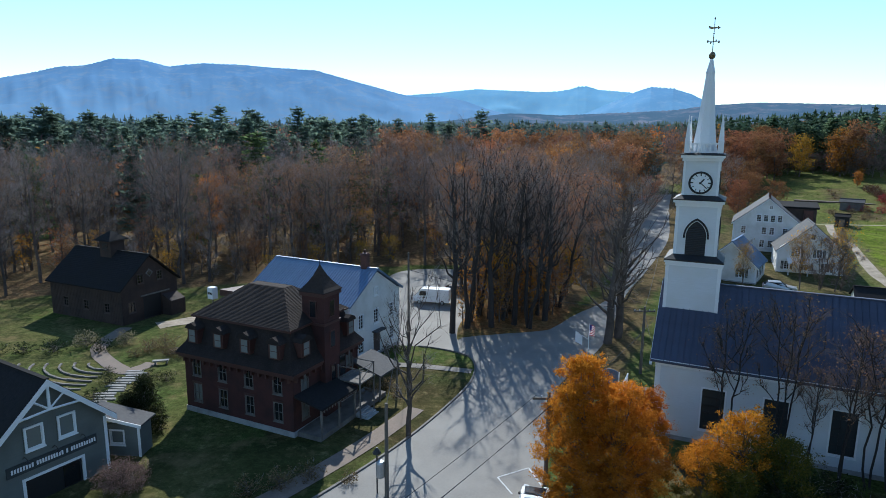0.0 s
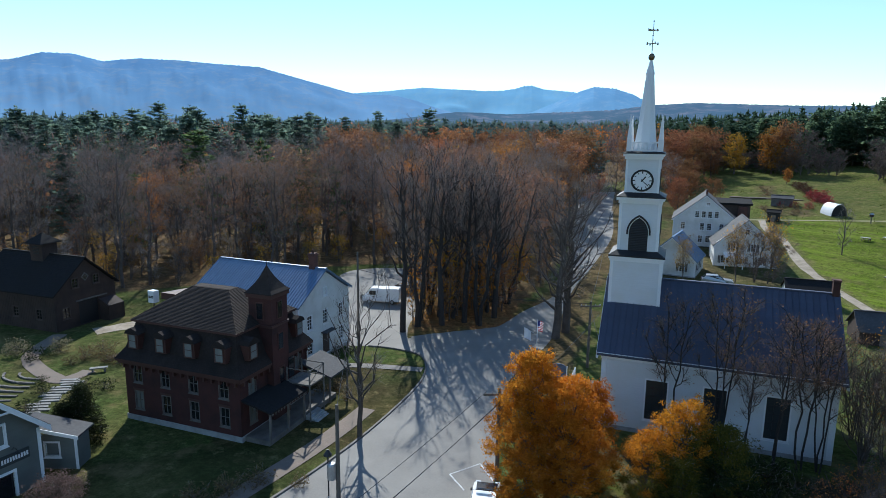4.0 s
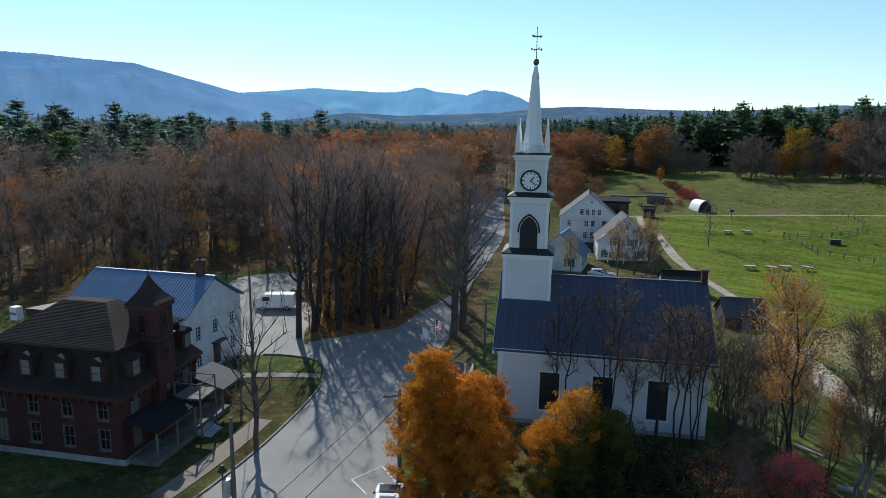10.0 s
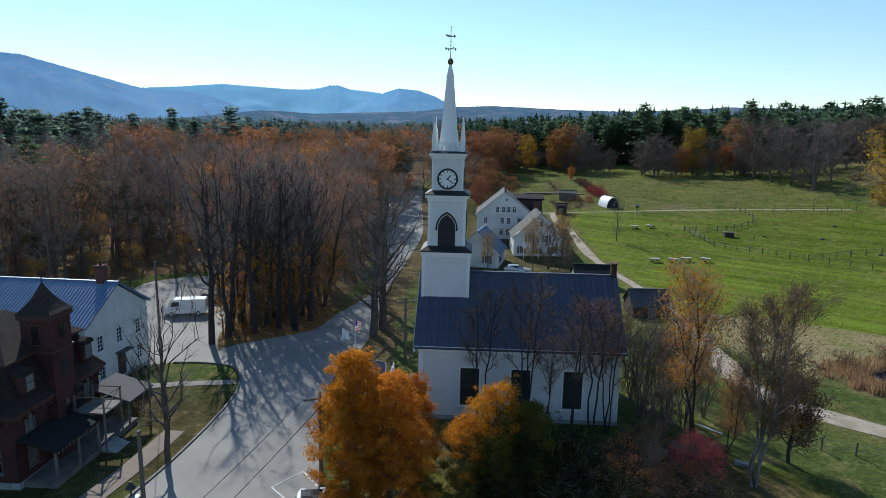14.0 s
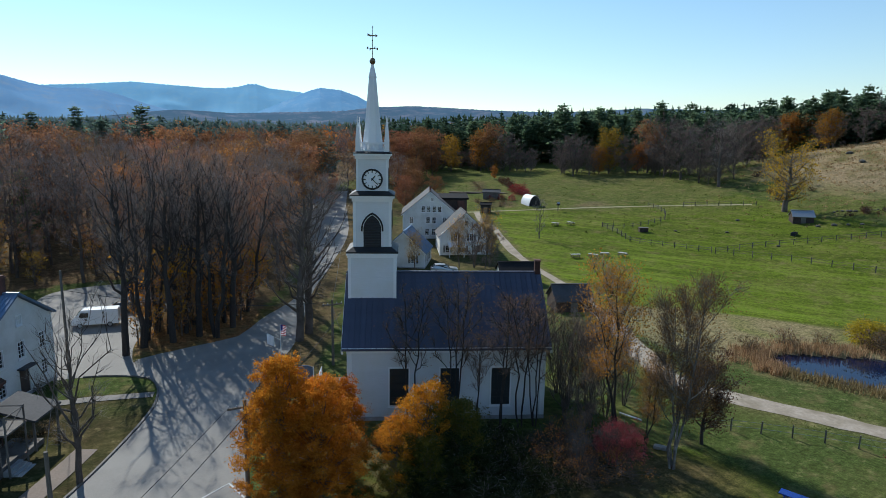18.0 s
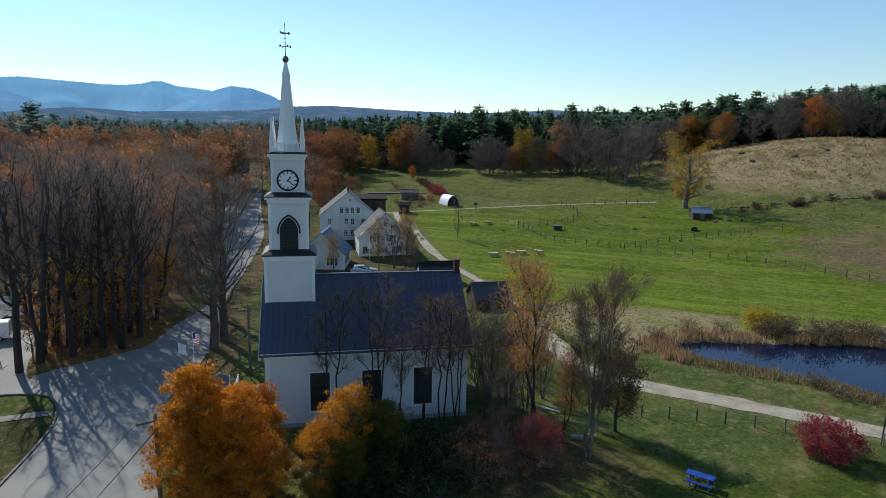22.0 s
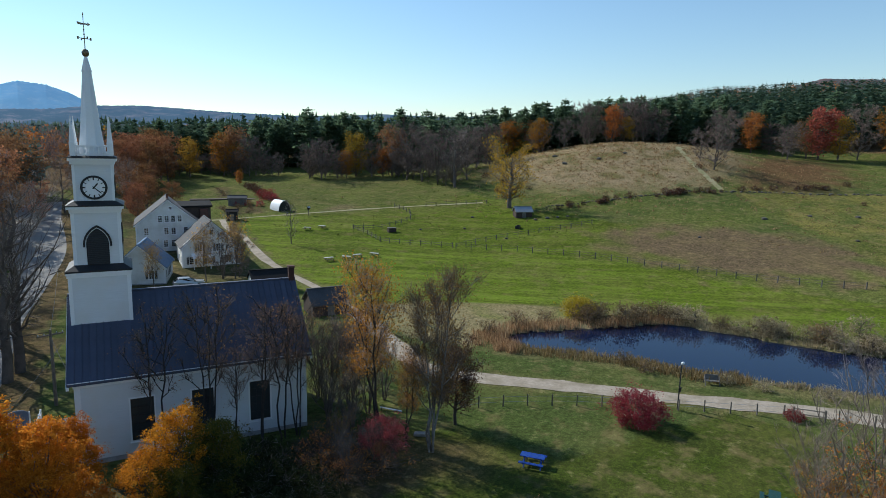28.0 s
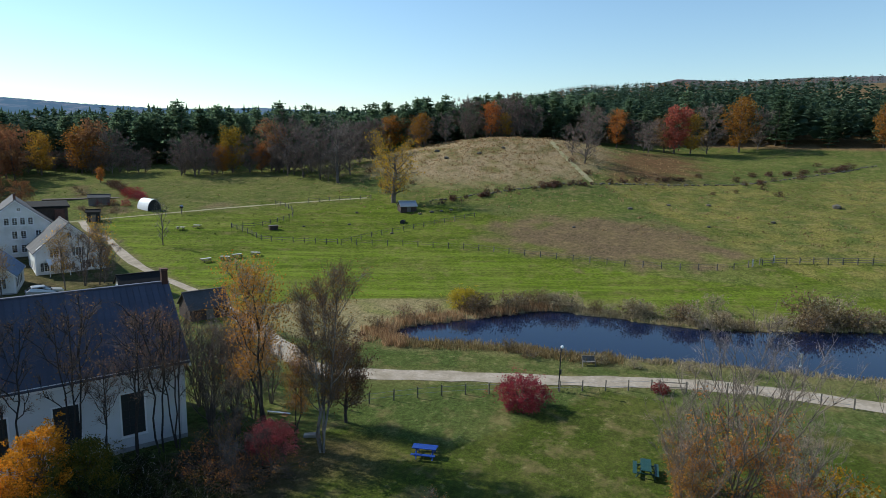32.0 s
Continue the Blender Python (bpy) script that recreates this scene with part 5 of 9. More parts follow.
# ---- white house with the blue metal roof ----
def blue_roof_house():
    u = (0.8859, -0.4639)
    W, L = 9.66, 13.73
    o = Vector((-21.51, 67.62))
    b = thing("white_house", "white clapboard house with a blue-grey ribbed metal roof", "house", axes(u)(o.x, o.y))
    E, Rg = 6.86, 9.75
    win = lambda xs, zs: [(x - 0.42, z, 0.84, 1.5) for x in xs for z in zs]
    east = win((1.95, 4.86, 7.99), (3.8,)) + win((1.95, 7.99), (1.1,)) + [(4.3, 0.35, 1.4, 2.4)]
    south = win((1.8, 4.4, 7, 9.6, 12), (1.1, 3.8))
    fr = four_walls(b, L, W, E, {"e": east, "s": south, "n": south}, house_white, {"e": Rg - E - 0.12, "w": Rg - E - 0.12})
    for s, hs in (("e", east[:-1]), ("s", south), ("n", south)):
        for h in hs:
            window(b, fr[s], *h, white_trim, 4, 2)
    window(b, fr["e"] @ Matrix.Translation((0, -0.06, 0)), W / 2 - 0.32, 6.92, 0.64, 0.85, white_trim, 2, 2)
    part("door", a_box(4.3, 0.1, 0.35, 5.7, 0.15, 2.75), brown_board, b, "dark wooden back door", fr["e"])
    part("door_hood", a_box(4.0, -0.7, 2.85, 6.0, 0.0, 2.97), grey_shingle, b, "", fr["e"])
    part("foundation", a_box(-0.06, -0.06, -0.3, L + 0.06, W + 0.06, 0.3), granite, b)
    for x in (-0.03, L - 0.2):
        for y in (-0.03, W - 0.2):
            part("corner_board", a_box(x, y, 0.31, x + 0.23, y + 0.23, E), white_trim, b)
    gable_roof(b, 0, L, 0, W, E, Rg, 0.35, 0.35, blue_metal, blue_metal, 0.34)
    c = part("chimney", a_box(L - 1.7, W / 2 - 0.35, Rg - 0.4, L - 1.0, W / 2 + 0.35, Rg + 1.7), brick_chimney, b, "red brick chimney on the ridge")
    part("chimney_cap", a_box(L - 1.78, W / 2 - 0.43, Rg + 1.45, L - 0.92, W / 2 + 0.43, Rg + 1.58), brick_chimney, c)
    part("chimney_pot", a_lathe([(0.14, Rg + 1.7), (0.12, Rg + 2.1)], 8, L - 1.35, W / 2), brick_chimney, c)
    # rear ell with a brown roof and a lettered white end board
    ell = part("ell", a_box(-7.6, 3.2, 0, -0.02, 8.4, 4.5), brown_board, b, "low rear wing")
    part("ell_roof", a_prism([(-7.9, 2.8, 4.5), (-7.9, 8.8, 4.5), (-7.9, 8.8, 4.75), (-7.9, 2.8, 5.3)], (7.85, 0, 0)), red_trim, b, "flat red-brown wing roof")
    return b


blue_roof_house()


# ---- dark barn ----
def barn():
    u = (0.9075, -0.4201)
    L, W, E, Rg = 13.71, 8.73, 4.77, 8.47
    b = thing("barn", "dark brown weathered barn with a cupola", "barn", axes(u)(-52.65, 81.01))
    holes = {"e": [(3.2, 0.1, 2.8, 3.0), (1.0, 1.4, 0.9, 1.3), (7.0, 1.4, 0.9, 1.3)], "s": [(2.5, 1.4, 0.9, 1.2), (6.5, 1.4, 0.9, 1.2), (10.5, 1.4, 0.9, 1.2)]}
    fr = four_walls(b, L, W, E, holes, barn_board, {"e": Rg - E - 0.12, "w": Rg - E - 0.12})
    for s in "es":
        for h in holes[s][(1 if s == "e" else 0):]:
            window(b, fr[s], *h, brown_board, 3, 2)
    # black sheet set in the open doorway to stand for the unlit inside
    part("doorway_dark", a_box(3.2, 0.12, 0.1, 6.0, 0.2, 3.1), black_paint, b, "black sheet standing for the dark inside of the open cart doorway", fr["e"])
    part("door_track", a_box(2.8, -0.08, 3.12, 7.4, -0.002, 3.3), weathered, b, "", fr["e"])
    window(b, fr["e"] @ Matrix.Translation((0, -0.12, 0)), W / 2 - 1.9, 5.0, 0.8, 1.1, brown_board, 3, 2)
    window(b, fr["e"] @ Matrix.Translation((0, -0.12, 0)), W / 2 + 1.1, 5.0, 0.8, 1.1, brown_board, 3, 2)
    dia = part("diamond_window", a_box(-0.4, -0.06, -0.4, 0.4, 0.0, 0.4, m=Matrix.Rotation(math.pi / 4, 4, "Y")), weathered, b, "pale diamond window", fr["e"] @ Matrix.Translation((W / 2, 0, 6.1)))
    part("pane", a_box(-0.27, -0.08, -0.27, 0.27, -0.062, 0.27, m=Matrix.Rotation(math.pi / 4, 4, "Y")), glass, dia)
    for i in range(46):
        x = 0.15 + i * 0.295
        lo = 2.75 if any(h[0] - 0.15 < x < h[0] + h[2] + 0.15 for h in holes["s"]) else 0.1
        part("batten", a_box(x, -0.03, lo, x + 0.04, -0.002, E - 0.1), barn_board, b, "", fr["s"])
    gable_roof(b, 0, L, 0, W, E, Rg, 0.4, 0.4, dark_roof, None, 0.5, 0.28, dark_roof)
    cup = part("cupola", a_box(6.0, W / 2 - 1.05, Rg - 0.9, 8.1, W / 2 + 1.05, Rg + 1.55), barn_board, b, "square louvred cupola")
    part("cupola_roof", a_lathe([(2.15, Rg + 1.5), (2.0, Rg + 1.64), (0.05, Rg + 2.78)], 4, 7.05, W / 2, 45), dark_roof, cup)
    bm = bmesh.new()
    for j in range(6):
        box(bm, 6.5, W / 2 - 1.1, Rg + 0.2 + j * 0.18, 7.6, W / 2 - 1.05, Rg + 0.3 + j * 0.18)
    part("louvre", bm, black_paint, cup)
    part("lean_to", a_prism([(L + 0.02, W - 2.6, 0), (L + 1.6, W - 2.6, 0), (L + 1.6, W - 2.6, 2.0), (L + 0.02, W - 2.6, 2.8)], (0, 2.4, 0)), barn_board, b, "small lean-to porch")


barn()


# ---- grey-sided shop with the long sign ----
def grey_shop():
    v = Vector((0.512, 0.859))
    n = Vector((0.859, -0.512))
    W, L, E, Rg = 7.76, 14.0, 4.52, 8.2
    o = Vector((-27.94, 34.75))                       # near corner of the gable front
    # local x along the gable front, local y back into the building
    m = Matrix(((v.x, -n.x, 0, o.x), (v.y, -n.y, 0, o.y), (0, 0, 1, 0), (0, 0, 0, 1)))
    b = thing("shop_building", "grey clapboard shop with white gable truss and long sign", "shop", m)
    front = [(2.22, 0.0, 3.64, 1.76), (2.50, 3.88, 0.95, 1.38), (4.57, 3.88, 0.95, 1.38)]
    low = [front[0]]
    fr = four_walls(b, W, L, E, {"s": low}, grey_siding, {"s": Rg - E - 0.12, "n": Rg - E - 0.12})
    f = fr["s"]
    for x, z, w, h in front[1:]:
        window(b, f @ Matrix.Translation((0, -0.135, 0)), x, z, w, h, white_trim, 1, 1, trim=0.12, pane_mat=curtained)
    dd = part("door", a_box(2.22, 0.1, 0, 5.86, 0.16, 1.76), black_paint, b, "dark wide glazed doorway", f)
    part("pane", a_box(4.6, 0.06, 0.1, 5.7, 0.09, 1.6), glass, dd)
    for x0, x1, z0, z1 in ((2.04, 2.22, 0, 1.94), (5.86, 6.04, 0, 1.94), (2.22, 5.86, 1.76, 1.94)):
        part("door_casing", a_box(x0, -0.05, z0, x1, 0.1, z1), white_trim, b, "", f)
    sg = part("sign_board", a_box(1.17, -0.10, 2.39, 6.93, -0.02, 3.11), sign_slate, b, "long slate sign board with pale bars", f)
    x = 1.42
    for w in (0.19,) * 8 + (0,) + (0.19,) * 10 + (0,) + (0.2,) + (0,) + (0.19,) * 10:
        if w:
            part("bar", a_box(x, -0.115, 2.60, x + w * 0.62, -0.102, 2.90), white_trim, sg)
            x += w * 0.92
        else:
            x += 0.13
    for x in (2.2, 4.05, 5.9):
        l = part("gooseneck_lamp", a_tube([(x, -0.02, 3.32), (x, -0.25, 3.55), (x, -0.55, 3.52), (x, -0.68, 3.36)], 0.022, 6), black_iron, b, "black gooseneck sign lamp", f)
        part("shade", a_lathe([(0.03, 0.12), (0.07, 0.1), (0.17, 0.0), (0.16, -0.02)], 10), black_iron, l, "", Matrix.Translation((x, -0.7, 3.26)))
    # rakes and truss
    k = (Rg - E) / (W / 2)
    for s in (0, 1):
        x0, x1 = (-0.45, W / 2) if s == 0 else (W + 0.45, W / 2)
        part("rake_board", a_prism([(x0, -0.62, E - 0.45 * k - 0.32), (x1, -0.62, Rg - 0.32), (x1, -0.62, Rg + 0.12), (x0, -0.62, E - 0.45 * k + 0.12)], (0, 0.08, 0)), white_trim, b)
        part("truss_brace", a_tube([(W / 2, -0.52, Rg - 1.95), (W / 2 + (1.0 if s else -1.0), -0.52, Rg - 1.1)], 0.07, 4), white_trim, b)
    for s in (-1, 1):
        part("collar_beam", a_tube([(W / 2, -0.52, Rg - 1.98), (W / 2 + s * 2.05, -0.52, Rg - 2.1)], 0.085, 4), white_trim, b, "white truss collar beam")
    part("king_post", a_box(W / 2 - 0.08, -0.58, Rg - 1.9, W / 2 + 0.08, -0.46, Rg - 0.2), white_trim, b)
    gable_roof(b, 0, W, 0, L, E, Rg, 0.45, 0.6, dark_roof, None, 0.5, 0.26, dark_roof, axis="y")
    for x in (-0.02, W - 0.2):
        part("corner_board", a_box(x, -0.04, 0, x + 0.22, 0.12, E - 0.4), white_trim, b)
    # low annex set back along the side wall, turned to the street
    am = m.inverted() @ Matrix.Translation((-25.5, 43.3, 0)) @ Matrix.Rotation(radians(-4), 4, "Z")
    ax = part("annex", panel(3.0, 2.56, [(0.75, 1.0, 0.95, 1.0)], 0, 0.2), grey_siding, b, "low grey side annex", am)
    part("side_wall", a_box(2.8, 0.2, 0, 3.0, 1.6, 2.56), grey_siding, ax)
    part("annex_roof", a_prism([(-0.9, -0.35, 3.42), (3.35, -0.35, 2.58), (3.35, -0.35, 2.70), (-0.9, -0.35, 3.56)], (0, 2.1, 0)), grey_shingle, ax, "grey shingled annex roof")
    part("fascia", a_prism([(-0.9, -0.41, 3.3), (3.37, -0.41, 2.46), (3.37, -0.41, 2.71), (-0.9, -0.41, 3.57)], (0, 0.05, 0)), white_trim, ax)
    for x in (-0.04, 2.84):
        part("corner_board", a_box(x, -0.04, 0, x + 0.2, 0.0, 2.5), white_trim, ax)
    window(b, am, 0.75, 1.0, 0.95, 1.0, white_trim, 1, 1, trim=0.12, pane_mat=curtained)
    part("mullion_roof", a_lathe([(0.5, 8.5), (0.5, 9.2), (0.05, 9.6)], 4, W / 2, 8.0, 45), dark_roof, b, "small roof ventilator")


grey_shop()


# ---- farm houses behind the church ----
def farm_house(name, label, at, L, W, E, Rg, z0, front_holes, side_holes, wmat, rmat, panels=None, shutters=None, course=None, cmat=None, axis="x"):
    """A gabled house: long side along local x, gables at both ends."""
    b = thing(name, label, "house", at)
    fr = four_walls(b, L, W, E, {"w": front_holes, "e": front_holes, "s": side_holes, "n": side_holes}, wmat, {"e": Rg - E - 0.12, "w": Rg - E - 0.12})
    for s, hs in (("w", front_holes), ("e", front_holes), ("s", side_holes), ("n", side_holes)):
        for h in hs:
            window(b, fr[s], *h, white_trim, 4, 2, shutters=shutters if s in "ws" else None)
    part("foundation", a_box(-0.06, -0.06, -1.0, L + 0.06, W + 0.06, 0.25), granite, b)
    for x in (-0.03, L - 0.2):
        for y in (-0.03, W - 0.2):
            part("corner_board", a_box(x, y, 0.26, x + 0.23, y + 0.23, E - 0.05), white_trim, b)
    gable_roof(b, 0, L, 0, W, E, Rg, 0.35, 0.35, rmat, panels, 0.5, course, cmat)
    k = (Rg - E) / (W / 2)
    for sx in (-0.4, L + 0.3):
        for y0 in (-0.35, W + 0.35):
            part("rake_board", a_prism([(sx, y0, E - 0.35 * k - 0.2), (sx, W / 2, Rg - 0.2), (sx, W / 2, Rg + 0.02), (sx, y0, E - 0.35 * k + 0.02)], (0.1, 0, 0)), white_trim, b)
    return b, fr


W3 = lambda xs, zs, w=0.85, h=1.45: [(x - w / 2, z, w, h) for x in xs for z in zs]

# tall three-storey white house: its gable looks at the church
g0 = Vector((61.0, 127.5))
g1 = Vector((72.19, 121.84))
gd = (g1 - g0).normalized()
back = Vector((-gd.y, gd.x))
GW = (g1 - g0).length
m_h1 = Matrix(((back.x, -gd.x, 0, g1.x), (back.y, -gd.y, 0, g1.y), (0, 0, 1, 1.2), (0, 0, 0, 1)))
h1, f1 = farm_house("farmhouse", "tall white three-storey clapboard farmhouse with grey roof", m_h1, 13.0, GW, 5.98, 11.11, 1.2, W3((1.98, 5.8, 7.2, 9.6), (3.75,)) + W3((5.6, 7.1, 9.2), (1.1,)), W3((2, 6, 10), (0.9, 3.7)), house_white, grey_shingle, None, None, 0.3, grey_shingle)
for x in (4.67, 5.95, 7.2, 8.47):
    window(h1, f1["w"] @ Matrix.Translation((0, -0.14, 0)), x - 0.4, 6.4, 0.8, 1.35, white_trim, 4, 2)
window(h1, f1["w"] @ Matrix.Translation((0, -0.14, 0)), GW / 2 + 0.15, 9.0, 0.6, 0.6, white_trim, 2, 2)
part("chimney", a_box(0.6, GW / 2 - 0.2, 10.8, 1.0, GW / 2 + 0.2, 12.3), brick_chimney, h1, "small ridge chimney")
# long low barn wing behind it
barn2 = thing("farm_barn", "long low brown barn behind the white farmhouse", "barn", axes((gd.x, gd.y))(70.0, 132.4, 1.6))
part("wall", a_box(0, 0, -0.8, 9.6, 5.4, 8.2), brown_board, barn2)
part("roof", a_prism([(-0.2, -0.5, 8.2), (-0.2, 5.7, 8.2), (-0.2, 5.7, 9.2), (-0.2, -0.5, 8.6)], (10.2, 0, 0)), dark_roof, barn2, "low dark lean-to roof")
# black panel on the solid wall, painted-in shade of an open bay
part("opening", a_box(2.6, -0.03, 5.0, 5.0, 0.0, 7.4), black_paint, barn2, "black panel standing for the shade in an open bay")
part("chimney", a_box(7.2, -1.2, -0.8, 9.0, -0.02, 7.9), brick_chimney, barn2, "broad brick end stack")

# smaller white house with its gable to the track
q0 = Vector((60.9, 109.6))
q1 = Vector((70.8, 105.3))
qd = (q1 - q0).normalized()
qb = Vector((-qd.y, qd.x))
QW = (q1 - q0).length
m_h2 = Matrix(((qb.x, -qd.x, 0, q1.x), (qb.y, -qd.y, 0, q1.y), (0, 0, 1, 0.1), (0, 0, 0, 1)))
h2, f2 = farm_house("cottage", "white clapboard cottage with steep gable and weathered roof", m_h2, 9.5, QW, 4.4, 9.2, 0.1, W3((1.7, 4.9, 8.0), (1.0,)) + W3((3.2, 6.6), (3.4,)), W3((2, 5, 7.8), (1.0,)), house_white, grey_shingle, None, black_paint, 0.3, grey_shingle)
window(h2, f2["w"] @ Matrix.Translation((0, -0.14, 0)), QW / 2 - 0.35, 6.6, 0.7, 1.0, white_trim, 2, 2)
part("ell", a_box(9.52, 1.0, -0.5, 14.5, QW - 0.8, 3.6), brown_board, h2, "brown board rear wing")
part("ell_roof", a_prism([(9.52, 0.7, 3.6), (9.52, QW - 0.5, 3.6), (9.52, QW / 2, 6.4)], (5.3, 0, 0)), dark_roof, h2, "dark wing roof")
part("porch_roof", a_prism([(-0.02, 5.8, 2.9), (-2.3, 5.8, 2.4), (-2.3, 5.8, 2.52), (-0.02, 5.8, 3.1)], (0, 3.4, 0)), white_trim, h2, "white porch roof")
part("porch_post", a_box(-2.2, 8.9, -0.3, -2.05, 9.05, 2.42), white_trim, h2)
part("porch_post", a_box(-2.2, 5.9, -0.3, -2.05, 6.05, 2.42), white_trim, h2)

# low house with the blue metal roof and black shutters
m_h3 = Matrix.Translation((52.9, 100.9, 0)) @ Matrix.Rotation(math.atan2(qb.y, qb.x) - 0.22, 4, "Z")
farm_house("low_house", "low white house with blue metal roof and black shutters", m_h3, 8.5, 8.2, 3.1, 6.9, 0, W3((1.7, 6.0), (1.0,)), W3((2, 5), (1.0,)), house_white, blue_metal, blue_metal, black_paint)

# garden sheds by the track
def shed(name, label, at, L, W, E, Rg, wmat, rmat, z=0.0, door=True, group=""):
    b = thing(name, label, "shed", at, group)
    k = [(L / 2 - 0.55, 0.02, 1.1, min(1.9, E - 0.2))] if door else []
    fr = four_walls(b, L, W, E, {"s": k}, wmat, {"e": Rg - E, "w": Rg - E}, 0.12)
    if door:
        d = part("door", a_box(L / 2 - 0.55, 0.03, 0.02, L / 2 + 0.55, 0.08, min(1.9, E - 0.2)), weathered, b, "", fr["s"])
        part("handle", a_box(L / 2 + 0.35, -0.03, 0.9, L / 2 + 0.4, 0.03, 1.1), black_iron, d, "", None)
    gable_roof(b, 0, L, 0, W, E, Rg, 0.25, 0.25, rmat, None)
    part("sill_beam", a_box(0.02, 0.02, -0.5, L - 0.02, W - 0.02, 0.018), stone, b)
    return b


shed("garden_shed", "small dark-roofed shed beside the gravel track", axes((0.92, -0.39))(55.9, 66.2), 5.4, 4.6, 1.7, 3.5, barn_board, grey_shingle)
shed("garden_shed", "low brown-roofed outbuilding behind the church", axes((0.9, -0.43))(58.3, 83.6), 6.0, 4.6, 2.0, 3.5, house_white, dark_roof)
shed("field_shed", "small silver-roofed animal shelter in the pasture", axes((0.75, -0.66))(146.0, 87.5, 5.2), 4.6, 3.2, 2.1, 3.3, barn_board, metal_grey)
shed("field_shed", "small black coop at the edge of the field", axes((0.8, -0.6))(93.6, 145.2, 3.8), 2.8, 2.4, 2.5, 3.0, black_paint, dark_roof)
shed("field_shed", "low grey-brown hen house in the vegetable plots", axes((0.8, -0.6))(106.5, 164, 5.7), 5.2, 3.0, 2.3, 3.0, weathered, grey_shingle)


def hoop_house():
    b = thing("hoop_house", "white tarpaulin hoop shelter in the field", "shelter", axes((-0.217, -0.976))(111.45, 150.6, zat(112, 147) - 0.1))
    R, L = 1.9, 6.0
    prof = [(R * math.cos(a), R * 1.6 * math.sin(a)) for a in [i * math.pi / 14 for i in range(15)]]
    bm = bmesh.new()
    prev = None
    for i in range(7):
        x = i * L / 6
        row = [bm.verts.new((x, R + py, pz + 0.03 * math.sin(i * 3))) for py, pz in prof] + [bm.verts.new((x, R + py * 0.97, pz * 0.97)) for py, pz in prof[::-1]]
        if prev:
            n = len(row)
            for k in range(n):
                bm.faces.new((prev[k], prev[(k + 1) % n], row[(k + 1) % n], row[k]))
        prev = row
    part("tarpaulin", bm, tarp_white, b)
    for x in (0.25, L - 0.3):
        bm = bmesh.new()
        prism(bm, [(x, R + py * 0.96, pz * 0.96) for py, pz in prof], (0.04, 0, 0))
        # black sheet at the front stands for the shade inside the open end
        part("end_wall", bm, tarp_white if x < 1 else black_paint, b, "dark open end")
    for i in range(4):
        part("hoop", a_tube([(i * L / 3, R + py * 0.955, pz * 0.955) for py, pz in prof], 0.03, 5), metal_grey, b)


hoop_house()

# ---- trees ----
def quick_mesh(name, blocks, mats):
    """A mesh from blocks of (vertices, faces, material number); the faces of a block all have the same count of corners."""
    blocks = [(np.asarray(v, float), np.asarray(f, int), i) for v, f, i in blocks if len(f)]
    base, V, loops, sizes, ids = 0, [], [], [], []
    for v, f, i in blocks:
        V.append(v)
        loops.append((f + base).ravel())
        sizes.append(np.full(len(f), f.shape[1]))
        ids.append(i if np.ndim(i) else np.full(len(f), i))
        base += len(v)
    me = bpy.data.meshes.new(name)
    if blocks:
        V, loops, sizes, ids = np.concatenate(V), np.concatenate(loops), np.concatenate(sizes), np.concatenate(ids)
        me.vertices.add(len(V))
        me.vertices.foreach_set("co", V.ravel())
        me.loops.add(len(loops))
        me.loops.foreach_set("vertex_index", loops)
        me.polygons.add(len(sizes))
        me.polygons.foreach_set("loop_start", np.concatenate([[0], np.cumsum(sizes)[:-1]]))
        me.polygons.foreach_set("material_index", ids)
        me.update(calc_edges=True)
    for m in mats:
        me.materials.append(m)
    return me


def unit(v):
    return v / (np.linalg.norm(v, axis=-1, keepdims=True) + 1e-9)


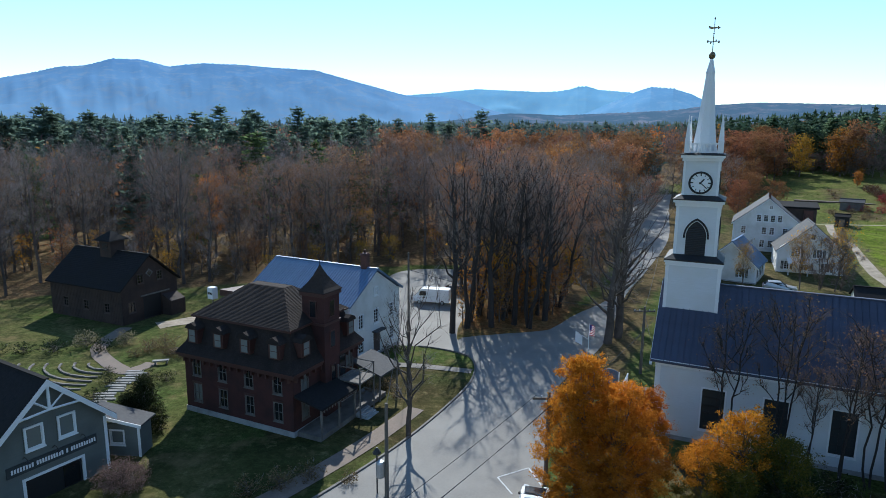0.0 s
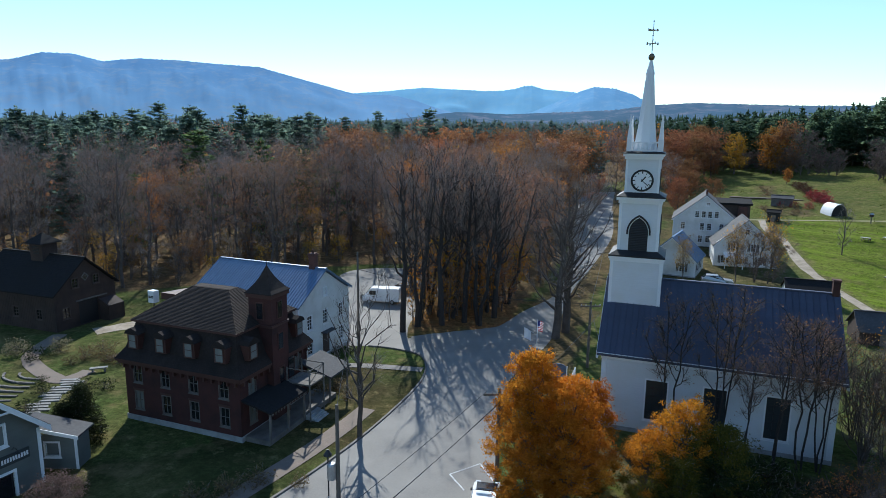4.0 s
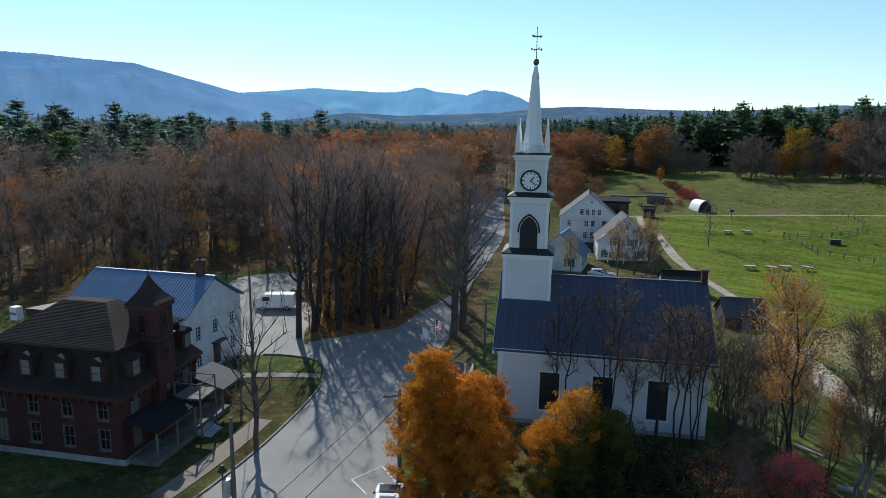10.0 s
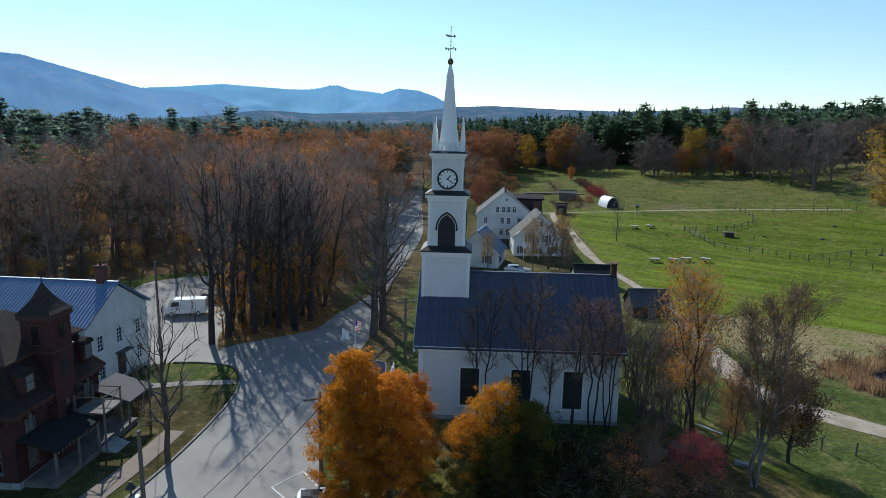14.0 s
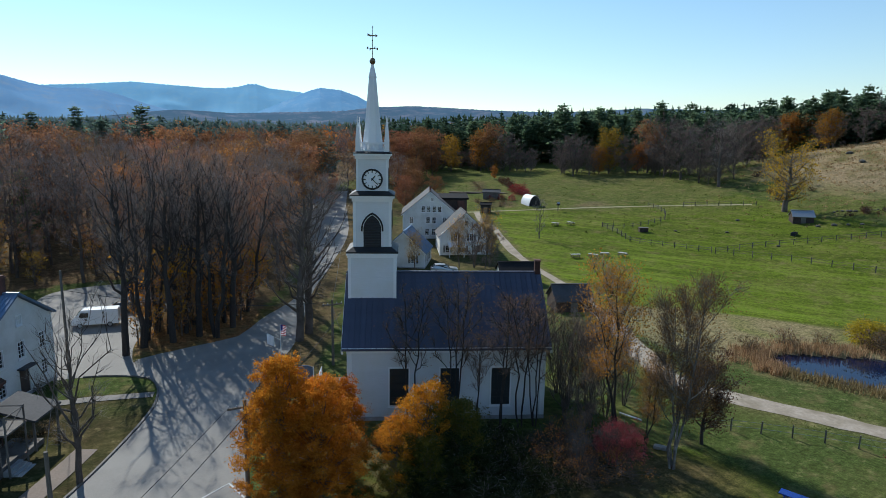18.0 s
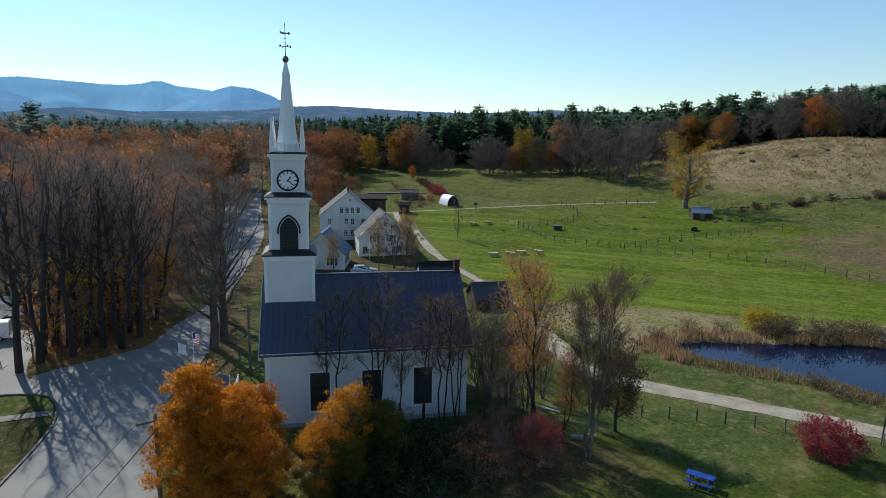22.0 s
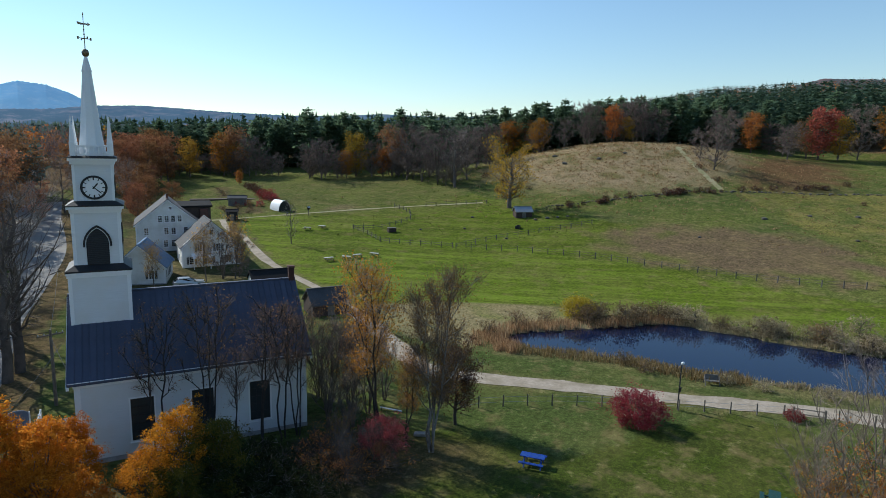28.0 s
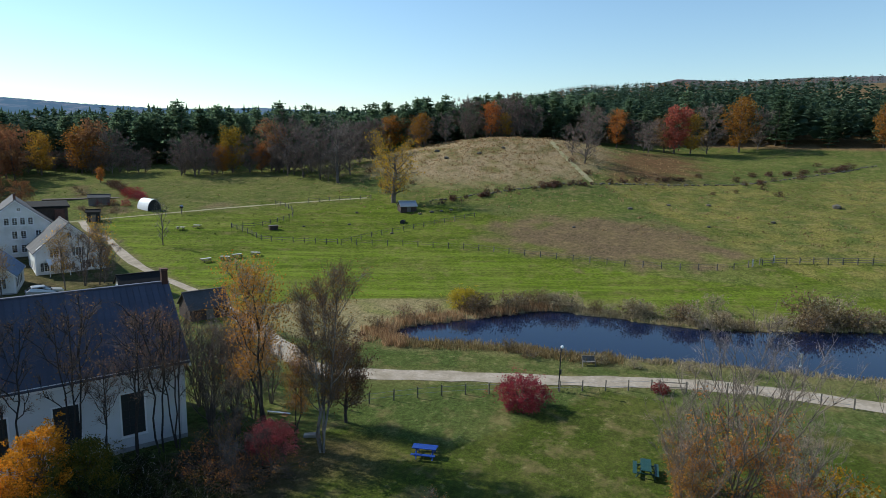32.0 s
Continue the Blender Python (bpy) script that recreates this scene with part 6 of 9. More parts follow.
class Grower:
    """Collects tapered limbs, twigs and leaves as plain arrays of vertices."""

    def __init__(self, seed):
        self.rng = np.random.default_rng(seed)
        self.wood, self.wood_f, self.count = [], [], 0
        self.leaf, self.leaf_id = [], []
        self.twig, self.spray = [], []

    def limb(self, p0, p1, r0, r1, sides=5, bend=0.0, parts=3, curl=0.0, keep=1.0):
        p0, p1 = np.array(p0, float), np.array(p1, float)
        d = p1 - p0
        ln = np.linalg.norm(d) + 1e-6
        d = d / ln
        a = unit(np.cross(d, (0, 0, 1.0) if abs(d[2]) < 0.9 else (1.0, 0, 0)))
        b = np.cross(d, a)
        off = self.rng.normal(0, bend * ln, (parts + 1, 2))
        off[0] = off[-1] = 0
        f = np.arange(parts + 1)[:, None] / parts
        mids = p0 + d * ln * f + a * off[:, :1] + b * off[:, 1:]
        mids[:, 2] -= curl * ln * 4 * (f * (1 - f))[:, 0]
        w = np.arange(sides) * math.tau / sides
        ring = np.cos(w)[:, None] * a + np.sin(w)[:, None] * b
        r = r1 + (r0 - r1) * (1 - f) ** keep
        self.wood.append((mids[:, None, :] + r[:, None, :] * ring[None]).reshape(-1, 3))
        i, k = np.meshgrid(np.arange(parts), np.arange(sides), indexing="ij")
        q, k, n = self.count + i.ravel() * sides, k.ravel(), (k.ravel() + 1) % sides
        self.wood_f.append(np.stack([q + k, q + n, q + sides + n, q + sides + k], 1))
        self.count += (parts + 1) * sides
        return mids

    def twigs(self, c, d, n, ln, spread, w=0.02, fine=False):
        """Thin tapering shoots about a place: bent ones, or plain slivers for trees far off."""
        c, d, g = np.array(c), unit(np.array(d)), self.rng
        v = d + g.normal(0, spread, (n, 3))
        v[:, 2] += 0.25
        v = unit(v) * ln * g.uniform(0.5, 1.2, (n, 1))
        s = unit(np.cross(v, g.normal(0, 1, (n, 3)))) * w
        o = c + g.normal(0, 0.16 * ln, (n, 3))
        if fine:
            self.spray.append(np.stack([o - s, o + s, o + v], 1))
        else:
            m = o + v * 0.5 + g.normal(0, 0.06 * ln, (n, 3))
            self.twig.append(np.stack([o - s, o + s, m + s * 0.7, m - s * 0.7], 1))
            self.spray.append(np.stack([m - s * 0.7, m + s * 0.7, o + v], 1))

    def leaves(self, c, n, radius, size, flat=0.7, kind=1):
        g = self.rng
        p = np.array(c) + g.normal(0, 1, (n, 3)) * radius * np.array((1, 1, flat))
        u = unit(g.normal(0, 1, (n, 3)))
        v = unit(np.cross(u, g.normal(0, 1, (n, 3))))
        s = size * g.uniform(0.6, 1.3, (n, 1))
        self.leaf.append(np.stack([p - u * s, p + v * s * 0.55, p + u * s, p - v * s * 0.55], 1))
        self.leaf_id.append(np.full(n, kind))

    def needles(self, c, out, n, radius, size, kind=1):
        """Flat sprays of needles that point outwards along a bough and a little up."""
        g = self.rng
        p = np.array(c) + g.normal(0, 1, (n, 3)) * radius * np.array((1, 1, 0.28))
        u = np.array(out) + g.normal(0, 0.55, (n, 3)) * np.array((1, 1, 0.45))
        u[:, 2] += 0.18
        u = unit(u)
        v = unit(np.cross(u, np.array((0, 0, 1.0)) + g.normal(0, 0.45, (n, 3))))
        s = size * g.uniform(0.6, 1.3, (n, 1))
        self.leaf.append(np.stack([p - u * s * 0.7, p + v * s * 0.40, p + u * s, p - v * s * 0.40], 1))
        self.leaf_id.append(np.full(n, kind))

    def wood_mesh(self, mat):
        return quick_mesh("trunk", [(np.concatenate(self.wood), np.concatenate(self.wood_f), 0)], [mat])

    def crown_mesh(self, mats):
        blocks = []
        for store, ids in ((self.twig, None), (self.spray, None), (self.leaf, self.leaf_id)):
            if store:
                v = np.concatenate(store)
                k = v.shape[1]
                blocks.append((v.reshape(-1, 3), np.arange(len(v) * k).reshape(-1, k), 0 if ids is None else np.concatenate(ids)))
        return quick_mesh("crown", blocks, mats)


def broadleaf(seed, h, crown_from=0.35, crown_r=0.28, limbs=14, subs=4, twig_n=9, leaf_n=0, leaf_size=0.2, leaf_mat=None, bark_mat=None, stems=1, lean=0.03, leaf_r=0.8, upright=0.55, trunk=0.016, twig_w=0.02, shape=1.0, twigs_mat=None, leaf_below=2.0, twig_len=1.0, fine=False, curl=0.06, stem_out=(0.08, 0.2), leaf_above=0.0, limb_r=0.6):
    """A branching tree, bare or in leaf. Returns its wood mesh and its crown mesh."""
    g = Grower(seed)
    R = g.rng
    for s in range(stems):
        a0 = R.uniform(0, math.tau) if stems < 4 else s * math.tau / stems + R.normal(0, 0.3)
        out = 0 if stems == 1 else h * R.uniform(*stem_out)
        top = np.array((math.cos(a0) * out + R.normal(0, lean * h), math.sin(a0) * out + R.normal(0, lean * h), h * R.uniform(0.9, 1.0) * (1 - 0.35 * (out / h) ** 2)))
        root = np.array((math.cos(a0), math.sin(a0), 0)) * (0 if stems == 1 else h * 0.012)
        r0 = h * trunk / (stems ** 0.5) + 0.02
        axis = g.limb(root - np.array((0, 0, 0.15)), top, r0 * 1.25, 0.02, 7 if stems == 1 else 5, 0.010, 7, 0.0, 0.65)
        for i in range(limbs // stems):
            f = crown_from + (0.97 - crown_from) * ((i + R.uniform(0, 1)) / (limbs // stems))
            k = min(int(f * 7), 6)
            p = axis[k] + (axis[k + 1] - axis[k]) * (f * 7 - k)
            w = a0 + i * 2.4 + R.normal(0, 0.4)
            rel = (f - crown_from) / (1 - crown_from)
            reach = h * crown_r * (math.sin(math.pi * min(1, 0.18 + rel * 0.72 * shape)) ** 0.7) * R.uniform(0.6, 1.2)
            up = reach * upright * R.uniform(0.6, 1.6) + reach * 0.15
            q = p + np.array((math.cos(w) * reach, math.sin(w) * reach, up))
            lr = r0 * (1 - f) * limb_r + 0.02
            lm = g.limb(p, q, lr, 0.012, 4, 0.05, 3, curl)
            for j in range(subs):
                fj = R.uniform(0.3, 1.0)
                kk = min(int(fj * 3), 2)
                pj = lm[kk] + (lm[kk + 1] - lm[kk]) * (fj * 3 - kk)
                dirn = unit(q - p) + R.normal(0, 0.6, 3)
                dirn[2] += 0.3
                ln = (0.16 + 0.25 * R.uniform()) * reach + 0.35
                qj = pj + unit(dirn) * ln
                g.limb(pj, qj, 0.018 + lr * 0.25, 0.008, 3, 0.05, 1)
                if twig_n:
                    g.twigs((pj + qj) / 2, qj - pj, twig_n, (0.55 + 0.35 * ln) * twig_len, 0.6, twig_w, fine)
                if leaf_n and leaf_above * h < qj[2] < leaf_below * h * R.uniform(0.75, 1.1):
                    g.leaves(qj, leaf_n // 2, leaf_r * 0.8, leaf_size)
                    g.leaves((pj + qj) / 2, leaf_n - leaf_n // 2, leaf_r, leaf_size)
    return g.wood_mesh(bark_mat or bark), g.crown_mesh([twigs_mat or twig_mat, leaf_mat or oak_leaf])


def conifer(seed, h, spread=0.2, whorls=15, bare=0.18, size=0.55, mat=None, ragged=0.35, tufts=5):
    """A white pine: uneven whorls of level boughs, each a plate of needle sprays with air between."""
    g = Grower(seed)
    R = g.rng
    g.limb((0, 0, -0.2), (R.normal(0, 0.02 * h), R.normal(0, 0.02 * h), h), h * 0.017, 0.02, 6, 0.006, 4)
    for i in range(whorls):
        f = bare + (1 - bare) * ((i + R.uniform(-0.25, 0.25)) / whorls if i else 0) ** 0.9
        q = (f - bare) / (1 - bare)
        reach = h * spread * (0.16 + 0.84 * (1 - q) ** 0.75) * (0.72 + 0.28 * min(1, q * 4)) * R.uniform(1 - ragged, 1 + ragged * 0.5)
        n = int(R.integers(5, 8))
        for k in range(n):
            w = k * math.tau / n + R.uniform(0, 1)
            rr = reach * R.uniform(0.45, 1.2)
            out = np.array((math.cos(w), math.sin(w), 0.0))
            tip = out * rr + np.array((0, 0, h * f + rr * R.uniform(-0.12, 0.30)))
            st = np.array((0, 0, h * f))
            g.limb(st, tip, 0.05, 0.015, 3, 0.03, 1)
            m = max(2, int(rr / (size * 0.9)))
            for j in range(m):
                c = st + (tip - st) * ((j + 0.9) / m)
                g.needles(c, out, tufts, size * (0.42 + 0.30 * (j + 1) / m), size)
    for z in (0.93, 0.97, 1.0):
        g.needles((0, 0, h * z), (0, 0, 1.2), 4, size * 0.3, size * 0.7)
    return g.wood_mesh(bark), g.crown_mesh([mat or pine_leaf, mat or pine_leaf])


def clumped(seed, h, r, base=0.15, clumps=40, leaf_n=80, size=0.12, mat=None, clump_r=0.6, twig_n=3, bark_mat=None, trunk=0.02, top=0.6, lump=0.35, twig_w=0.012, low=None, twigs=None):
    """A leafy crown as many separate clumps on an uneven egg, each on its own limb."""
    g = Grower(seed)
    R = g.rng
    g.limb((0, 0, -0.15), (R.normal(0, 0.03 * h), R.normal(0, 0.03 * h), h * 0.82), h * trunk + 0.02, 0.03, 6, 0.015, 4)
    for i in range(clumps):
        f = (i + 0.5) / clumps
        zf = base + (0.95 - base) * f
        w = i * 2.4 + R.uniform(-0.3, 0.3)
        q = (zf - base) / (1 - base)
        prof = math.sin(math.pi * min(1.0, q ** top * 0.93 + 0.07)) ** 0.6
        rr = r * prof * (1 + R.uniform(-lump, lump)) * R.uniform(0.55, 1.0) ** 0.5
        c = np.array((math.cos(w) * rr, math.sin(w) * rr, h * zf + R.normal(0, 0.03 * h)))
        s = np.array((0, 0, max(0.1, h * (zf * 0.6))))
        g.limb(s, c, 0.035, 0.012, 3, 0.05, 2)
        if twig_n:
            g.twigs(c, c - s, twig_n, clump_r * 1.3, 0.7, twig_w)
        cr = clump_r * R.uniform(0.7, 1.25)
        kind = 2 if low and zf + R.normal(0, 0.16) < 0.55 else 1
        g.leaves(c, int(leaf_n * R.uniform(0.7, 1.2)), cr * 0.5, size, 0.65, kind)
        for _ in range(3):
            g.leaves(c + R.normal(0, cr * 0.7, 3), int(leaf_n * 0.12), cr * 0.22, size, 0.7, kind)
    return g.wood_mesh(bark_mat or bark), g.crown_mesh([twigs or twig_mat, mat or oak_leaf, low or mat or oak_leaf])


def tree(name, kinds, x, y, label, category="tree", scale=1.0, group="", turn=None, z=None):
    wood, crown = kinds
    m = Matrix.Translation((x, y, (zat(x, y) if z is None else z) - 0.05)) @ Matrix.Rotation(random.uniform(0, math.tau) if turn is None else turn, 4, "Z")
    t = thing(name, label, category, m, group)
    s = Matrix.Diagonal((scale, scale, scale * random.uniform(0.94, 1.06), 1))
    mesh_part("trunk", wood, t, "", s)
    mesh_part("crown", crown, t, "", s)
    return t


random.seed(11)
BARE = [broadleaf(s, 23, 0.26, 0.23, 22, 5, 15, upright=0.85, trunk=0.0100, twig_w=0.014, twig_len=1.5, fine=True, lean=0.04, curl=0.10) for s in (1, 2, 3, 4)]
BARE_WISP = [broadleaf(s, 22, 0.26, 0.25, 20, 5, 12, 5, 0.16, oak_leaf, upright=0.8, trunk=0.0105, twig_w=0.014, leaf_r=0.9, twig_len=1.5, fine=True, lean=0.04, curl=0.10) for s in (5, 6, 7)]
OLD = [broadleaf(s, 22, 0.20, 0.28, 26, 5, 13, upright=0.9, trunk=0.021, twig_w=0.012, twig_len=1.4, lean=0.05, fine=True, curl=0.12) for s in (18, 19)]
RUSSET = [broadleaf(s, 20, 0.30, 0.27, 20, 5, 9, 26, 0.20, m, upright=0.6, trunk=0.010, leaf_r=0.9, fine=True) for s, m in ((8, oak_leaf), (9, oak_leaf), (10, russet_leaf))]
AMBER = [broadleaf(s, 19, 0.30, 0.26, 18, 5, 6, 32, 0.21, m, upright=0.6, trunk=0.012, leaf_r=0.9, fine=True) for s, m in ((12, oak_leaf), (13, russet_leaf), (14, beech_leaf))]
SAPLING = [broadleaf(s, 8, 0.12, 0.22, 14, 3, 6, 16, 0.15, m, upright=0.7, trunk=0.009, leaf_r=0.55, fine=True) for s, m in ((15, rust_leaf), (16, gold_leaf), (17, maple_leaf))]
PINES = [conifer(s, h, sp, 19, b, 0.7, ragged=0.45, tufts=6) for s, h, sp, b in ((21, 23, 0.22, 0.12), (22, 25, 0.25, 0.2), (23, 21, 0.21, 0.1), (24, 24, 0.27, 0.25))]
ROUND = [broadleaf(s, 10, 0.10, 0.30, 18, 5, 5, 36, 0.19, m, upright=0.6, leaf_r=0.62, fine=True, twig_w=0.014) for s, m in ((31, edge_gold), (32, edge_orange), (33, edge_rust))]
DOME = [broadleaf(s, 19, 0.22, 0.34, 28, 5, 3, 26, 0.31, m, upright=0.45, trunk=0.012, leaf_r=0.85, fine=True) for s, m in ((91, russet_leaf), (92, dome_leaf), (93, edge_rust))]

# tall bare clump between the lot and the street, and the pair across the way
STOUT = [broadleaf(s, 21, 0.34, 0.20, 22, 5, 12, upright=1.25, trunk=0.0150, twig_w=0.009, twig_len=1.5, stems=n, fine=True, curl=0.12, lean=0.05, bark_mat=bark_dark, twigs_mat=twig_mat, limb_r=0.8) for s, n in ((74, 1), (75, 3), (76, 2))]
CLUMP = [(1.5, 73.6), (3.4, 75.8), (3.7, 78.4), (6.6, 76.2), (8.2, 79.2), (11.4, 75.8), (13.9, 79.2), (5.2, 81.5), (9.9, 82.6), (12.4, 84.5), (7.2, 85.2), (14.6, 87.6), (5.6, 87.8), (10.4, 89.0), (17.0, 86.0), (9.6, 77.2), (6.4, 79.6), (13.4, 82.0)]
for i, (x, y) in enumerate(CLUMP):
    k = STOUT[i % 3]
    tree("maple_tree", k, x, y, "tall bare grey-brown maple in the roadside clump", scale=random.uniform(0.88, 1.02), group="roadside maples")
for x, y, s in ((19.9, 70.2, 0.88), (21.8, 72.4, 0.90), (24.6, 81.5, 0.8)):
    tree("maple_tree", OLD[int(x) % 2], x, y, "broad old bare maple beside the street", scale=s, group="roadside maples")
for x, y in ((5.0, 83.0), (9.0, 80.2), (12.5, 80.5), (2.9, 77.3), (7.6, 88.0), (15.5, 82.2), (11.0, 86.5)):
    tree("sapling", SAPLING[0], x, y, "slender beech sapling holding rusty leaves", scale=random.uniform(0.6, 1.1), group="woodland saplings")
for x, y, k in ((4.2, 79.6, 2), (8.6, 84.0, 0), (11.6, 80.6, 2), (6.2, 86.0, 0), (13.6, 85.4, 2), (10.2, 91.0, 1), (16.2, 89.6, 2), (7.6, 81.2, 1), (12.2, 88.2, 0), (15.4, 84.2, 0), (18.4, 90.0, 1), (20.0, 94.5, 2)):
    tree("sapling", SAPLING[k], x, y, "slender sapling in amber leaf under the bare maples", scale=random.uniform(0.9, 1.35), group="woodland saplings")

# the wood behind the village
def scatter(poly, spacing, seed, near, far, keep=1.0):
    g = np.random.default_rng(seed)
    xs = [p[0] for p in poly]
    ys = [p[1] for p in poly]
    gx, gy = np.meshgrid(np.arange(min(xs), max(xs), spacing), np.arange(min(ys), max(ys), spacing))
    x = (gx + g.uniform(-0.48, 0.48, gx.shape) * spacing).ravel()
    y = (gy + g.uniform(-0.48, 0.48, gx.shape) * spacing).ravel()
    d, az = np.hypot(x, y), np.degrees(np.arctan2(-x, y))
    ok = inside(poly, x, y) & (d > near) & (d < far) & (az < 42) & (az > -100) & (g.uniform(0, 1, x.shape) < keep)
    ok &= ~inside(LOT, x, y) & (near_line(x, y, MAIN_L) > 2.5) & (near_line(x, y, MAIN_R) > 2.5)
    return list(zip(x[ok], y[ok]))


for x, y in scatter(FOREST, 6.6, 40, 88, 165):
    if math.hypot((x - 8) / 9, (y - 81) / 9) < 1 or (-64 < x < -36 and y < 96):
        continue
    p = noise.noise(Vector((x * 0.03, y * 0.03, 5))) + random.uniform(-0.35, 0.35)
    d = math.hypot(x, y)
    if random.random() < (0.008 if d < 130 else 0.10):
        k, nm, lb = random.choice(PINES), "pine_tree", "dark green white pine among bare hardwoods"
    elif p > (0.52 if d < 125 else 0.25 if x > -5 else 0.42):
        k, nm, lb = random.choice(RUSSET + AMBER), "oak_tree", "russet-leaved oak in the autumn wood"
    elif p > -0.05:
        k, nm, lb = random.choice(BARE_WISP), "maple_tree", "nearly bare maple with a few brown leaves"
    else:
        k, nm, lb = random.choice(BARE), "maple_tree", "bare grey-brown woodland maple"
    s = random.uniform(0.8, 1.02) * (1.05 if d > 130 else 1) * (0.88 if x < -30 else 0.95)
    tree(nm, k, x, y, lb, scale=s, group="trees of the wood")
for x, y in scatter(FOREST, 6.6, 41, 78, 128, 0.9):
    if (-64 < x < -36 and y < 94):
        continue
    tree("sapling", random.choice(SAPLING[:2] + SAPLING[:1]), x, y, "woodland sapling with rusty autumn leaves", scale=random.uniform(0.5, 1.15), group="woodland saplings")


UNDERWOOD = [broadleaf(s, 8.5, 0.10, 0.24, 18, 3, 9, 0, upright=1.0, trunk=0.007, twig_w=0.016, twig_len=1.5, stems=3, fine=True) for s in (77, 78)]
for x, y in scatter(FOREST, 6.2, 43, 80, 135, 0.65):
    if not (-64 < x < -36 and y < 94):
        tree("sapling", random.choice(UNDERWOOD), x, y, "leafless woodland sapling with thin grey stems", scale=random.uniform(0.5, 1.1), group="woodland saplings")


def beside(line, lo, hi, n, seed, a=0.0, b=1.0):
    """Places strewn along a stretch of a line, between two distances to its side."""
    g = np.random.default_rng(seed)
    out = []
    m = len(line) - 1
    for _ in range(n):
        t = g.uniform(a, b) * m
        i = min(int(t), m - 1)
        p, q = np.array(line[i]), np.array(line[i + 1])
        d = (q - p) / (np.linalg.norm(q - p) + 1e-9)
        c = p + (q - p) * (t - i) + np.array((-d[1], d[0])) * g.uniform(lo, hi)
        out.append((c[0], c[1]))
    return out


# pines that stand above the wood, and the round russet oaks beyond it
def strewn(az0, az1, d0, d1, n, seed, apart):
    """Places between two bearings and two distances from the village, not too close together."""
    g = np.random.default_rng(seed)
    out = []
    for _ in range(n * 12):
        a, d = radians(g.uniform(az0, az1)), g.uniform(d0 * d0, d1 * d1) ** 0.5
        p = (-math.sin(a) * d, math.cos(a) * d)
        if len(out) < n and inside(FOREST, *p) and all(math.hypot(p[0] - q[0], p[1] - q[1]) > apart for q in out):
            out.append(p)
    return out


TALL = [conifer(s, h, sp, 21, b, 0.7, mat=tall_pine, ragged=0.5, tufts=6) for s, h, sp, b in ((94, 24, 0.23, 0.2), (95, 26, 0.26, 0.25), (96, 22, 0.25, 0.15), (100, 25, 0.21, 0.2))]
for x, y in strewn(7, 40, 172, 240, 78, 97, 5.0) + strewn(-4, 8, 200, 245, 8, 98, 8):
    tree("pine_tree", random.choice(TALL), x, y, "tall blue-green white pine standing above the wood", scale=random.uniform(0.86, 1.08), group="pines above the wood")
tree("pine_tree", TALL[3], -60.0, 121.0, "tall blue-green white pine standing above the wood", scale=0.92, group="pines above the wood")
for x, y in strewn(-21, 5, 150, 235, 46, 99, 8.5):
    tree("oak_tree", random.choice(DOME), x, y, "broad round russet oak beyond the village wood", scale=random.uniform(0.85, 1.08), group="round oaks of the wood")


# far canopy, joined
def canopy(name, label, places, kind, seed, mats):
    """Hundreds of far tree-tops as one joined mass of leaf clumps."""
    g = np.random.default_rng(seed)
    V, F, I = [], [], []
    for n, (x, y) in enumerate(places):
        d = math.hypot(x, y)
        z = zat(x, y)
        det = 1.0 if d < 330 else 0.62 if d < 600 else 0.36
        s = 1 / det ** 0.5
        if kind == "conifer":
            h = g.uniform(15, 24)
            r = h * g.uniform(0.16, 0.26)
            lv = max(4, int(11 * det))
            for i in range(lv):
                f = 0.22 + 0.78 * i / lv
                rr = r * (1.16 - f) * g.uniform(0.7, 1.25)
                for k in range(7):
                    w = k * 0.9 + g.uniform(0, 1)
                    c = np.array((x + math.cos(w) * rr * 0.55, y + math.sin(w) * rr * 0.55, z + h * f + g.normal(0, 0.3)))
                    a = np.array((math.cos(w), math.sin(w), g.uniform(-0.25, 0.40))) * (rr * 0.6 + 0.3) * g.uniform(0.7, 1.2)
                    b = np.array((-math.sin(w), math.cos(w), g.normal(0, 0.6))) * (rr * 0.30 + 0.2)
                    q = len(V)
                    V += [tuple(c - a * 0.8), tuple(c + b), tuple(c + a), tuple(c - b)]
                    F.append((q, q + 1, q + 2, q + 3))
                    I.append(0)
            q = len(V)
            V += [(x - 0.8, y, z + h * 0.86), (x + 0.8, y, z + h * 0.86), (x, y, z + h * 1.0)]
            F.append((q, q + 1, q + 2))
            I.append(0)
        else:
            h = g.uniform(15, 21)
            r = g.uniform(2.6, 4.2)
            mi = int(g.choice(len(mats), p=[w for _, w in kind]))
            for k in range(max(16, int((62 if mi == 0 else 48) * det))):
                v = g.normal(0, 1, 3)
                v /= np.linalg.norm(v)
                c = np.array((x, y, z + h * 0.68)) + v * np.array((r, r, h * 0.32)) * g.uniform(0.55, 1.0)
                a = g.normal(0, 1, 3)
                if mi == 0:            # leafless: long upward sprays
                    a = a * 0.5 + v * 0.5 + np.array((0, 0, 1.1))
                a *= (1.5 if mi == 0 else 0.62) * s / np.linalg.norm(a)
                b = np.cross(a, g.normal(0, 1, 3))
                b *= (0.16 if mi == 0 else 0.5) * s / (np.linalg.norm(b) + 1e-6)
                q = len(V)
                V += [tuple(c - a), tuple(c + b), tuple(c + a), tuple(c - b)]
                F.append((q, q + 1, q + 2, q + 3))
                I.append(mi)
    me = bpy.data.meshes.new(name)
    me.from_pydata(V, [], F)
    for m in mats:
        me.materials.append(m)
    me.polygons.foreach_set("material_index", I)
    return tagged(new(name, me), label, "woodland", kind="stuff")


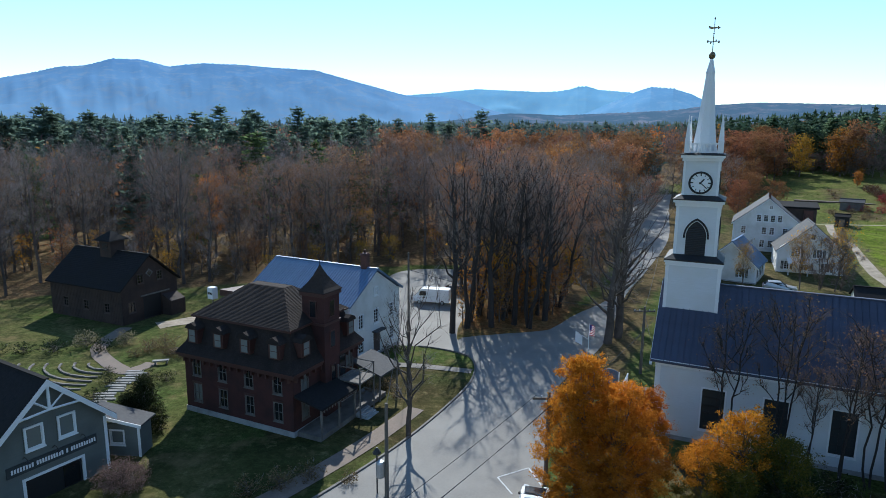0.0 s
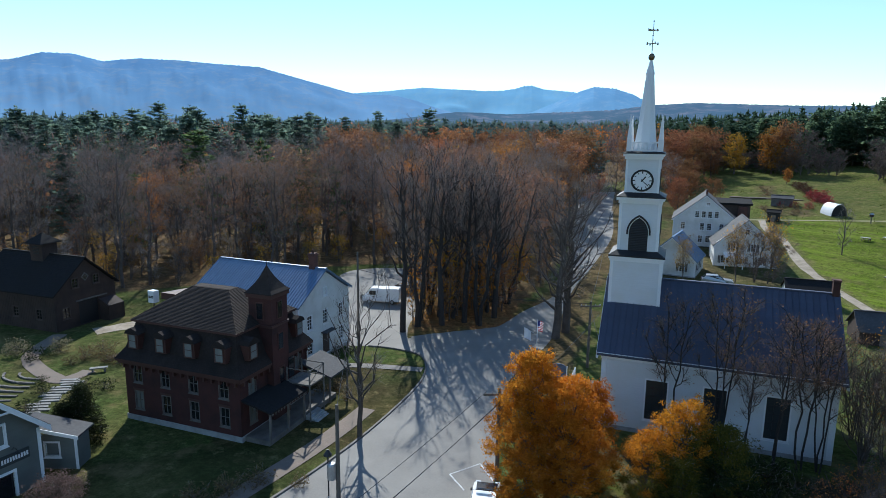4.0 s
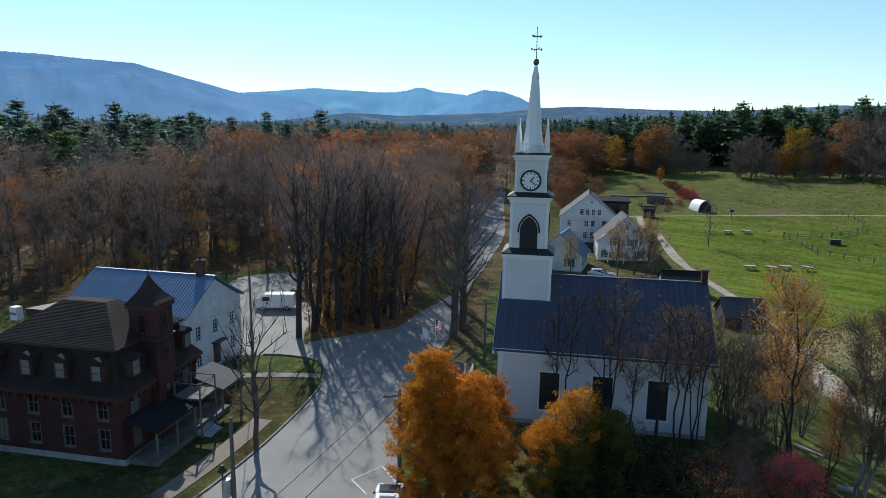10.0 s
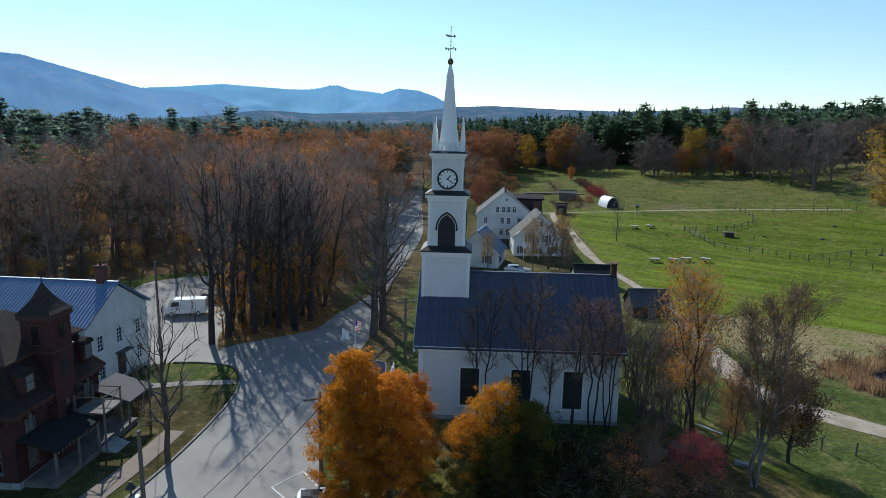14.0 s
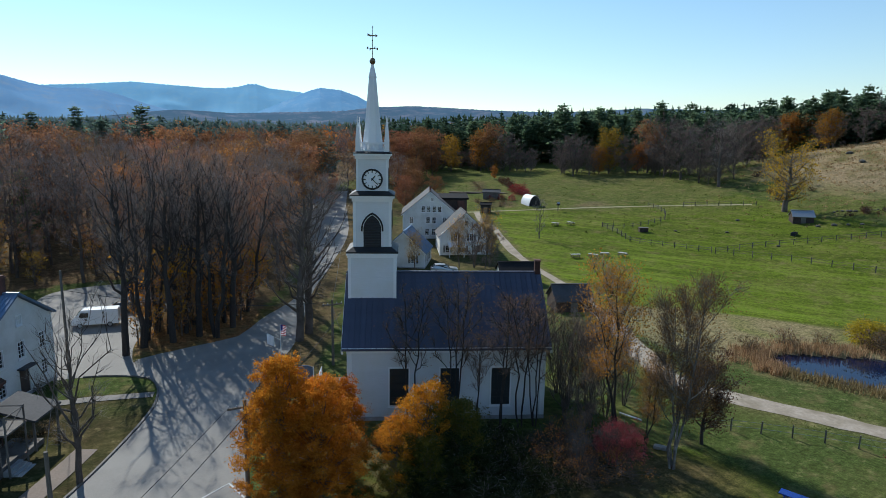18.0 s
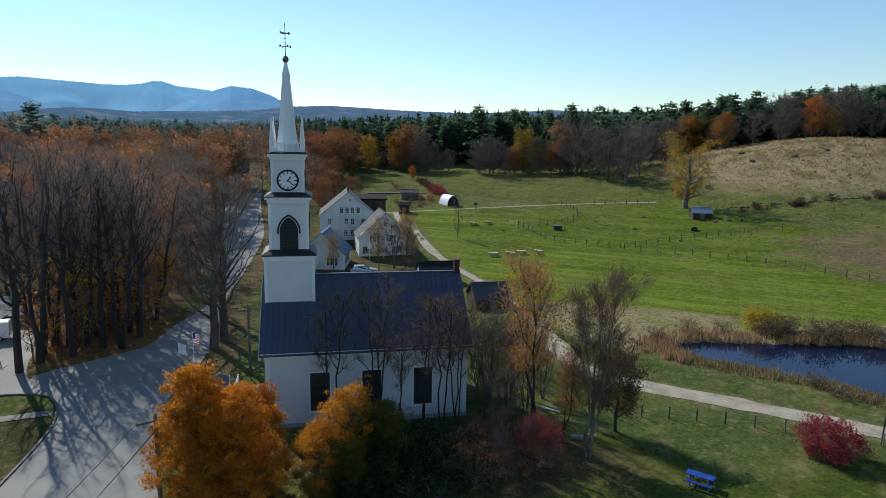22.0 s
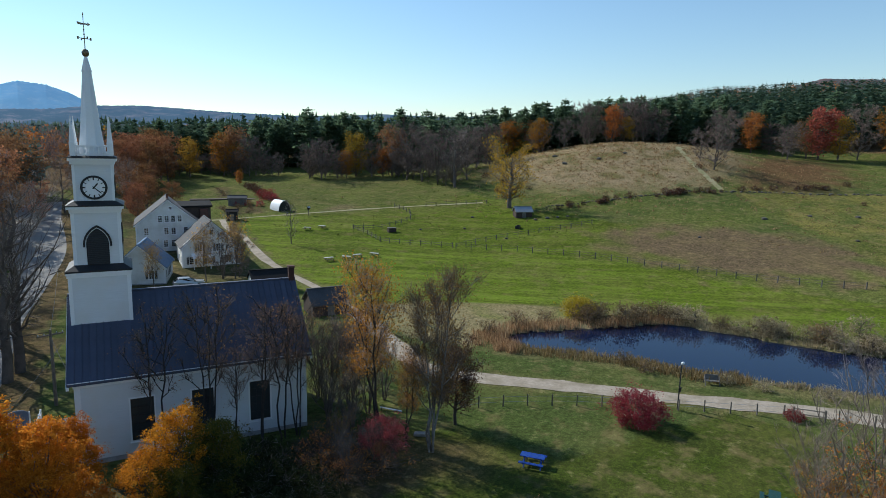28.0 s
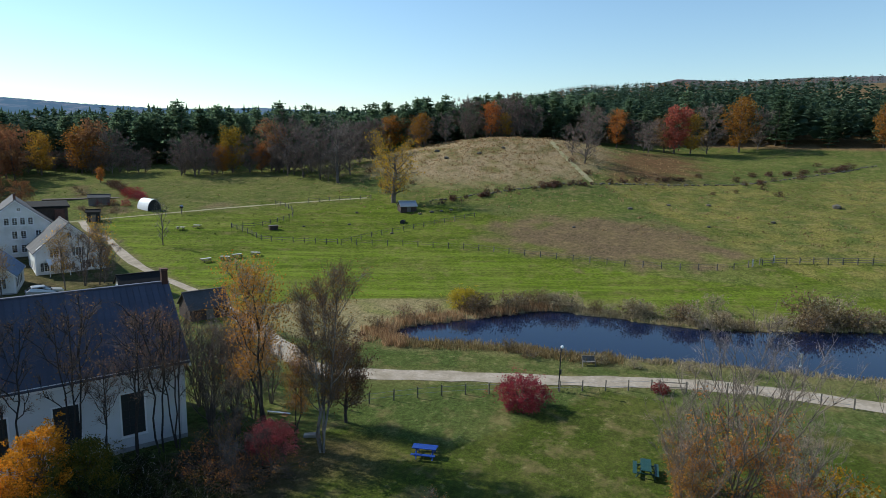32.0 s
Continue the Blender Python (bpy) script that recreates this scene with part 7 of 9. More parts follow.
bare_crown = leafy("bare_crowns", (0.105, 0.078, 0.066), (0.18, 0.13, 0.105), (0.14, 0.102, 0.085), 0.3)
LEFT_FAR = [(-230, 120), (-60, 125), (0, 140), (44, 150), (58, 190), (84, 232), (120, 268), (210, 420), (300, 640), (-300, 640)]
mixed = scatter(LEFT_FAR, 8.0, 50, 163, 400, 0.92)
hard, soft_ = [], []
for x, y in mixed:
    d = math.hypot(x, y)
    p = noise.noise(Vector((x * 0.012, y * 0.012, 9))) + (d - 270) / 260 + random.uniform(-0.3, 0.3)
    (soft_ if p > 0.12 else hard).append((x, y))
canopy("woodland", "far russet and bare hardwood canopy", hard, [(0, 0.55), (1, 0.22), (2, 0.12), (3, 0.08), (4, 0.03)], 51, [bare_crown, oak_leaf, rust_leaf, edge_orange, edge_gold])
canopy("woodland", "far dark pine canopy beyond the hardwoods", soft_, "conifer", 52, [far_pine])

# pines and hardwoods round the fields
BELT = [conifer(s, h, sp, 18, b, 0.78, mat=mid_pine, ragged=0.45, tufts=6) for s, h, sp, b in ((25, 20, 0.28, 0.08), (26, 23, 0.30, 0.12), (27, 18, 0.29, 0.05), (28, 22, 0.33, 0.15))]
BACK = [(118, 268), (140, 252), (158, 236), (182, 196), (200, 172), (216, 150), (248, 118), (262, 84), (282, 66), (300, 44), (308, 10), (300, -20), (300, -60), (420, -60), (640, 40), (640, 500), (330, 640), (200, 560)]
belt = scatter(BACK, 6.4, 60, 200, 345, 0.95)
belt.sort(key=lambda p: math.hypot(*p) - 14 * (math.degrees(math.atan2(p[0], p[1])) > 60))
for x, y in belt[:150]:
    tree("pine_tree", random.choice(BELT), x, y, "dark green white pine at the field's edge", scale=random.uniform(0.78, 1.1), group="pines round the fields")
rest = belt[150:] + scatter(BACK, 9.5, 61, 345, 560, 0.9)
canopy("woodland", "dense dark pine wood behind the fields", rest, "conifer", 62, [hill_pine])
wide = scatter([(-500, 380), (640, 380), (760, -40), (1500, -200), (1500, 900), (900, 1700), (-900, 1700)], 21, 63, 400, 1550, 0.9)
far_c = [p for p in wide if not (inside(LEFT_FAR, *p) or inside(BACK, *p))]
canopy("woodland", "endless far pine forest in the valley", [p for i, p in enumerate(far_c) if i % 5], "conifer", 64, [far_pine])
canopy("woodland", "scattered far autumn hardwoods", far_c[::5], [(0, 0.4), (1, 0.3), (2, 0.3)], 65, [bare_crown, oak_leaf, rust_leaf])

WIDE = [broadleaf(s, 13, 0.05, 0.36, 38, 5, 18, 0, upright=0.6, trunk=0.010, twig_w=0.022, stems=n, twigs_mat=grey_twigs, twig_len=1.1, fine=True) for s, n in ((71, 2), (72, 3), (73, 1))]
EDGE = [  # hardwoods along the field's edge: place, form, height
    (134, 232, 0, 14.8), (144, 224, 1, 18.0), (147, 221, 2, 19.5), (149, 214, 6, 14.3), (152, 214, 6, 13.2), (142, 210, 1, 4.2), (157, 187, 6, 12.3), (159, 182, 6, 15.5), (164, 179, 6, 11.1), (173, 178, 0, 17.1),
    (168, 178, 1, 10.1), (175, 171, 6, 12.3), (181, 166, 2, 19.1), (178, 168, 1, 10.1), (175, 153, 6, 19.2), (173, 144, 6, 17.5), (171, 135, 6, 16.0), (169, 126, 3, 20.0), (179, 128, 6, 16.2), (228, 142, 1, 15.0), (234, 136, 2, 14.0),
    (221, 123, 1, 13.9), (238, 100, 1, 13.9), (242, 95, 0, 9.0), (218, 60, 6, 10.4), (212, 54, 6, 17.1), (277, 57, 1, 16.0), (282, 51, 6, 12.4), (260, 41, 6, 13.3), (276, 37, 2, 15.3), (275, 33, 4, 17.7), (280, 27, 0, 16.0),
    (284, 21, 6, 19.6), (292, 9, 1, 22.0), (297, 2, 6, 16.4), (297, -43, 1, 16.5), (186, 140, 6, 16.0), (190, 152, 6, 15.0), (184, 160, 6, 15.0), (166, 190, 6, 14.0), (252, 62, 6, 14.0), (268, 44, 6, 11.0)]
CRIM = broadleaf(34, 10, 0.1, 0.30, 16, 4, 5, 44, 0.26, dull_red, upright=0.7, leaf_r=0.75)
for x, y, k, s in EDGE:
    if k == 3:
        tree("bare_tree", OLD[0], x, y, "dark bare old hardwood at the edge of the hayfield", scale=s / 22, group="trees at the field's edge")
    elif k == 6:
        tree("bare_tree", random.choice(WIDE), x, y, "broad bare grey hardwood at the edge of the hayfield", scale=s / 13, group="trees at the field's edge")
    else:
        kinds = {0: ROUND[0], 1: ROUND[1], 2: ROUND[2], 4: CRIM}[k]
        lb = {0: "golden autumn tree at the field's edge", 1: "orange autumn tree at the field's edge", 2: "rusty-brown autumn tree at the field's edge", 4: "dull red autumn tree at the field's edge"}[k]
        tree("autumn_tree", kinds, x, y, lb, scale=s / 10.5, group="trees at the field's edge")
SPREAD = [broadleaf(s, 18, 0.08, 0.30, 28, 5, 4, 26, 0.29, m, upright=0.55, trunk=0.012, leaf_r=0.85, fine=True) for s, m in ((101, dome_leaf), (102, dome_leaf))]
for i, (x, y) in enumerate(((126, 240), (122, 232), (118, 246), (112, 238), (116, 228), (128, 252), (106, 230), (100, 222), (95, 221), (104, 219), (110, 219), (121, 225), (90, 226))):
    tree("oak_tree", SPREAD[i % 3 % 2], x, y, "dense russet oak beyond the farm", scale=random.uniform(0.8, 1.0), group="trees at the field's edge")

for x, y in beside([(184, 140), (206, 136), (226, 122), (240, 100), (252, 78)], -4, 6, 22, 66):
    tree("bare_tree", random.choice(WIDE), x, y, "broad bare grey hardwood behind the knoll", scale=random.uniform(0.7, 1.2), group="trees at the field's edge")

for x, y in beside([(132, 246), (141, 236), (147, 224), (152, 212), (160, 190), (166, 182), (176, 172), (182, 163), (178, 150), (173, 138), (170, 128)], -3, 5, 54, 67):
    tree("bare_tree", random.choice(WIDE), x, y, "low leafless brush at the edge of the hayfield", scale=random.uniform(0.32, 0.75), group="brush at the field's edge")

# the big field oak
FIELD_OAK = broadleaf(35, 16.5, 0.16, 0.40, 36, 5, 9, 20, 0.22, gold_leaf, upright=0.6, trunk=0.036, leaf_r=1.0, shape=0.8)
tree("oak_tree", FIELD_OAK, 155, 95.3, "old spreading oak with thinning golden leaves", z=6.6)

# ---- trees of the village ----
STREET = broadleaf(36, 10.4, 0.24, 0.24, 20, 4, 9, upright=1.7, trunk=0.0155, twig_w=0.012, twig_len=1.2, limb_r=0.9, curl=0.1)
tree("street_tree", STREET, -2.5, 46.6, "young bare street maple beside the kerb")
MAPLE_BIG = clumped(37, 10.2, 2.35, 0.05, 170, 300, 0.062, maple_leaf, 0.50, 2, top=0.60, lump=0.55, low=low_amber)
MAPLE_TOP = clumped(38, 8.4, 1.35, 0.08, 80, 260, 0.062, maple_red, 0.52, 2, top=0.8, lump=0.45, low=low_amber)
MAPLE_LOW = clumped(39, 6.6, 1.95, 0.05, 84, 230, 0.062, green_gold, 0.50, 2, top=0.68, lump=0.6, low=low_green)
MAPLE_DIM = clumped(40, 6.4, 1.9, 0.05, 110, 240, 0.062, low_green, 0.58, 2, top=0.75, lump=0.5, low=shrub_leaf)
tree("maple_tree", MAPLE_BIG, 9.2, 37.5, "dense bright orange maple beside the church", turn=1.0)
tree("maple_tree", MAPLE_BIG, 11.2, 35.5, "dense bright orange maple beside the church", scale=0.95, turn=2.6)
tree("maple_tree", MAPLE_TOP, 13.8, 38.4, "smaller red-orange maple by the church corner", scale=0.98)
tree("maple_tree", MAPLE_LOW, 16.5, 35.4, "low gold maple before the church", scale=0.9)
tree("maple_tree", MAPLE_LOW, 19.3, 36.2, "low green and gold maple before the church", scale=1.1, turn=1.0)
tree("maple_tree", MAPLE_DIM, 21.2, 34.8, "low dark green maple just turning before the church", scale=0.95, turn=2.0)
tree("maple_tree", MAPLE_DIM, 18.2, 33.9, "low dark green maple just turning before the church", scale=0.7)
LOCUST = [broadleaf(s, 9.6, 0.42, 0.15, 22, 5, 13, n, 0.06, oak_leaf, bark_dark, stems=st, upright=1.15, trunk=0.0058, twig_w=0.008, leaf_r=0.35, twigs_mat=m, twig_len=0.75, stem_out=(0.03, 0.13)) for s, st, n, m in ((41, 2, 3, birch_twigs), (42, 3, 6, birch_twigs), (43, 2, 4, grey_twigs))]
for i, (x, y, s) in enumerate(((21.6, 43.8, 1.18), (24.9, 42.0, 1.24), (28.2, 40.0, 1.16), (30.0, 39.4, 1.2), (31.2, 39.0, 1.1), (26.6, 41.0, 0.8))):
    tree("bare_tree", LOCUST[i % 3], x, y, "slender dark-stemmed bare tree against the church wall", scale=s, group="bare trees by the church")
BRUSH = [broadleaf(s, 6.6, 0.15, 0.26, 30, 4, 14, n, 0.07, m, bark, stems=5, upright=1.5, trunk=0.010, twig_w=0.008, leaf_r=0.4, twigs_mat=tw) for s, n, m, tw in ((44, 1, dry_leaf, grey_twigs), (45, 3, oak_leaf, tan_twigs), (46, 6, beech_leaf, birch_twigs))]
for i, (x, y, s) in enumerate(((36.0, 40.5, 1.15), (38.0, 37.6, 1.0), (35.2, 36.6, 0.95), (39.6, 41.2, 1.1), (33.6, 35.6, 0.85), (30.6, 33.2, 0.5), (32.0, 31.2, 0.45), (41.2, 38.6, 0.8), (42.6, 43.5, 0.9), (29.0, 31.0, 0.45), (44.8, 47.6, 0.8), (37.5, 43.8, 1.0), (33.9, 38.4, 1.1))):
    tree("shrub", BRUSH[i % 3], x, y, "tangled leafless brush behind the church", "shrub", s, "brush by the church")
CRIMSON = clumped(47, 2.8, 2.2, 0.06, 70, 120, 0.07, crimson_leaf, 0.62, 4, trunk=0.008, top=0.9)
ROSE = clumped(62, 3.6, 2.4, 0.25, 60, 110, 0.075, rose_leaf, 0.7, 4, trunk=0.010, top=0.8)
tree("shrub", ROSE, 33.4, 31.6, "rose-red leaved shrub under the birch", "shrub", 0.78)
tree("shrub", CRIMSON, 52.1, 17.8, "round crimson burning bush on the lawn", "shrub", 1.0)
tree("shrub", CRIMSON, 62.2, 6.9, "small dull crimson shrub by the fence", "shrub", 0.36)
THICKET = clumped(63, 2.6, 2.2, 0.05, 38, 30, 0.075, beech_leaf, 0.75, 18, trunk=0.008, top=0.9, lump=0.5, twig_w=0.012, low=dry_leaf, twigs=dark_twigs)
for x, y, s in ((31.4, 29.6, 0.8), (28.6, 30.4, 0.7), (29.4, 34.2, 0.9), (31.8, 34.8, 0.85), (27.8, 32.4, 0.7), (30.4, 31.8, 0.6)):
    tree("shrub", THICKET, x, y, "tangled brown-leaved thicket in the shade", "shrub", s, "thickets under the birch")
BIRCH = broadleaf(48, 13.4, 0.24, 0.15, 44, 6, 24, 26, 0.075, rust_leaf, bark_pale, stems=4, upright=1.15, trunk=0.009, twig_w=0.011, leaf_r=0.7, twigs_mat=birch_twigs, twig_len=1.3, stem_out=(0.05, 0.16))
tree("birch_tree", BIRCH, 36.2, 28.7, "tall pale-stemmed birch with brown twiggy crown")
BIRCH_GOLD = broadleaf(49, 11.4, 0.40, 0.14, 34, 5, 12, 46, 0.07, birch_leaf, bark_dark, stems=2, upright=1.3, trunk=0.009, twig_w=0.009, leaf_r=0.5, twigs_mat=twig_mat)
tree("birch_tree", BIRCH_GOLD, 35.2, 33.6, "slender birch with golden leaves by the track", scale=1.15)
tree("birch_tree", BIRCH_GOLD, 35.6, 31.0, "slender birch with golden leaves by the track", scale=0.62)
PLUM = broadleaf(50, 6.6, 0.2, 0.25, 22, 5, 6, 110, 0.075, plum_leaf, bark_dark, upright=0.9, leaf_r=0.45)
tree("small_tree", PLUM, 41.4, 30.2, "small tree with dark brown clinging leaves")
LEAFBUSH_G = clumped(61, 2.2, 1.5, 0.05, 30, 36, 0.085, green_gold, 0.55, 5, trunk=0.008, top=0.95, lump=0.45)
NEAR = [broadleaf(s, 9.0, 0.16, 0.30, 63, 5, 8, n, 0.085, beech_leaf, bark_tan, stems=9, upright=1.4, trunk=0.0085, twig_w=0.007, leaf_r=0.36, shape=0.9, twigs_mat=tan_twigs, leaf_below=b, twig_len=0.9, stem_out=(0.12, 0.5), leaf_above=0.05) for s, n, b in ((51, 40, 0.72), (52, 6, 0.5))]
tree("bare_tree", NEAR[0], 43.4, -0.6, "many-stemmed tan tree with rusty leaves in its lower half", scale=1.12, turn=0.4)
tree("bare_tree", NEAR[0], 40.4, 2.2, "many-stemmed tan tree with rusty leaves in its lower half", scale=0.62, turn=2.2)
tree("bare_tree", NEAR[1], 48.5, -11.5, "leafless shrub tree at the lawn's end", scale=0.95)
tree("bare_tree", NEAR[1], 53.5, -13.5, "leafless shrub tree at the lawn's end", scale=0.9)
tree("shrub", LEAFBUSH_G, 45.0, -6.5, "yellow-green shrub thinning for winter", "shrub", 1.5)
tree("bare_tree", NEAR[0], 44.6, 2.6, "many-stemmed tan tree with rusty leaves in its lower half", scale=0.66, turn=4.0)
tree("bare_tree", NEAR[0], 41.6, -3.6, "many-stemmed tan tree with rusty leaves in its lower half", scale=0.72, turn=5.0)
tree("shrub", THICKET, 42.6, 0.8, "tangled brown-leaved thicket in the shade", "shrub", 1.2, "thickets under the birch")
tree("shrub", BRUSH[1], 47.5, -4.5, "leafless grey shrub at the lawn's end", "shrub", 0.62)
tree("shrub", BRUSH[2], 31.2, 16.0, "low rusty shrub on the lawn", "shrub", 0.36)
tree("bare_tree", broadleaf(53, 9.0, 0.1, 0.2, 18, 3, 6, upright=1.2, twig_w=0.02, trunk=0.008), 88.5, 112, "lone slim leafless tree in the mown field")
GARDEN = broadleaf(69, 9.6, 0.26, 0.20, 26, 5, 14, 9, 0.11, gold_leaf, upright=1.2, trunk=0.008, twig_w=0.012, leaf_r=0.6, stems=2, twigs_mat=tan_twigs)
for x, y, s in ((58.5, 97.5, 0.95), (63.2, 96.2, 1.02), (49.5, 98.0, 0.7)):
    tree("bare_tree", GARDEN, x, y, "thin garden tree with the last gold leaves", scale=s)
tree("bare_tree", WIDE[1], 61.6, 97.4, "bare many-twigged tree before the cottage gable", scale=0.72)
tree("bare_tree", WIDE[0], 64.4, 96.6, "bare many-twigged tree before the cottage gable", scale=0.5)
YEW = clumped(54, 5.6, 1.55, 0.02, 120, 90, 0.085, evergreen, 0.6, 2, trunk=0.012, top=0.42, lump=0.25)
tree("cedar_tree", YEW, -24.1, 47.2, "dark green bushy cedar beside the brick house", scale=0.82)
tree("cedar_tree", YEW, -24.9, 46.2, "dark green bushy cedar beside the brick house", scale=0.7)
PINK = clumped(55, 2.5, 1.9, 0.05, 60, 110, 0.065, pink_leaf, 0.6, 3, trunk=0.008, top=0.9)
tree("shrub", PINK, -21.7, 38.9, "dusty pink hydrangea bush by the shop", "shrub", 0.74)
LEAFBUSH = [clumped(s, 1.7, 1.25, 0.05, 20, 24, 0.10, m, 0.5, 2, trunk=0.008, top=0.95, lump=0.45) for s, m in ((56, shrub_leaf), (57, dry_leaf), (58, pale_tuft), (68, heath_leaf))]
for x, y, k, s in ((-38, 66, 0, 0.9), (-40.5, 67.5, 2, 1.1), (-36.5, 68.5, 2, 0.9), (-43, 65.5, 0, 0.9), (-46, 65.0, 0, 0.8), (-49, 64.5, 0, 0.85), (-32.6, 66.0, 1, 0.8), (-31.4, 67.4, 1, 0.85), (-30.0, 65.0, 1, 0.7), (-28.6, 64.4, 1, 0.75), (-33.4, 64.4, 1, 0.6), (-27.5, 66.0, 1, 0.7), (-25.5, 67.5, 1, 0.75), (-23.5, 67.0, 1, 0.8), (-24.8, 64.2, 0, 0.75), (-22.8, 64.0, 0, 0.8), (-29, 58.2, 0, 0.6), (-32.2, 56.8, 0, 0.65), (-33.8, 59.6, 0, 0.45), (-27.0, 57.6, 0, 0.6), (-31.5, 52.8, 0, 0.7), (-5.0, 56.5, 1, 0.6), (-6.4, 54.5, 1, 0.65), (-4.0, 54.2, 1, 0.5), (-7.2, 57.2, 1, 0.6), (-9.2, 40.2, 1, 0.7), (-11.0, 39.0, 1, 0.75), (-13.0, 38.2, 1, 0.7), (-6.3, 39.8, 1, 0.5), (-4.5, 66.6, 0, 0.5), (-6.0, 66.4, 0, 0.5)):
    tree("shrub", LEAFBUSH[k], x, y, ("clipped green garden shrub", "dry ochre garden perennials gone to seed", "pale flowering shrub by the barn path")[k], "shrub", s, "garden shrubs")

# pondside growth
def tuft_field(name, label, places, h0, h1, n, mat, seed, w=0.045):
    g = np.random.default_rng(seed)
    V, F = [], []
    for x, y in places:
        z = zat(x, y) - 0.15
        hh = g.uniform(h0, h1) * (0.8 + 0.5 * noise.noise(Vector((x * 0.25, y * 0.25, 2))))
        for _ in range(n):
            a = g.uniform(0, math.tau)
            o = np.array((x + g.normal(0, 0.35), y + g.normal(0, 0.35), z))
            t = o + np.array((math.cos(a) * hh * g.uniform(0.05, 0.4), math.sin(a) * hh * g.uniform(0.05, 0.4), hh * g.uniform(0.7, 1.1)))
            s = np.array((-math.sin(a), math.cos(a), 0)) * w
            m = (o + t) / 2 + np.array((0, 0, hh * 0.08))
            q = len(V)
            V += [tuple(o - s), tuple(o + s), tuple(m + s), tuple(m - s), tuple(t)]
            F += [(q, q + 1, q + 2, q + 3), (q + 3, q + 2, q + 4)]
    me = bpy.data.meshes.new(name)
    me.from_pydata(V, [], F)
    me.materials.append(mat)
    return tagged(new(name, me), label, "vegetation", kind="stuff")


ring = POND + POND[:1]
tuft_field("reeds", "tawny cattails standing along the near bank", beside(ring, 0.2, 3.0, 520, 70, 0.80, 0.985), 0.7, 1.35, 8, reed_leaf, 72, 0.03)
tuft_field("reeds", "brown cattails along the far bank", beside(ring, -0.3, 3.2, 420, 73, 0.03, 0.20) + beside(ring, 0.0, 3.0, 110, 71, 0.985, 1.0) + beside(ring, 0.0, 4.0, 140, 68, 0.0, 0.03), 0.7, 1.5, 8, reed_leaf, 74, 0.03)
tuft_field("grass", "bleached grass tussocks round the pond", beside(ring, 0.0, 3.6, 700, 75, 0.2, 0.62) + beside(ring, 0.2, 1.6, 150, 76, 0.62, 0.80), 0.4, 0.9, 9, pale_tuft, 77)
tuft_field("grass", "rough grass beside the gravel track", beside(PATH_MID, 1.9, 3.4, 420, 78, 0.3, 0.98) + beside(PATH_MID, -3.2, -1.9, 420, 79, 0.3, 0.98), 0.15, 0.4, 6, grass_tuft, 80, 0.03)
HR_N = np.random.default_rng(81)
tuft_field("grass", "long dead grass on the knoll", [(HR[0] * 232 + HR_N.normal(0, 24), HR[1] * 232 + HR_N.normal(0, 26)) for _ in range(3000)], 0.4, 0.9, 5, reed_leaf, 82, 0.09)
tuft_field("grass", "rough pasture tussocks", [(p[0], p[1]) for p in zip(HR_N.uniform(150, 250, 1300), HR_N.uniform(-60, 30, 1300))], 0.3, 0.7, 5, reed_leaf, 83, 0.08)

for x, y, k, s in ((82.0, 38.0, 0, 1.5), (84.5, 36, 1, 1.2), (88, 30.5, 1, 1.0), (90.5, 26, 2, 1.0), (90.8, 20, 1, 0.9), (90.3, 13, 2, 1.0), (90.6, 6, 2, 1.15), (91, 0, 1, 1.0), (92.5, -4, 2, 1.3), (95, -8, 1, 1.4), (98, -9, 1, 1.9), (102, -8, 1, 2.2), (104, -12, 2, 2.0), (100, -14, 1, 1.6), (108, -10, 2, 1.2), (104, -18, 1, 1.2), (98.5, 4.5, 2, 1.7), (72, 42.5, 1, 1.1), (76, 40, 1, 1.0), (66, 43, 1, 1.0), (67.6, 14, 2, 0.7), (70.2, 5, 2, 0.8), (68.2, 10.5, 2, 0.6), (72.2, -1, 2, 0.7), (65.5, 22, 1, 0.8), (66.8, 25.0, 1, 0.8)):
    if k == 0:
        tree("shrub", clumped(59, 1.9, 1.6, 0.05, 40, 80, 0.08, willow_leaf, 0.55, 3, trunk=0.008, top=0.95), x, y, "bright yellow willow bush on the pond bank", "shrub", s)
    else:
        tree("shrub", LEAFBUSH[k], x, y, "dry brown bush on the pond bank" if k == 1 else "pale bleached bush on the pond bank", "shrub", s, "pond bank bushes")
for i, (x, y) in enumerate(beside(ring, 0.8, 3.2, 44, 85, 0.10, 0.50)):
    tree("shrub", LEAFBUSH[1 + i % 2], x, y, "tousled dry bush on the far bank", "shrub", random.uniform(0.7, 1.6), "pond bank bushes")
for i, (x, y) in enumerate(beside([(158, 84), (177, 67), (196, 44), (235, -1), (256, -27)], -1.5, 1.5, 70, 86)):
    tree("shrub", LEAFBUSH[3], x, y, "low dark brown bush along the old wall", "shrub", random.uniform(0.45, 1.0), "pasture bushes")
UNDER = clumped(65, 1.7, 1.4, 0.03, 26, 44, 0.09, evergreen, 0.5, 2, trunk=0.008, top=0.95, lump=0.4)
for x, y, s in ((20.5, 35.6, 1.0), (22.8, 33.4, 1.0), (25.2, 33.0, 1.0), (26.0, 30.2, 0.9), (23.0, 30.4, 0.9), (17.5, 35.0, 0.9), (19.8, 34.0, 1.0), (22.4, 35.6, 1.1), (24.6, 34.4, 1.0), (26.8, 35.4, 1.1), (24.0, 37.4, 1.2), (26.4, 37.8, 1.1), (27.0, 32.4, 0.8), (24.4, 31.6, 0.7), (21.5, 32.0, 0.8), (19.4, 37.2, 0.9)):
    tree("shrub", UNDER, x, y, "dark evergreen undergrowth in the church's shade", "shrub", s, "undergrowth by the church")
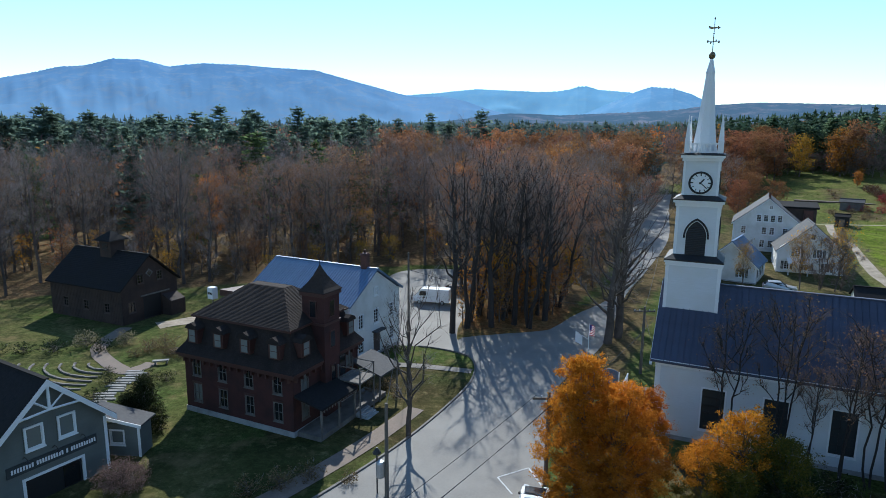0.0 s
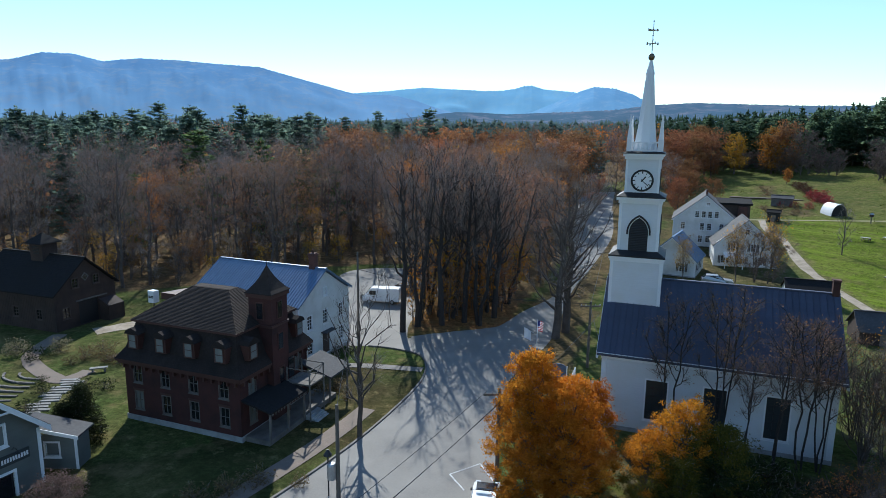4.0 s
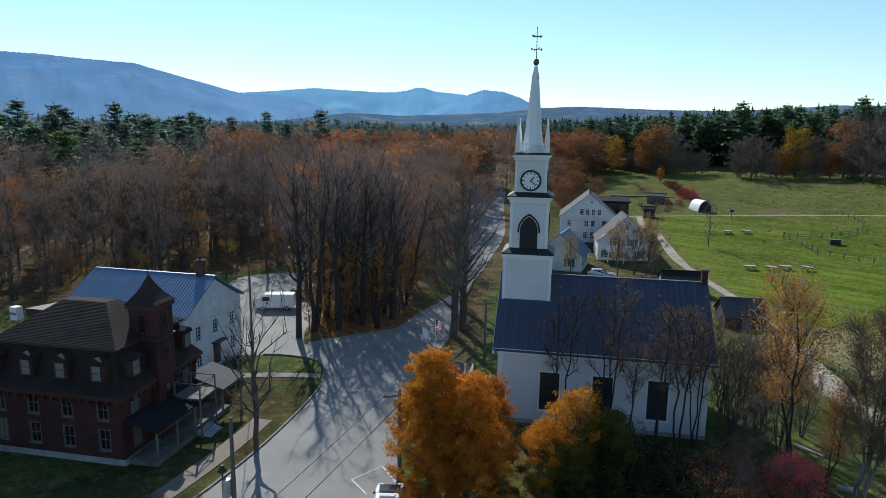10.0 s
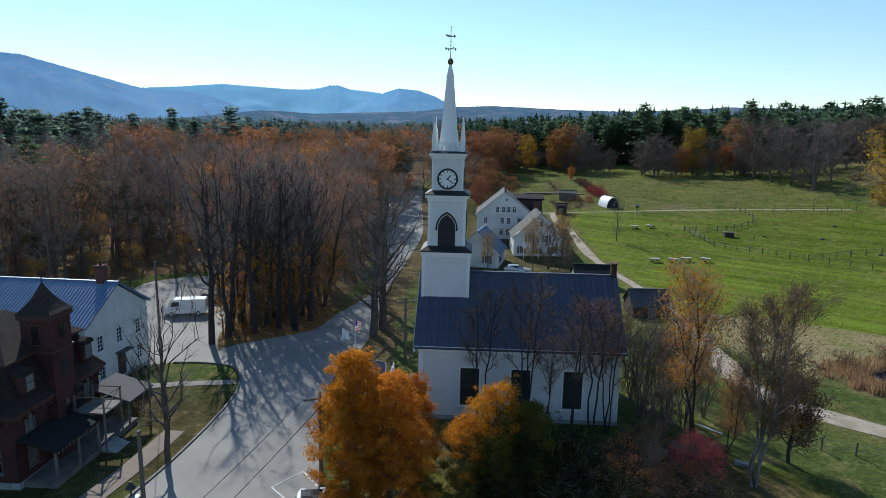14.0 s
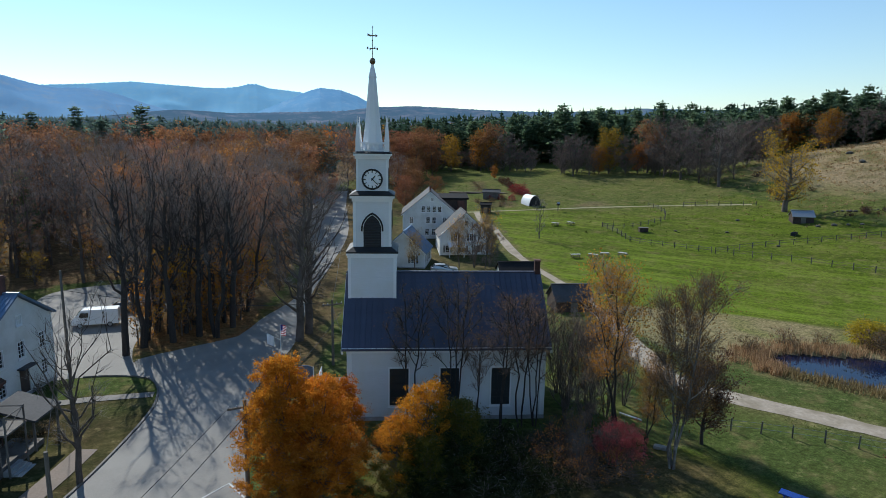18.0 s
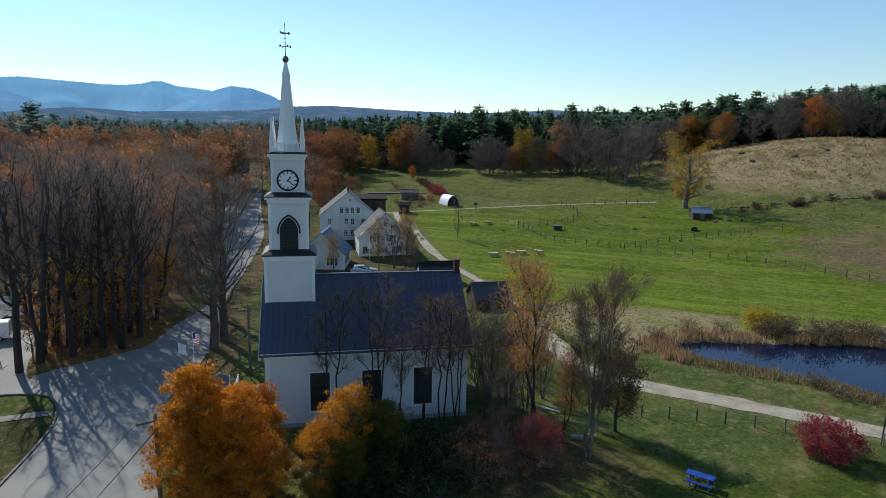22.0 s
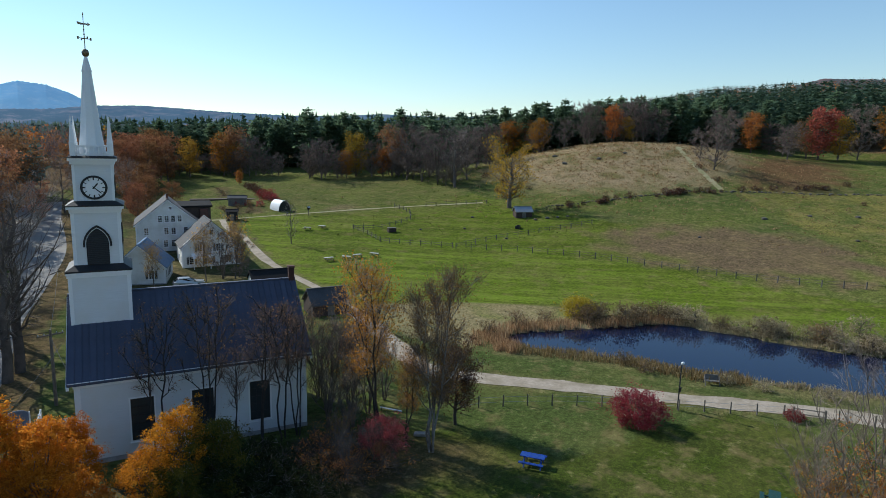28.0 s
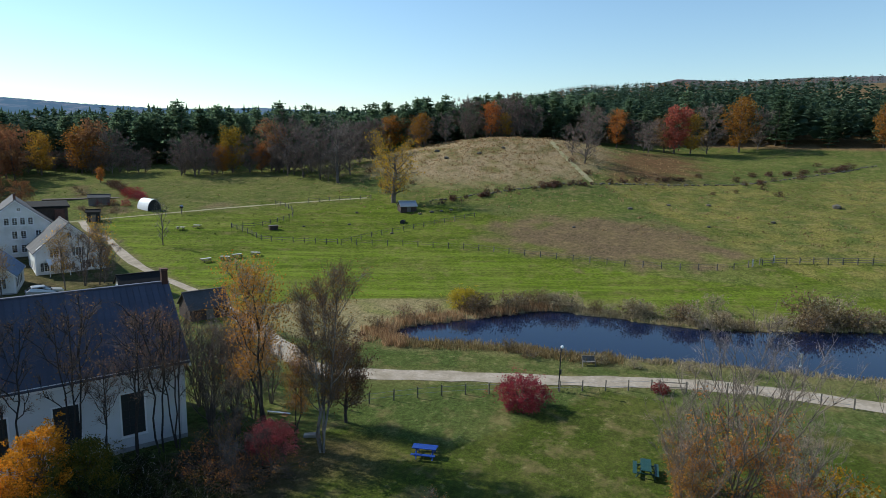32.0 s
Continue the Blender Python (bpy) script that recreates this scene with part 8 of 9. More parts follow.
for x, y, k, s in ((222.6, 18.1, 1, 1.2), (221.7, 6.9, 1, 1.3), (219.7, -0.5, 1, 1.3), (204.5, -5.5, 1, 1.2), (238.6, -12, 1, 1.3), (255, -26, 1, 1.6), (258, -28, 1, 1.6), (261, -18, 1, 1.2), (218, 4, 1, 1.0), (213, -1, 1, 0.9), (222, 0, 1, 1.0), (228, -4, 1, 1.0), (240, -8, 1, 1.3), (205, 6, 1, 0.8), (200, 12, 1, 0.8), (234, -12, 1, 1.1), (182, 122, 1, 1.5), (178, 112, 1, 1.4), (168, 108, 1, 1.2), (174, 100, 1, 1.0), (163, 102, 1, 1.2), (210, 58, 1, 1.3), (202, 50, 1, 1.2)):
    tree("shrub", LEAFBUSH[3 if k == 1 else k], x, y, "low dark russet pasture bush", "shrub", s * 0.8, "pasture bushes")
CRIM_HEDGE = LEAFBUSH[1][0], clumped(60, 1.6, 1.4, 0.05, 18, 30, 0.10, crimson_leaf, 0.5, 2, trunk=0.008)[1]
for x, y in ((112.5, 156.5), (110.5, 159.5), (108.8, 163)):
    tree("shrub", CRIM_HEDGE, x, y, "crimson blueberry bush in the farm garden", "shrub", 1.0, "berry bushes")

FLD = np.random.default_rng(88)
rough_xy = [(x, y) for x, y in zip(FLD.uniform(96, 172, 5200), FLD.uniform(-40, 215, 5200)) if not inside(FOREST, x, y) and math.hypot(x, y) < 232 and (x > 128 or y > 92) and math.hypot((x - 143) / 17, (y - 30) / 27) > 1.15]
tuft_field("grass", "uneven pasture grass clumps", rough_xy, 0.2, 0.5, 3, grass_tuft, 89, 0.10)

LWN = np.random.default_rng(91)
lawn_xy = [(x, y) for x, y in zip(LWN.uniform(34, 66, 10000), LWN.uniform(-14, 30, 10000)) if near_line(x, y, PATH_MID) > 1.9 and noise.noise(Vector((x * 0.35, y * 0.35, 4))) + LWN.normal(0, 0.3) > 0.0]
tuft_field("grass", "short uneven lawn grass with dry patches", lawn_xy, 0.06, 0.16, 4, grass_tuft, 92, 0.035)
for x, y in ((72.3, 175.7), (78, 178), (84.5, 181), (66, 170), (92, 194), (70, 186), (80, 190), (88, 186), (75, 168), (60, 176), (97, 205), (86, 200)):
    tree("oak_tree", random.choice(SPREAD[:1] + RUSSET[:1] + BARE_WISP[:2]), x, y, "russet oak at the corner of the hayfield", scale=random.uniform(0.55, 0.8), group="trees at the field's edge")
for x, y, k in ((82, 172, 0), (88, 176, 1), (94, 188, 0), (99, 199, 1), (105, 208, 2), (79, 163, 2), (90, 166, 1)):
    tree("oak_tree", SPREAD[k % 2], x, y, "russet oak shading the grass behind the farmhouse", scale=random.uniform(0.42, 0.58), group="trees at the field's edge")
for x, y, k in ((130.5, 188.8, 3), (129.4, 185, 3), (128.1, 181.6, 3), (126.6, 178.2, 3), (125.3, 175.4, 3), (123.4, 171.4, 4), (121.9, 167.8, 4), (120.8, 163.7, 4), (120.2, 160.2, 4), (122.6, 165.2, 4)):
    tree("shrub", LEAFBUSH[3] if k == 3 else CRIM_HEDGE, x, y, "dark brown berry bush in the garden row" if k == 3 else "crimson berry bush in the garden row", "shrub", random.uniform(1.2, 1.6), "berry bushes")
tree("autumn_tree", ROUND[1], 133.5, 198.2, "small round orange tree beside the garden", scale=0.5)
for x, y in ((101, 152), (104, 150.5), (103, 155), (107, 153), (106, 158), (100.5, 156), (109, 157), (102, 160), (116, 181), (119, 187), (122, 194)):
    tree("shrub", LEAFBUSH[1], x, y, "dry brown stalks in the vegetable plots", "shrub", random.uniform(0.45, 0.8), "vegetable plots")
tree("pine_tree", PINES[2], 52.4, 108.4, "young pine beside the low white house", scale=0.30)
# ---- street things ----
def utility_pole(x, y, h, label, arm=True, box_on=False):
    p = thing("utility_pole", label, "pole", Matrix.Translation((x, y, zat(x, y))))
    part("shaft", a_tube([(0, 0, -0.3), (0, 0, h)], [0.16, 0.11], 10), pole_wood, p)
    if arm:
        a = part("crossarm", a_box(-1.1, -0.06, h - 0.55, 1.1, 0.06, h - 0.42), pole_wood, p)
        for k in (-1.0, -0.5, 0.5, 1.0):
            part("insulator", a_lathe([(0.05, h - 0.42), (0.06, h - 0.33), (0.03, h - 0.27)], 8, k, 0), metal_grey, a)
    if box_on:
        t = part("transformer", a_lathe([(0.27, 1.55), (0.3, 1.6), (0.3, 2.55), (0.24, 2.68), (0.1, 2.72)], 14, -0.42, 0.0), metal_grey, p, "pale grey transformer can")
        part("bracket", a_box(-0.15, -0.05, 1.9, -0.1, 0.05, 2.3), black_iron, t)
    return p


utility_pole(-3.5, 37.9, 6.8, "stout weathered utility pole with a grey transformer", False, True)
utility_pole(20.8, 60.6, 7.2, "thin utility pole on the church lawn", True)
utility_pole(-3.8, 71.0, 10.6, "tall bare utility pole by the white house", False)
flood = thing("flood_light", "dark flood lamp bracket standing by the pavement", "lamp", Matrix.Translation((-4.2, 38.4, 0)))
part("shaft", a_tube([(0, 0, -0.05), (0, 0, 3.3)], 0.05, 8), black_iron, flood)
part("hood", a_lathe([(0.30, 3.0), (0.26, 3.1), (0.06, 3.4)], 10), black_iron, flood)


def cable(a, b, sag, name="overhead_cable"):
    a, b = Vector(a), Vector(b)
    pts = [a.lerp(b, i / 16) - Vector((0, 0, sag * 4 * (i / 16) * (1 - i / 16))) for i in range(17)]
    solid(name, a_tube(pts, 0.022, 4), black_iron, "thin dark overhead wire strung between poles", "cable", group="overhead wires")


utility_pole(7.45, 39.5, 7.0, "utility pole with a crossarm half hidden in the orange maple", True)
for off, z in ((-0.9, 6.75), (0.9, 6.75), (0.1, 6.0)):
    cable((7.45 + off, 39.5, z), (-16.0 + off, 8.0, z - 0.3), 0.7)
    if off > 0.5:
        cable((7.45 + off, 39.5, z), (20.8 + off, 60.6, z - 1.0), 0.6)
cable((20.8, 60.6, 7.0), (-3.8, 71.0, 8.6), 0.9)
cable((-3.8, 71.0, 8.8), (-3.5, 37.9, 6.6), 0.5)
cable((20.8, 60.6, 7.0), (41.0, 112, 8.0), 1.0)
cable((20.8, 60.6, 6.6), (17.9, 48.3, 6.3), 0.3)

flagp = thing("flagpole", "slanted flagpole with a striped flag and a white banner", "flag", Matrix.Translation((15.6, 62.0, 0)))
part("pole", a_tube([(0, 0, -0.1), (0, 0, 4.9)], [0.05, 0.03], 8), white_trim, flagp)
part("second_pole", a_tube([(0.0, 0.0, 3.2), (-1.5, -0.4, 4.2)], 0.025, 6), white_trim, flagp)



def cloth(w, h, z, nx, ny, mats, pick, at):
    bm = bmesh.new()
    grid = [[bm.verts.new((w * i / nx, 0.10 * math.sin(i * 1.1 + j * 0.3) * i / nx, z - h * j / ny - 0.3 * w * (i / nx) ** 2)) for i in range(nx + 1)] for j in range(ny + 1)]
    for j in range(ny):
        for i in range(nx):
            f = bm.faces.new((grid[j][i], grid[j][i + 1], grid[j + 1][i + 1], grid[j + 1][i]))
            f.material_index = pick(i, j)
    return bm



part("striped_flag", cloth(0.62, 1.15, 4.8, 10, 13, None, lambda i, j: 2 if i < 4 and j < 7 else j % 2, None), [flag_red, flag_white, flag_blue], flagp, "red and white striped flag with blue corner")
part("banner", cloth(0.8, 1.1, 4.2, 6, 6, None, lambda i, j: 0, None), [flag_white], flagp, "plain white hanging banner", Matrix.Translation((-1.5, -0.4, 0)) @ Matrix.Rotation(-0.8, 4, "Z"))

board = thing("notice_board", "tall blue-grey church notice board with arched top", "sign", Matrix.Translation((16.4, 56.2, 0)) @ Matrix.Rotation(-0.45, 4, "Z"))
pts = [(-0.75, 0, 0.35), (0.75, 0, 0.35), (0.75, 0, 1.9)] + [(0.75 * math.cos(a), 0, 1.9 + 0.3 * math.sin(a)) for a in (0.4, 0.9, 1.4, 1.75, 2.25, 2.75)] + [(-0.75, 0, 1.9)]
part("panel", a_prism(pts, (0, 0.1, 0)), sign_blue, board)
for x in (-0.85, 0.78):
    part("post", a_box(x, -0.02, -0.1, x + 0.08, 0.12, 2.0), white_trim, board)

# ---- vehicles ----
def car(name, label, m, paint, L=4.6, W=1.82, H=1.5, van=False, group=""):
    c = thing(name, label, "van" if van else "car", m, group)
    if van:
        side = [(0, 0.45), (0.02, 2.1), (0.10, 2.25), (L * 0.74, 2.28), (L * 0.80, 2.15), (L * 0.90, 1.35), (L * 0.985, 1.15), (L, 0.9), (L, 0.42), (0.1, 0.38)]
        glassz = (L * 0.80, L * 0.905)
    else:
        side = [(0, 0.55), (0.03, 0.95), (0.25, 1.05), (L * 0.17, H * 0.97), (L * 0.30, H), (L * 0.52, H * 0.985), (L * 0.70, 1.02), (L * 0.96, 0.86), (L, 0.65), (L - 0.02, 0.32), (0.05, 0.32)]
        glassz = (L * 0.53, L * 0.70)
    bm = bmesh.new()
    prism(bm, [(x, -W / 2, z) for x, z in side], (0, W, 0))
    for v in bm.verts:
        if v.co.z > (1.3 if van else 1.05):
            v.co.y *= 0.90 if van else 0.80
    bmesh.ops.recalc_face_normals(bm, faces=bm.faces)
    bmesh.ops.bevel(bm, geom=list(bm.edges), offset=0.05, segments=2, affect="EDGES", clamp_overlap=True)
    body = part("body", bm, paint, c)
    gz0, gz1 = (1.35, 1.95) if van else (1.06, H * 0.93)
    k = (0.905 if van else 0.83) * W / 2
    for s in (-1, 1):
        if van:
            q = [(L * 0.63, gz0), (L * 0.83, gz0), (L * 0.79, gz1), (L * 0.63, gz1)]
        else:
            q = [(L * 0.08, gz0), (L * 0.66, gz0), (L * 0.53, gz1), (L * 0.19, gz1)]
        part("side_window", a_prism([(x, s * (k + (0.045 if z < (gz0 + gz1) / 2 else 0.0)), z) for x, z in q], (0, s * 0.025, 0)), glass_car, c)
    x0, x1 = glassz
    if van:
        ws = [(L * 0.815, -0.78, 2.08), (L * 0.815, 0.78, 2.08), (L * 0.895, 0.82, 1.42), (L * 0.895, -0.82, 1.42)]
    else:
        ws = [(L * 0.535, -0.60, H * 0.95), (L * 0.535, 0.60, H * 0.95), (L * 0.685, 0.70, 1.07), (L * 0.685, -0.70, 1.07)]
        part("rear_window", a_prism([(L * 0.045, -0.66, 1.06), (L * 0.045, 0.66, 1.06), (L * 0.155, 0.6, H * 0.93), (L * 0.155, -0.6, H * 0.93)], (-0.03, 0, 0.02)), glass_car, c)
    part("windscreen", a_prism(ws, (0.03, 0, 0.03)), glass_car, c)
    for x in (L * 0.19, L * 0.81):
        for s in (-1, 1):
            w = part("wheel", a_lathe([(0.30, -0.1), (0.335, -0.07), (0.335, 0.07), (0.30, 0.1)], 18), rubber, c, "", Matrix.Translation((x, s * (W / 2 - 0.1), 0.335)) @ Matrix.Rotation(math.pi / 2, 4, "X"))
            part("rim", a_lathe([(0.20, -0.112), (0.21, -0.1), (0.21, 0.1), (0.20, 0.112)], 14), metal_grey, w)
    for s in (-1, 1):
        part("headlight", a_box(L - 0.10, s * W * 0.36 - 0.17, 0.68, L + 0.012, s * W * 0.36 + 0.17, 0.84), lamp_glass, c)
        part("tail_light", a_box(-0.012, s * W * 0.42 - 0.09, 0.75, 0.1, s * W * 0.42 + 0.09, 1.0), red_plastic, c)
        part("mirror", a_box(L * 0.66, s * (W / 2 + 0.04) - 0.07, 1.0, L * 0.70, s * (W / 2 + 0.04) + 0.07, 1.15), black_paint, c)
    part("bumper", a_box(L - 0.04, -W * 0.44, 0.34, L + 0.05, W * 0.44, 0.52), black_paint, c)
    return c


turn = lambda a: Matrix.Rotation(radians(a), 4, "Z")
car("van", "white cargo van parked in the lot", Matrix.Translation((1.4, 86.9, 0.03)) @ turn(169), car_white, 5.4, 1.95, 2.28, True)
car("car", "dark saloon car parked beside the trees", Matrix.Translation((0.6, 93.0, 0.03)) @ turn(-8), car_dark)
car("car", "dark hatchback parked at the back of the lot", Matrix.Translation((2.6, 104.5, 0.03)) @ turn(-5), car_dark)
car("car", "silver estate car in the cottage drive", Matrix.Translation((52.4, 97.6, 0.02)) @ turn(-24), car_silver, 4.9, 1.85, 1.6)
pc = car("car", "white saloon car with dark bonnet at the kerb", Matrix.Translation((5.4, 33.6, 0.04)) @ turn(75), car_white)
part("light_bar", a_box(1.9, -0.5, 1.50, 2.15, 0.5, 1.6), lamp_glass, pc)
part("bonnet_panel", a_prism([(3.35, -0.66, 1.035), (3.35, 0.66, 1.035), (4.3, 0.72, 0.925), (4.3, -0.72, 0.925)], (0, 0, 0.012)), car_dark, pc, "dark bonnet panel")
for a, b in (((4.2, 40.5), (6.6, 41.8)), ((6.6, 41.8), (7.2, 39.4)), ((4.2, 40.5), (5.0, 38.4))):
    ribbon("road_marking", [a, ((a[0] + b[0]) / 2, (a[1] + b[1]) / 2), b], 0.12, 0.055, road_paint, "worn white parking line", "road marking")
# ---- garden by the barn ----
ribbon("path", smooth_line([(-39.5, 74.5), (-39.3, 69), (-38.0, 65.5), (-34.6, 61.8), (-32.2, 60.0), (-31.2, 61.0), (-30.6, 62.4)]), 1.7, 0.05, paver, "brown brick garden path to the barn", "path", edge=0.2)
ribbon("path", smooth_line([(-36, 75.5), (-30, 80), (-25, 86), (-20, 92)]), 3.0, 0.05, gravel, "pale gravel lane beside the barn", "path", edge=0.5)
stair = thing("garden_steps", "broad rough stone steps climbing the garden", "steps", Matrix.Translation((-30.9, 51.2, 0)) @ turn(3))
random.seed(5)
for i in range(15):
    w = random.uniform(1.5, 2.3)
    ox = random.uniform(-0.3, 0.3) + i * 0.02
    part("step", a_prism([(ox - w / 2, i * 0.62, -0.02), (ox + w / 2, i * 0.62 + random.uniform(-0.1, 0.1), -0.02), (ox + w / 2 - 0.1, i * 0.62 + 0.34, -0.02), (ox - w / 2 + 0.12, i * 0.62 + 0.36, -0.02)], (0, 0, 0.12)), stone, stair)
terr = thing("terrace_garden", "curved rows of low stone edging in dry grass", "garden")
for k in range(7):
    r = 2.2 + k * 1.05
    arc = [(-34.2 + math.cos(a) * r * 1.35, 62.4 + math.sin(a) * r * 0.95) for a in [radians(186 + 84 * i / 12) for i in range(13)]]
    for (x0, y0), (x1, y1) in zip(arc, arc[1:]):
        d = math.atan2(y1 - y0, x1 - x0)
        ln = math.hypot(x1 - x0, y1 - y0)
        part("edging_stone", a_box(0.01, -0.10, -0.05, ln + 0.02, 0.10, random.uniform(0.10, 0.17), m=Matrix.Translation((x0, y0, 0)) @ Matrix.Rotation(d + random.uniform(-0.05, 0.05), 4, "Z")), concrete, terr)
bench = thing("stone_bench", "grey slab bench at the end of the garden path", "bench", Matrix.Translation((-29.6, 62.2, 0)) @ turn(15))
part("seat", a_box(-0.8, -0.25, 0.36, 0.8, 0.25, 0.46), stone, bench)
for x in (-0.6, 0.5):
    part("leg", a_box(x, -0.2, -0.02, x + 0.14, 0.2, 0.36), stone, bench)
for x, y in ((-29.4, 66.2), (-27.8, 67.2)):
    bed = thing("raised_bed", "low timber raised bed with green leaves", "planter", Matrix.Translation((x, y, 0)) @ turn(35), "raised beds")
    for a in ((-0.9, -0.6, 0.9, -0.54), (-0.9, 0.54, 0.9, 0.6), (-0.9, -0.54, -0.84, 0.54), (0.84, -0.54, 0.9, 0.54)):
        part("board", a_box(a[0], a[1], -0.02, a[2], a[3], 0.28), weathered, bed)
    part("soil", a_box(-0.84, -0.54, 0, 0.84, 0.54, 0.22), soil, bed)
slabw = thing("banner_sign", "white boxed sign on a post with dark bars", "sign", Matrix.Translation((-29.4, 77.2, 0)) @ turn(-31))
part("panel", a_box(-0.5, -0.4, 3.2, 0.5, 0.4, 4.7), white_trim, slabw)
bm = bmesh.new()
for i in range(7):
    box(bm, -0.42 + i * 0.125, -0.415, 3.8, -0.34 + i * 0.125, -0.402, 4.1)
part("bar", bm, black_paint, slabw, "dark lettering bars")
part("post", a_box(-0.06, -0.06, -0.05, 0.06, 0.06, 3.2), weathered, slabw)

# ---- lawn and pond things ----
def picnic_table(label, m, top, leg, group="", bench=None):
    t = thing("picnic_table", label, "picnic table", m, group)
    for k in range(5):
        part("top_plank", a_box(-0.95, -0.38 + k * 0.155, 0.72, 0.95, -0.235 + k * 0.155, 0.765), top, t)
    for s in (-1, 1):
        for k in range(2):
            y = s * 0.78 + (k - 0.5) * 0.15
            part("bench_plank", a_box(-0.95, y - 0.07, 0.42, 0.95, y + 0.07, 0.46), bench or top, t)
    for x in (-0.65, 0.65):
        part("bearer", a_box(x - 0.04, -0.88, 0.34, x + 0.04, 0.88, 0.42), leg, t)
        part("top_bearer", a_box(x - 0.04, -0.36, 0.64, x + 0.04, 0.36, 0.72), leg, t)
        for s in (-1, 1):
            part("leg", a_tube([(x + 0.07, s * 0.22, 0.68), (x + 0.07, s * 0.68, -0.02)], 0.05, 4), leg, t)
    return t


marker = thing("marker_post", "grey marker post with two small boards in the pond", "post", Matrix.Translation((75.9, -5.9, -1.2)))
part("shaft", a_tube([(0, 0, 0), (0, 0, 3.5)], 0.05, 8), metal_grey, marker)
part("board", a_box(-0.18, -0.05, 2.9, 0.18, -0.01, 3.4, m=Matrix.Rotation(1.3, 4, "Z")), metal_grey, marker)
part("board", a_box(-0.12, -0.05, 1.9, 0.12, -0.01, 2.1, m=Matrix.Rotation(1.3, 4, "Z")), white_trim, marker)
picnic_table("bright blue picnic table on the lawn", Matrix.Translation((39.6, 21.4, 0)) @ turn(-72), table_blue, table_blue)
picnic_table("dark green picnic table half hidden by branches", Matrix.Translation((45.2, 5.6, 0)) @ turn(10), table_green, table_green)
pt = None
for x, y, a in ((84.3, 94.6, -18), (87.5, 92.9, -64), (90.2, 92.4, -24), (93.4, 90.6, -70), (100.2, 120.5, -60), (104.0, 119.2, -75)):
    m = Matrix.Translation((x, y, zat(x, y))) @ turn(a)
    if pt is None:
        pt = picnic_table("picnic table with pale top and dark benches", m, table_pale, brown_board, "field picnic tables", brown_board)
    else:
        copy_thing(pt, m)


def lamp_post():
    l = thing("lamp_post", "slim black lamp post beside the gravel track", "street lamp", Matrix.Translation((57.6, 16.0, 0)) @ Matrix.Rotation(0.05, 4, "Y"))
    part("shaft", a_tube([(0, 0, -0.2), (0, 0, 4.4)], [0.07, 0.05], 8), black_iron, l)
    part("meter_box", a_box(-0.14, -0.16, 1.75, 0.14, 0.02, 2.2), black_paint, l)
    part("arm", a_tube([(0, 0, 4.35), (0, -0.3, 4.5)], 0.03, 6), black_iron, l)
    part("lantern", a_lathe([(0.12, 4.4), (0.17, 4.5), (0.15, 4.62), (0.04, 4.7)], 10, 0, -0.1), lamp_glass, l, "pale lamp head")


lamp_post()


def fence(label, line, step, h, rails, group, post_w=0.055, rail_r=0.03, mesh_wire=True):
    """Posts at even steps along a line with rails or wires between them."""
    f = thing("fence", label, "fence", None, group)
    P = np.array(line)
    s = np.concatenate([[0], np.cumsum(np.hypot(*np.diff(P, axis=0).T))])
    n = max(1, round(s[-1] / step))
    q = np.linspace(0, s[-1], n + 1)
    pts = [(float(np.interp(t, s, P[:, 0])), float(np.interp(t, s, P[:, 1]))) for t in q]
    bm = bmesh.new()
    box(bm, -post_w, -post_w, -0.3, post_w, post_w, h)
    me = bpy.data.meshes.new("post")
    bmesh.ops.recalc_face_normals(bm, faces=bm.faces)
    bm.to_mesh(me)
    bm.free()
    me.materials.append(fence_wood)
    for x, y in pts:
        mesh_part("post", me, f, "", Matrix.Translation((x, y, zat(x, y))) @ Matrix.Rotation(random.uniform(-0.04, 0.04), 4, "X") @ Matrix.Rotation(random.uniform(0, 1), 4, "Z"))
    for (x0, y0), (x1, y1) in zip(pts, pts[1:]):
        for z in rails:
            part("rail", a_tube([(x0, y0, zat(x0, y0) + z), (x1, y1, zat(x1, y1) + z)], rail_r, 4), fence_wood if rail_r > 0.015 else metal_grey, f)


fence("low post and wire fence along the lawn", [(43.5, 31.6), (45.5, 30.8), (48.5, 28.0), (51.7, 24.3), (54.6, 20.1), (58.8, 13.7), (62.4, 7.8)], 2.45, 1.15, (0.45, 0.95), "lawn fences", 0.05, 0.012)
fence("rail gate in the lawn fence", [(62.6, 7.1), (63.5, 4.6)], 2.6, 1.15, (0.5, 0.98), "lawn fences", 0.06, 0.05)
fence("low post and wire fence along the lawn", [(64.4, 3.6), (66.2, -2), (67.2, -10)], 2.6, 1.15, (0.45, 0.95), "lawn fences", 0.05, 0.012)
fence("grey post and rail pasture fence", [(109, 113.2), (107.4, 107), (104, 98.8), (105, 95.6), (108.1, 89.1), (111, 83)], 2.6, 1.25, (0.5, 0.95), "pasture fences", 0.07, 0.045)
fence("post and wire pasture fence", [(111, 82), (118, 69), (122, 55), (123, 40), (123.5, 25), (126, 12), (129, 4), (135, -2)], 3.4, 1.3, (0.6, 1.1), "pasture fences", 0.08, 0.022)
fence("post and board pasture fence", [(135, -1.5), (138.8, -9.6), (142, -22), (145, -36)], 2.6, 1.35, (0.45, 0.85, 1.2), "pasture fences", 0.08, 0.05)
fence("post and wire cross fence in the pasture", [(111, 82), (118, 81), (125, 79), (137, 74), (150, 67)], 3.2, 1.25, (0.6, 1.1), "pasture fences", 0.08, 0.035)
